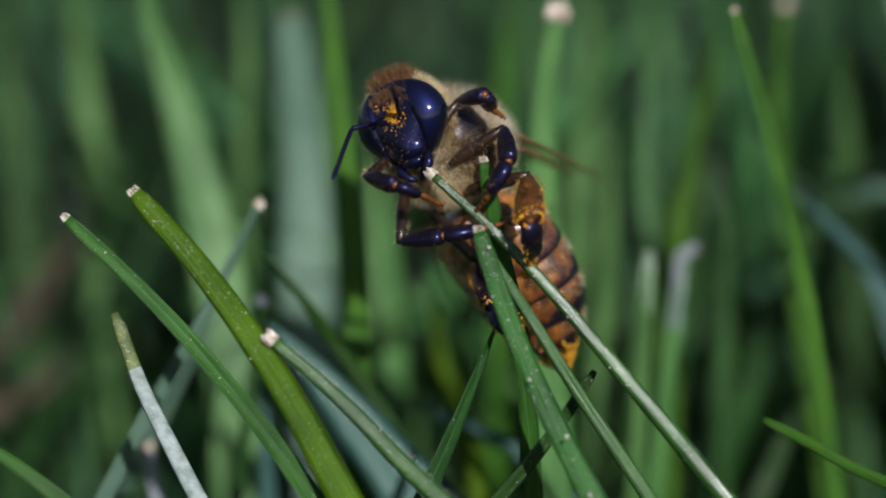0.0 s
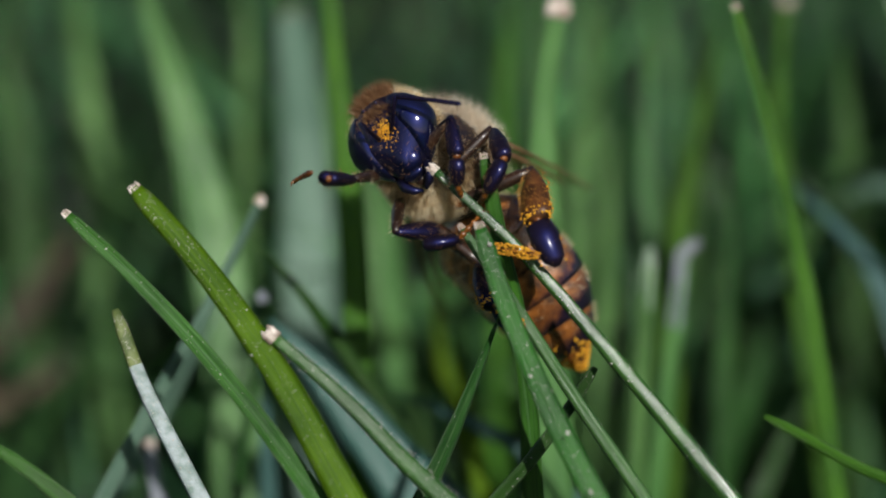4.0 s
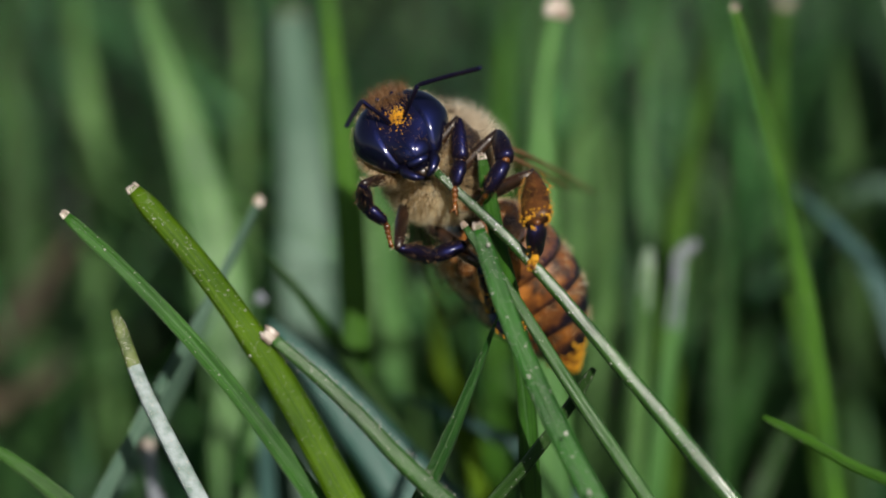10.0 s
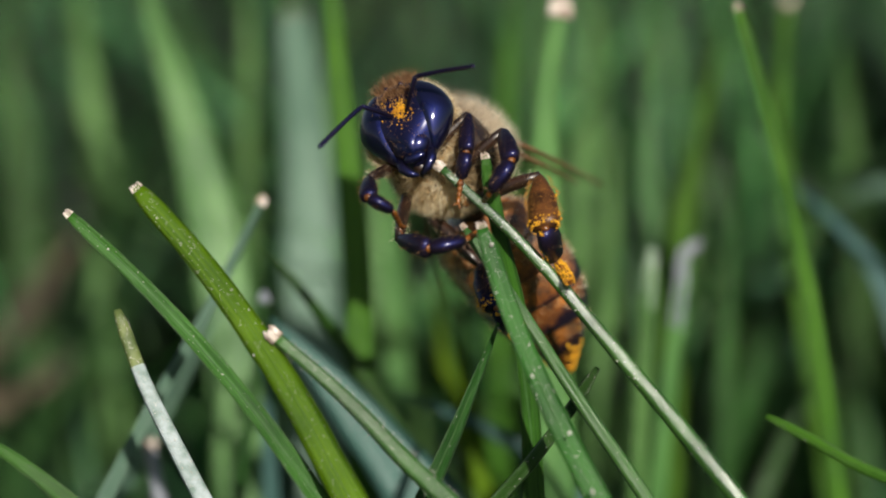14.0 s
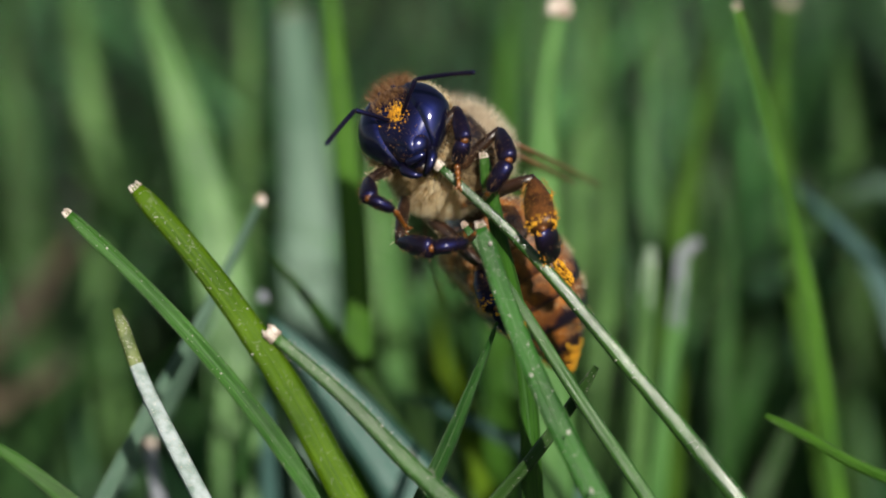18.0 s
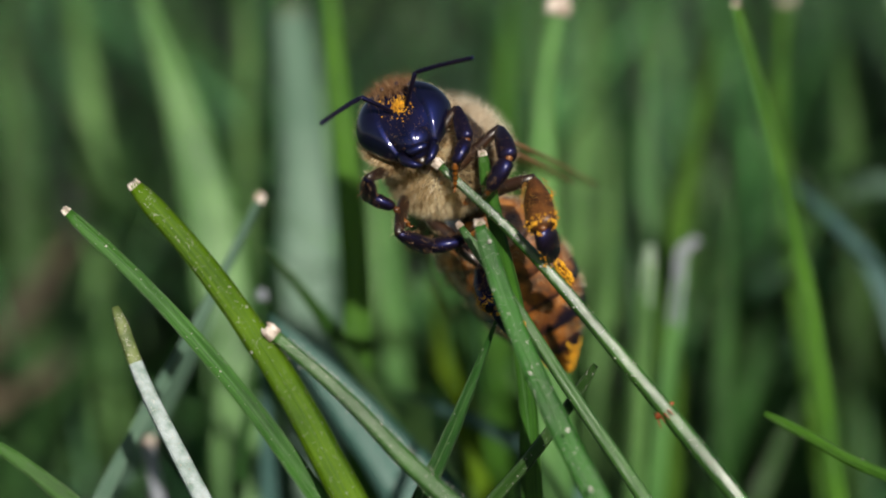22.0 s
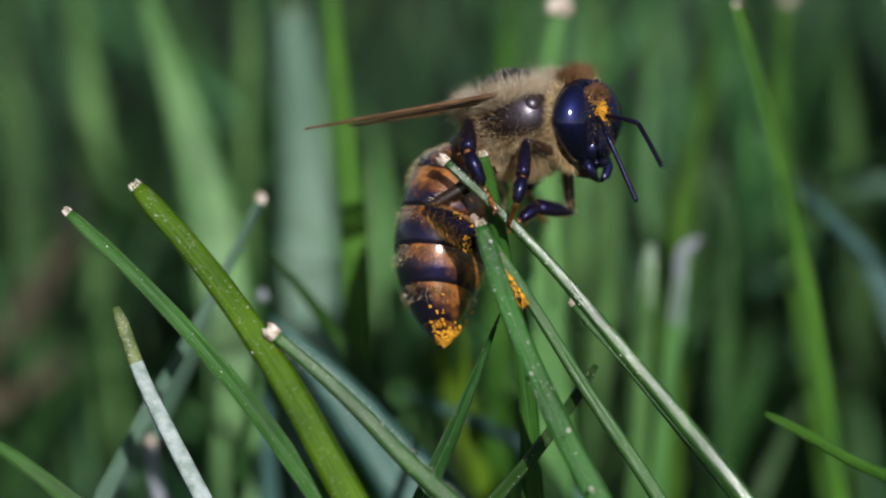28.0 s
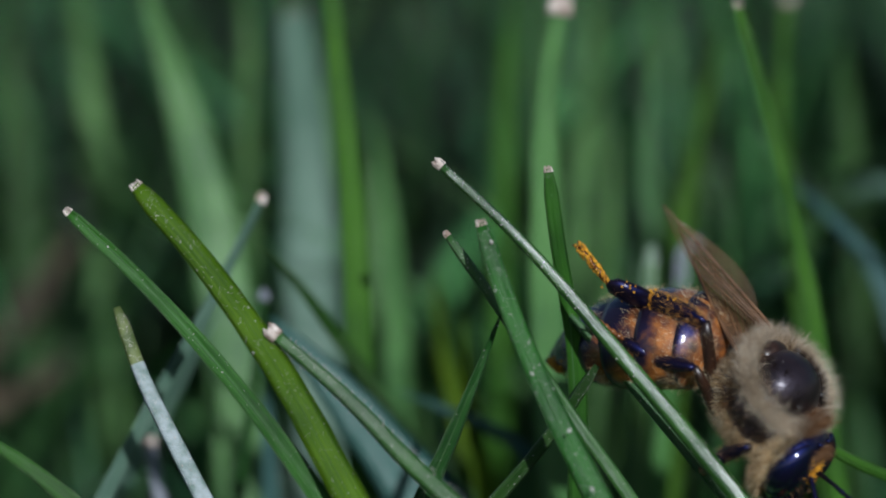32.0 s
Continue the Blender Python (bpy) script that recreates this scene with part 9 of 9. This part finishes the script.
    walk(BEE["wing_l"], [
        (0, mm(0.25, 1.45, 1, -13.9, 37.8, 13.6)),
        (1, mm(0.25, 1.45, 1, -13.7, 32.0, 11.5)),
        (2, mm(0.25, 1.45, 1, -13.2, 31.7, 13.6)),
        (3, mm(0.25, 1.45, 1, -13.3, 31.0, 13.1)),
        (5.5, mm(0.25, 1.45, 1, -14.0, 36.6, 12.5)),
        (6, mm(0.25, 1.45, 1, -13.9, 35.9, 12.7)),
        (7, mm(0.25, 1.45, 1, -13.7, 34.3, 12.7)),
        (8, mm(0.25, 1.45, 1, -13.7, 33.0, 11.7)),
        (9, mm(0.25, 1.45, 1, -13.7, 32.9, 11.9)),
        (10, mm(0.25, 1.45, 1, -14.2, 33.5, 9.6)),
        (11, mm(0.25, 1.45, 1, -14.2, 34.7, 10.0)),
        (12, mm(0.25, 1.45, 1, -14.4, 35.5, 9.4)),
        (13, mm(0.25, 1.45, 1, -14.1, 36.6, 12.1)),
        (14, mm(0.25, 1.45, 1, -14.1, 36.6, 12.0)),
        (17, mm(0.25, 1.45, 1, -13.8, 37.0, 13.8)),
        (18, mm(0.25, 1.45, 1, -13.9, 36.1, 12.5)),
        (19, mm(0.25, 1.45, 1, -14.1, 36.0, 11.5)),
        (20, mm(0.25, 1.45, 1, -14.2, 35.1, 10.4)),
        (21, mm(0.25, 1.45, 1, -14.2, 35.8, 10.9)),
        (22, mm(0.25, 1.45, 1, -14.2, 35.8, 10.7)),
        (23, mm(0.25, 1.45, 1, -14.6, 36.2, 9.0)),
        (23.5, mm(0.25, 1.45, 1, -15.0, 34.3, 5.4)),
        (24, mm(0.25, 1.45, 1, -14.6, 36.3, 8.8)),
        (24.5, mm(0.25, 1.45, 1, -13.9, 36.8, 13.1)),
        (25, mm(0.25, 1.45, 1, -13.7, 33.2, 12.1)),
        (25.5, mm(0.25, 1.45, 1, -13.5, 34.0, 13.3)),
        (27.5, mm(0.25, 1.45, 1, 1.8, 0.1, 63.3)),
        (28, mm(0.25, 1.45, 1, 3.7, 4.3, 33.4)),
        (28.5, mm(0.25, 1.45, 1, 7.6, 6.9, 44.8)),
        (29, mm(0.25, 1.45, 1, -0.5, 13.2, 2.6)),
        (29.5, mm(0.25, 1.45, 1, 4.7, 12.1, 40.4)),
        (30, mm(0.25, 1.45, 1, -1.4, 15.2, 27.4)),
        (30.5, mm(0.25, 1.45, 1, -8.3, 10.1, 14.9)),
        (31, mm(0.25, 1.45, 1, 93.2, -1.9, -29.0)),
        (31.5, mm(0.25, 1.45, 1, -19.2, -9.7, -7.1)),
        (32, mm(0.25, 1.45, 1, -17.7, -12.5, 5.0)),
    ])
    walk(BEE["hindwing_l"], [
        (0, mm(-0.35, 1.45, 0.9, -13.9, 37.8, 13.6)),
        (1, mm(-0.35, 1.45, 0.9, -13.7, 32.0, 11.5)),
        (2, mm(-0.35, 1.45, 0.9, -13.2, 31.7, 13.6)),
        (3, mm(-0.35, 1.45, 0.9, -13.3, 31.0, 13.1)),
        (5.5, mm(-0.35, 1.45, 0.9, -14.0, 36.6, 12.5)),
        (6, mm(-0.35, 1.45, 0.9, -13.9, 35.9, 12.7)),
        (7, mm(-0.35, 1.45, 0.9, -13.7, 34.3, 12.7)),
        (8, mm(-0.35, 1.45, 0.9, -13.7, 33.0, 11.7)),
        (9, mm(-0.35, 1.45, 0.9, -13.7, 32.9, 11.9)),
        (10, mm(-0.35, 1.45, 0.9, -14.2, 33.5, 9.6)),
        (11, mm(-0.35, 1.45, 0.9, -14.2, 34.7, 10.0)),
        (12, mm(-0.35, 1.45, 0.9, -14.4, 35.5, 9.4)),
        (13, mm(-0.35, 1.45, 0.9, -14.1, 36.6, 12.1)),
        (14, mm(-0.35, 1.45, 0.9, -14.1, 36.6, 12.0)),
        (17, mm(-0.35, 1.45, 0.9, -13.8, 37.0, 13.8)),
        (18, mm(-0.35, 1.45, 0.9, -13.9, 36.1, 12.5)),
        (19, mm(-0.35, 1.45, 0.9, -14.1, 36.0, 11.5)),
        (20, mm(-0.35, 1.45, 0.9, -14.2, 35.1, 10.4)),
        (21, mm(-0.35, 1.45, 0.9, -14.2, 35.8, 10.9)),
        (22, mm(-0.35, 1.45, 0.9, -14.2, 35.8, 10.7)),
        (23, mm(-0.35, 1.45, 0.9, -14.6, 36.2, 9.0)),
        (23.5, mm(-0.35, 1.45, 0.9, -15.0, 34.3, 5.4)),
        (24, mm(-0.35, 1.45, 0.9, -14.6, 36.3, 8.8)),
        (24.5, mm(-0.35, 1.45, 0.9, -13.9, 36.8, 13.1)),
        (25, mm(-0.35, 1.45, 0.9, -13.7, 33.2, 12.1)),
        (25.5, mm(-0.35, 1.45, 0.9, -13.5, 34.0, 13.3)),
        (27.5, mm(-0.35, 1.45, 0.9, 1.8, 0.1, 63.3)),
        (28, mm(-0.35, 1.45, 0.9, 3.7, 4.3, 33.4)),
        (28.5, mm(-0.35, 1.45, 0.9, 7.6, 6.9, 44.8)),
        (29, mm(-0.35, 1.45, 0.9, -0.5, 13.2, 2.6)),
        (29.5, mm(-0.35, 1.45, 0.9, 4.7, 12.1, 40.4)),
        (30, mm(-0.35, 1.45, 0.9, -1.4, 15.2, 27.4)),
        (30.5, mm(-0.35, 1.45, 0.9, -8.3, 10.1, 14.9)),
        (31, mm(-0.35, 1.45, 0.9, 93.2, -1.9, -29.0)),
        (31.5, mm(-0.35, 1.45, 0.9, -19.2, -9.7, -7.1)),
        (32, mm(-0.35, 1.45, 0.9, -17.7, -12.5, 5.0)),
    ])
    walk(BLADE["p"], [(0, mm(0, 0, 0) @ sway("p", 0)), (27.5, mm(0, 0, 0) @ sway("p", 0.1)), (28, mm(0, 0, 0) @ sway("p", 0.1)), (29, mm(0, 0, 0) @ sway("p", 0.9)), (29.5, mm(0, 0, 0) @ sway("p", 0)), (30, mm(0, 0, -0.5) @ sway("p", -1.9)), (30.5, mm(0, 0, -0.45) @ sway("p", -2.1)), (31, mm(0, 0, -0.35) @ sway("p", -2.5)), (31.5, mm(0, 0, -0.6) @ sway("p", -3.4)), (32, mm(0, 0, -0.7) @ sway("p", -3.1))])
    walk(BLADE["m"], [(0, sway("m", 0.27)), (2, sway("m", 0.2)), (6, sway("m", 0.2)), (10, sway("m", 0.15)), (13, sway("m", 0)), (23, sway("m", 0)), (24, sway("m", 0.12)), (25, sway("m", 0.22)), (25.5, sway("m", 0.3)), (27.5, sway("m", -0.35)), (28, sway("m", -0.25)), (28.5, sway("m", -0.2)), (29, sway("m", 0.65)), (29.3, sway("m", 0.85)), (29.5, sway("m", 0.6)), (30, sway("m", -0.27)), (30.5, sway("m", -0.27)), (31, sway("m", -0.45)), (31.5, sway("m", 0.4)), (32, sway("m", 0))])
    walk(BLADE["m2"], [(0, sway("m2", 0.27)), (2, sway("m2", 0.2)), (10, sway("m2", 0.15)), (13, sway("m2", 0)), (23, sway("m2", 0)), (25.5, sway("m2", 0.3)), (27.5, sway("m2", -0.2)), (28, sway("m2", 0)), (28.5, sway("m2", 0.45)), (29, sway("m2", 1.3)), (29.5, sway("m2", 1.3)), (30, sway("m2", 0.6)), (30.5, sway("m2", 0.65)), (31, sway("m2", 0.25)), (31.5, sway("m2", 1.0)), (32, sway("m2", 0.5))])
    walk(BLADE["n"], [(0, sway("n", -0.5)), (1.5, sway("n", -0.3)), (2, sway("n", 0.15)), (3, sway("n", 0.15)), (5.5, sway("n", -0.5)), (8, sway("n", -0.35)), (9, sway("n", -0.2)), (10, sway("n", -0.3)), (12, sway("n", 0)), (17, sway("n", -0.3)), (18, sway("n", -0.2)), (20, sway("n", 0)), (23, sway("n", 0)), (23.5, sway("n", -0.5)), (24, sway("n", 0.1)), (25, sway("n", -0.5)), (27.5, sway("n", -0.7)), (29, sway("n", -0.6)), (29.5, sway("n", 0.3)), (30, sway("n", 0.7)), (32, sway("n", 0.75))])
    walk(MITE, [(0, mm(12.26, -3.04, 28.27, 12, -48, 0)), (19.2, mm(12.26, -3.04, 28.27, 12, -48, 0)), (20.5, mm(10.06, -2.71, 29.89, 12, -48, 0)), (21, mm(9.31, -2.50, 30.85, 12, -48, 0)), (21.5, mm(8.72, -2.31, 31.61, 12, -48, 0)), (22, mm(7.87, -2.11, 32.36, 12, -48, 0)), (22.5, mm(7.17, -1.95, 33.13, 12, -48, 0)), (23, mm(6.53, -1.78, 33.94, 12, -48, 0)), (23.5, mm(5.85, -1.61, 34.72, 12, -48, 0)), (24, mm(5.29, -1.44, 35.52, 12, -48, 0)), (24.5, mm(4.67, -1.25, 36.40, 12, -48, 0)), (25, mm(3.93, -1.13, 36.99, 12, -48, 0)), (25.5, mm(3.37, -1.04, 37.42, 12, -48, 0)), (26.3, mm(4.71, -0.14, 35.63, 12, -48, 0)), (27.4, mm(12.27, -1.84, 27.62, 12, -48, 0)), (32, mm(12.27, -1.84, 27.62, 12, -48, 0))])


motions()
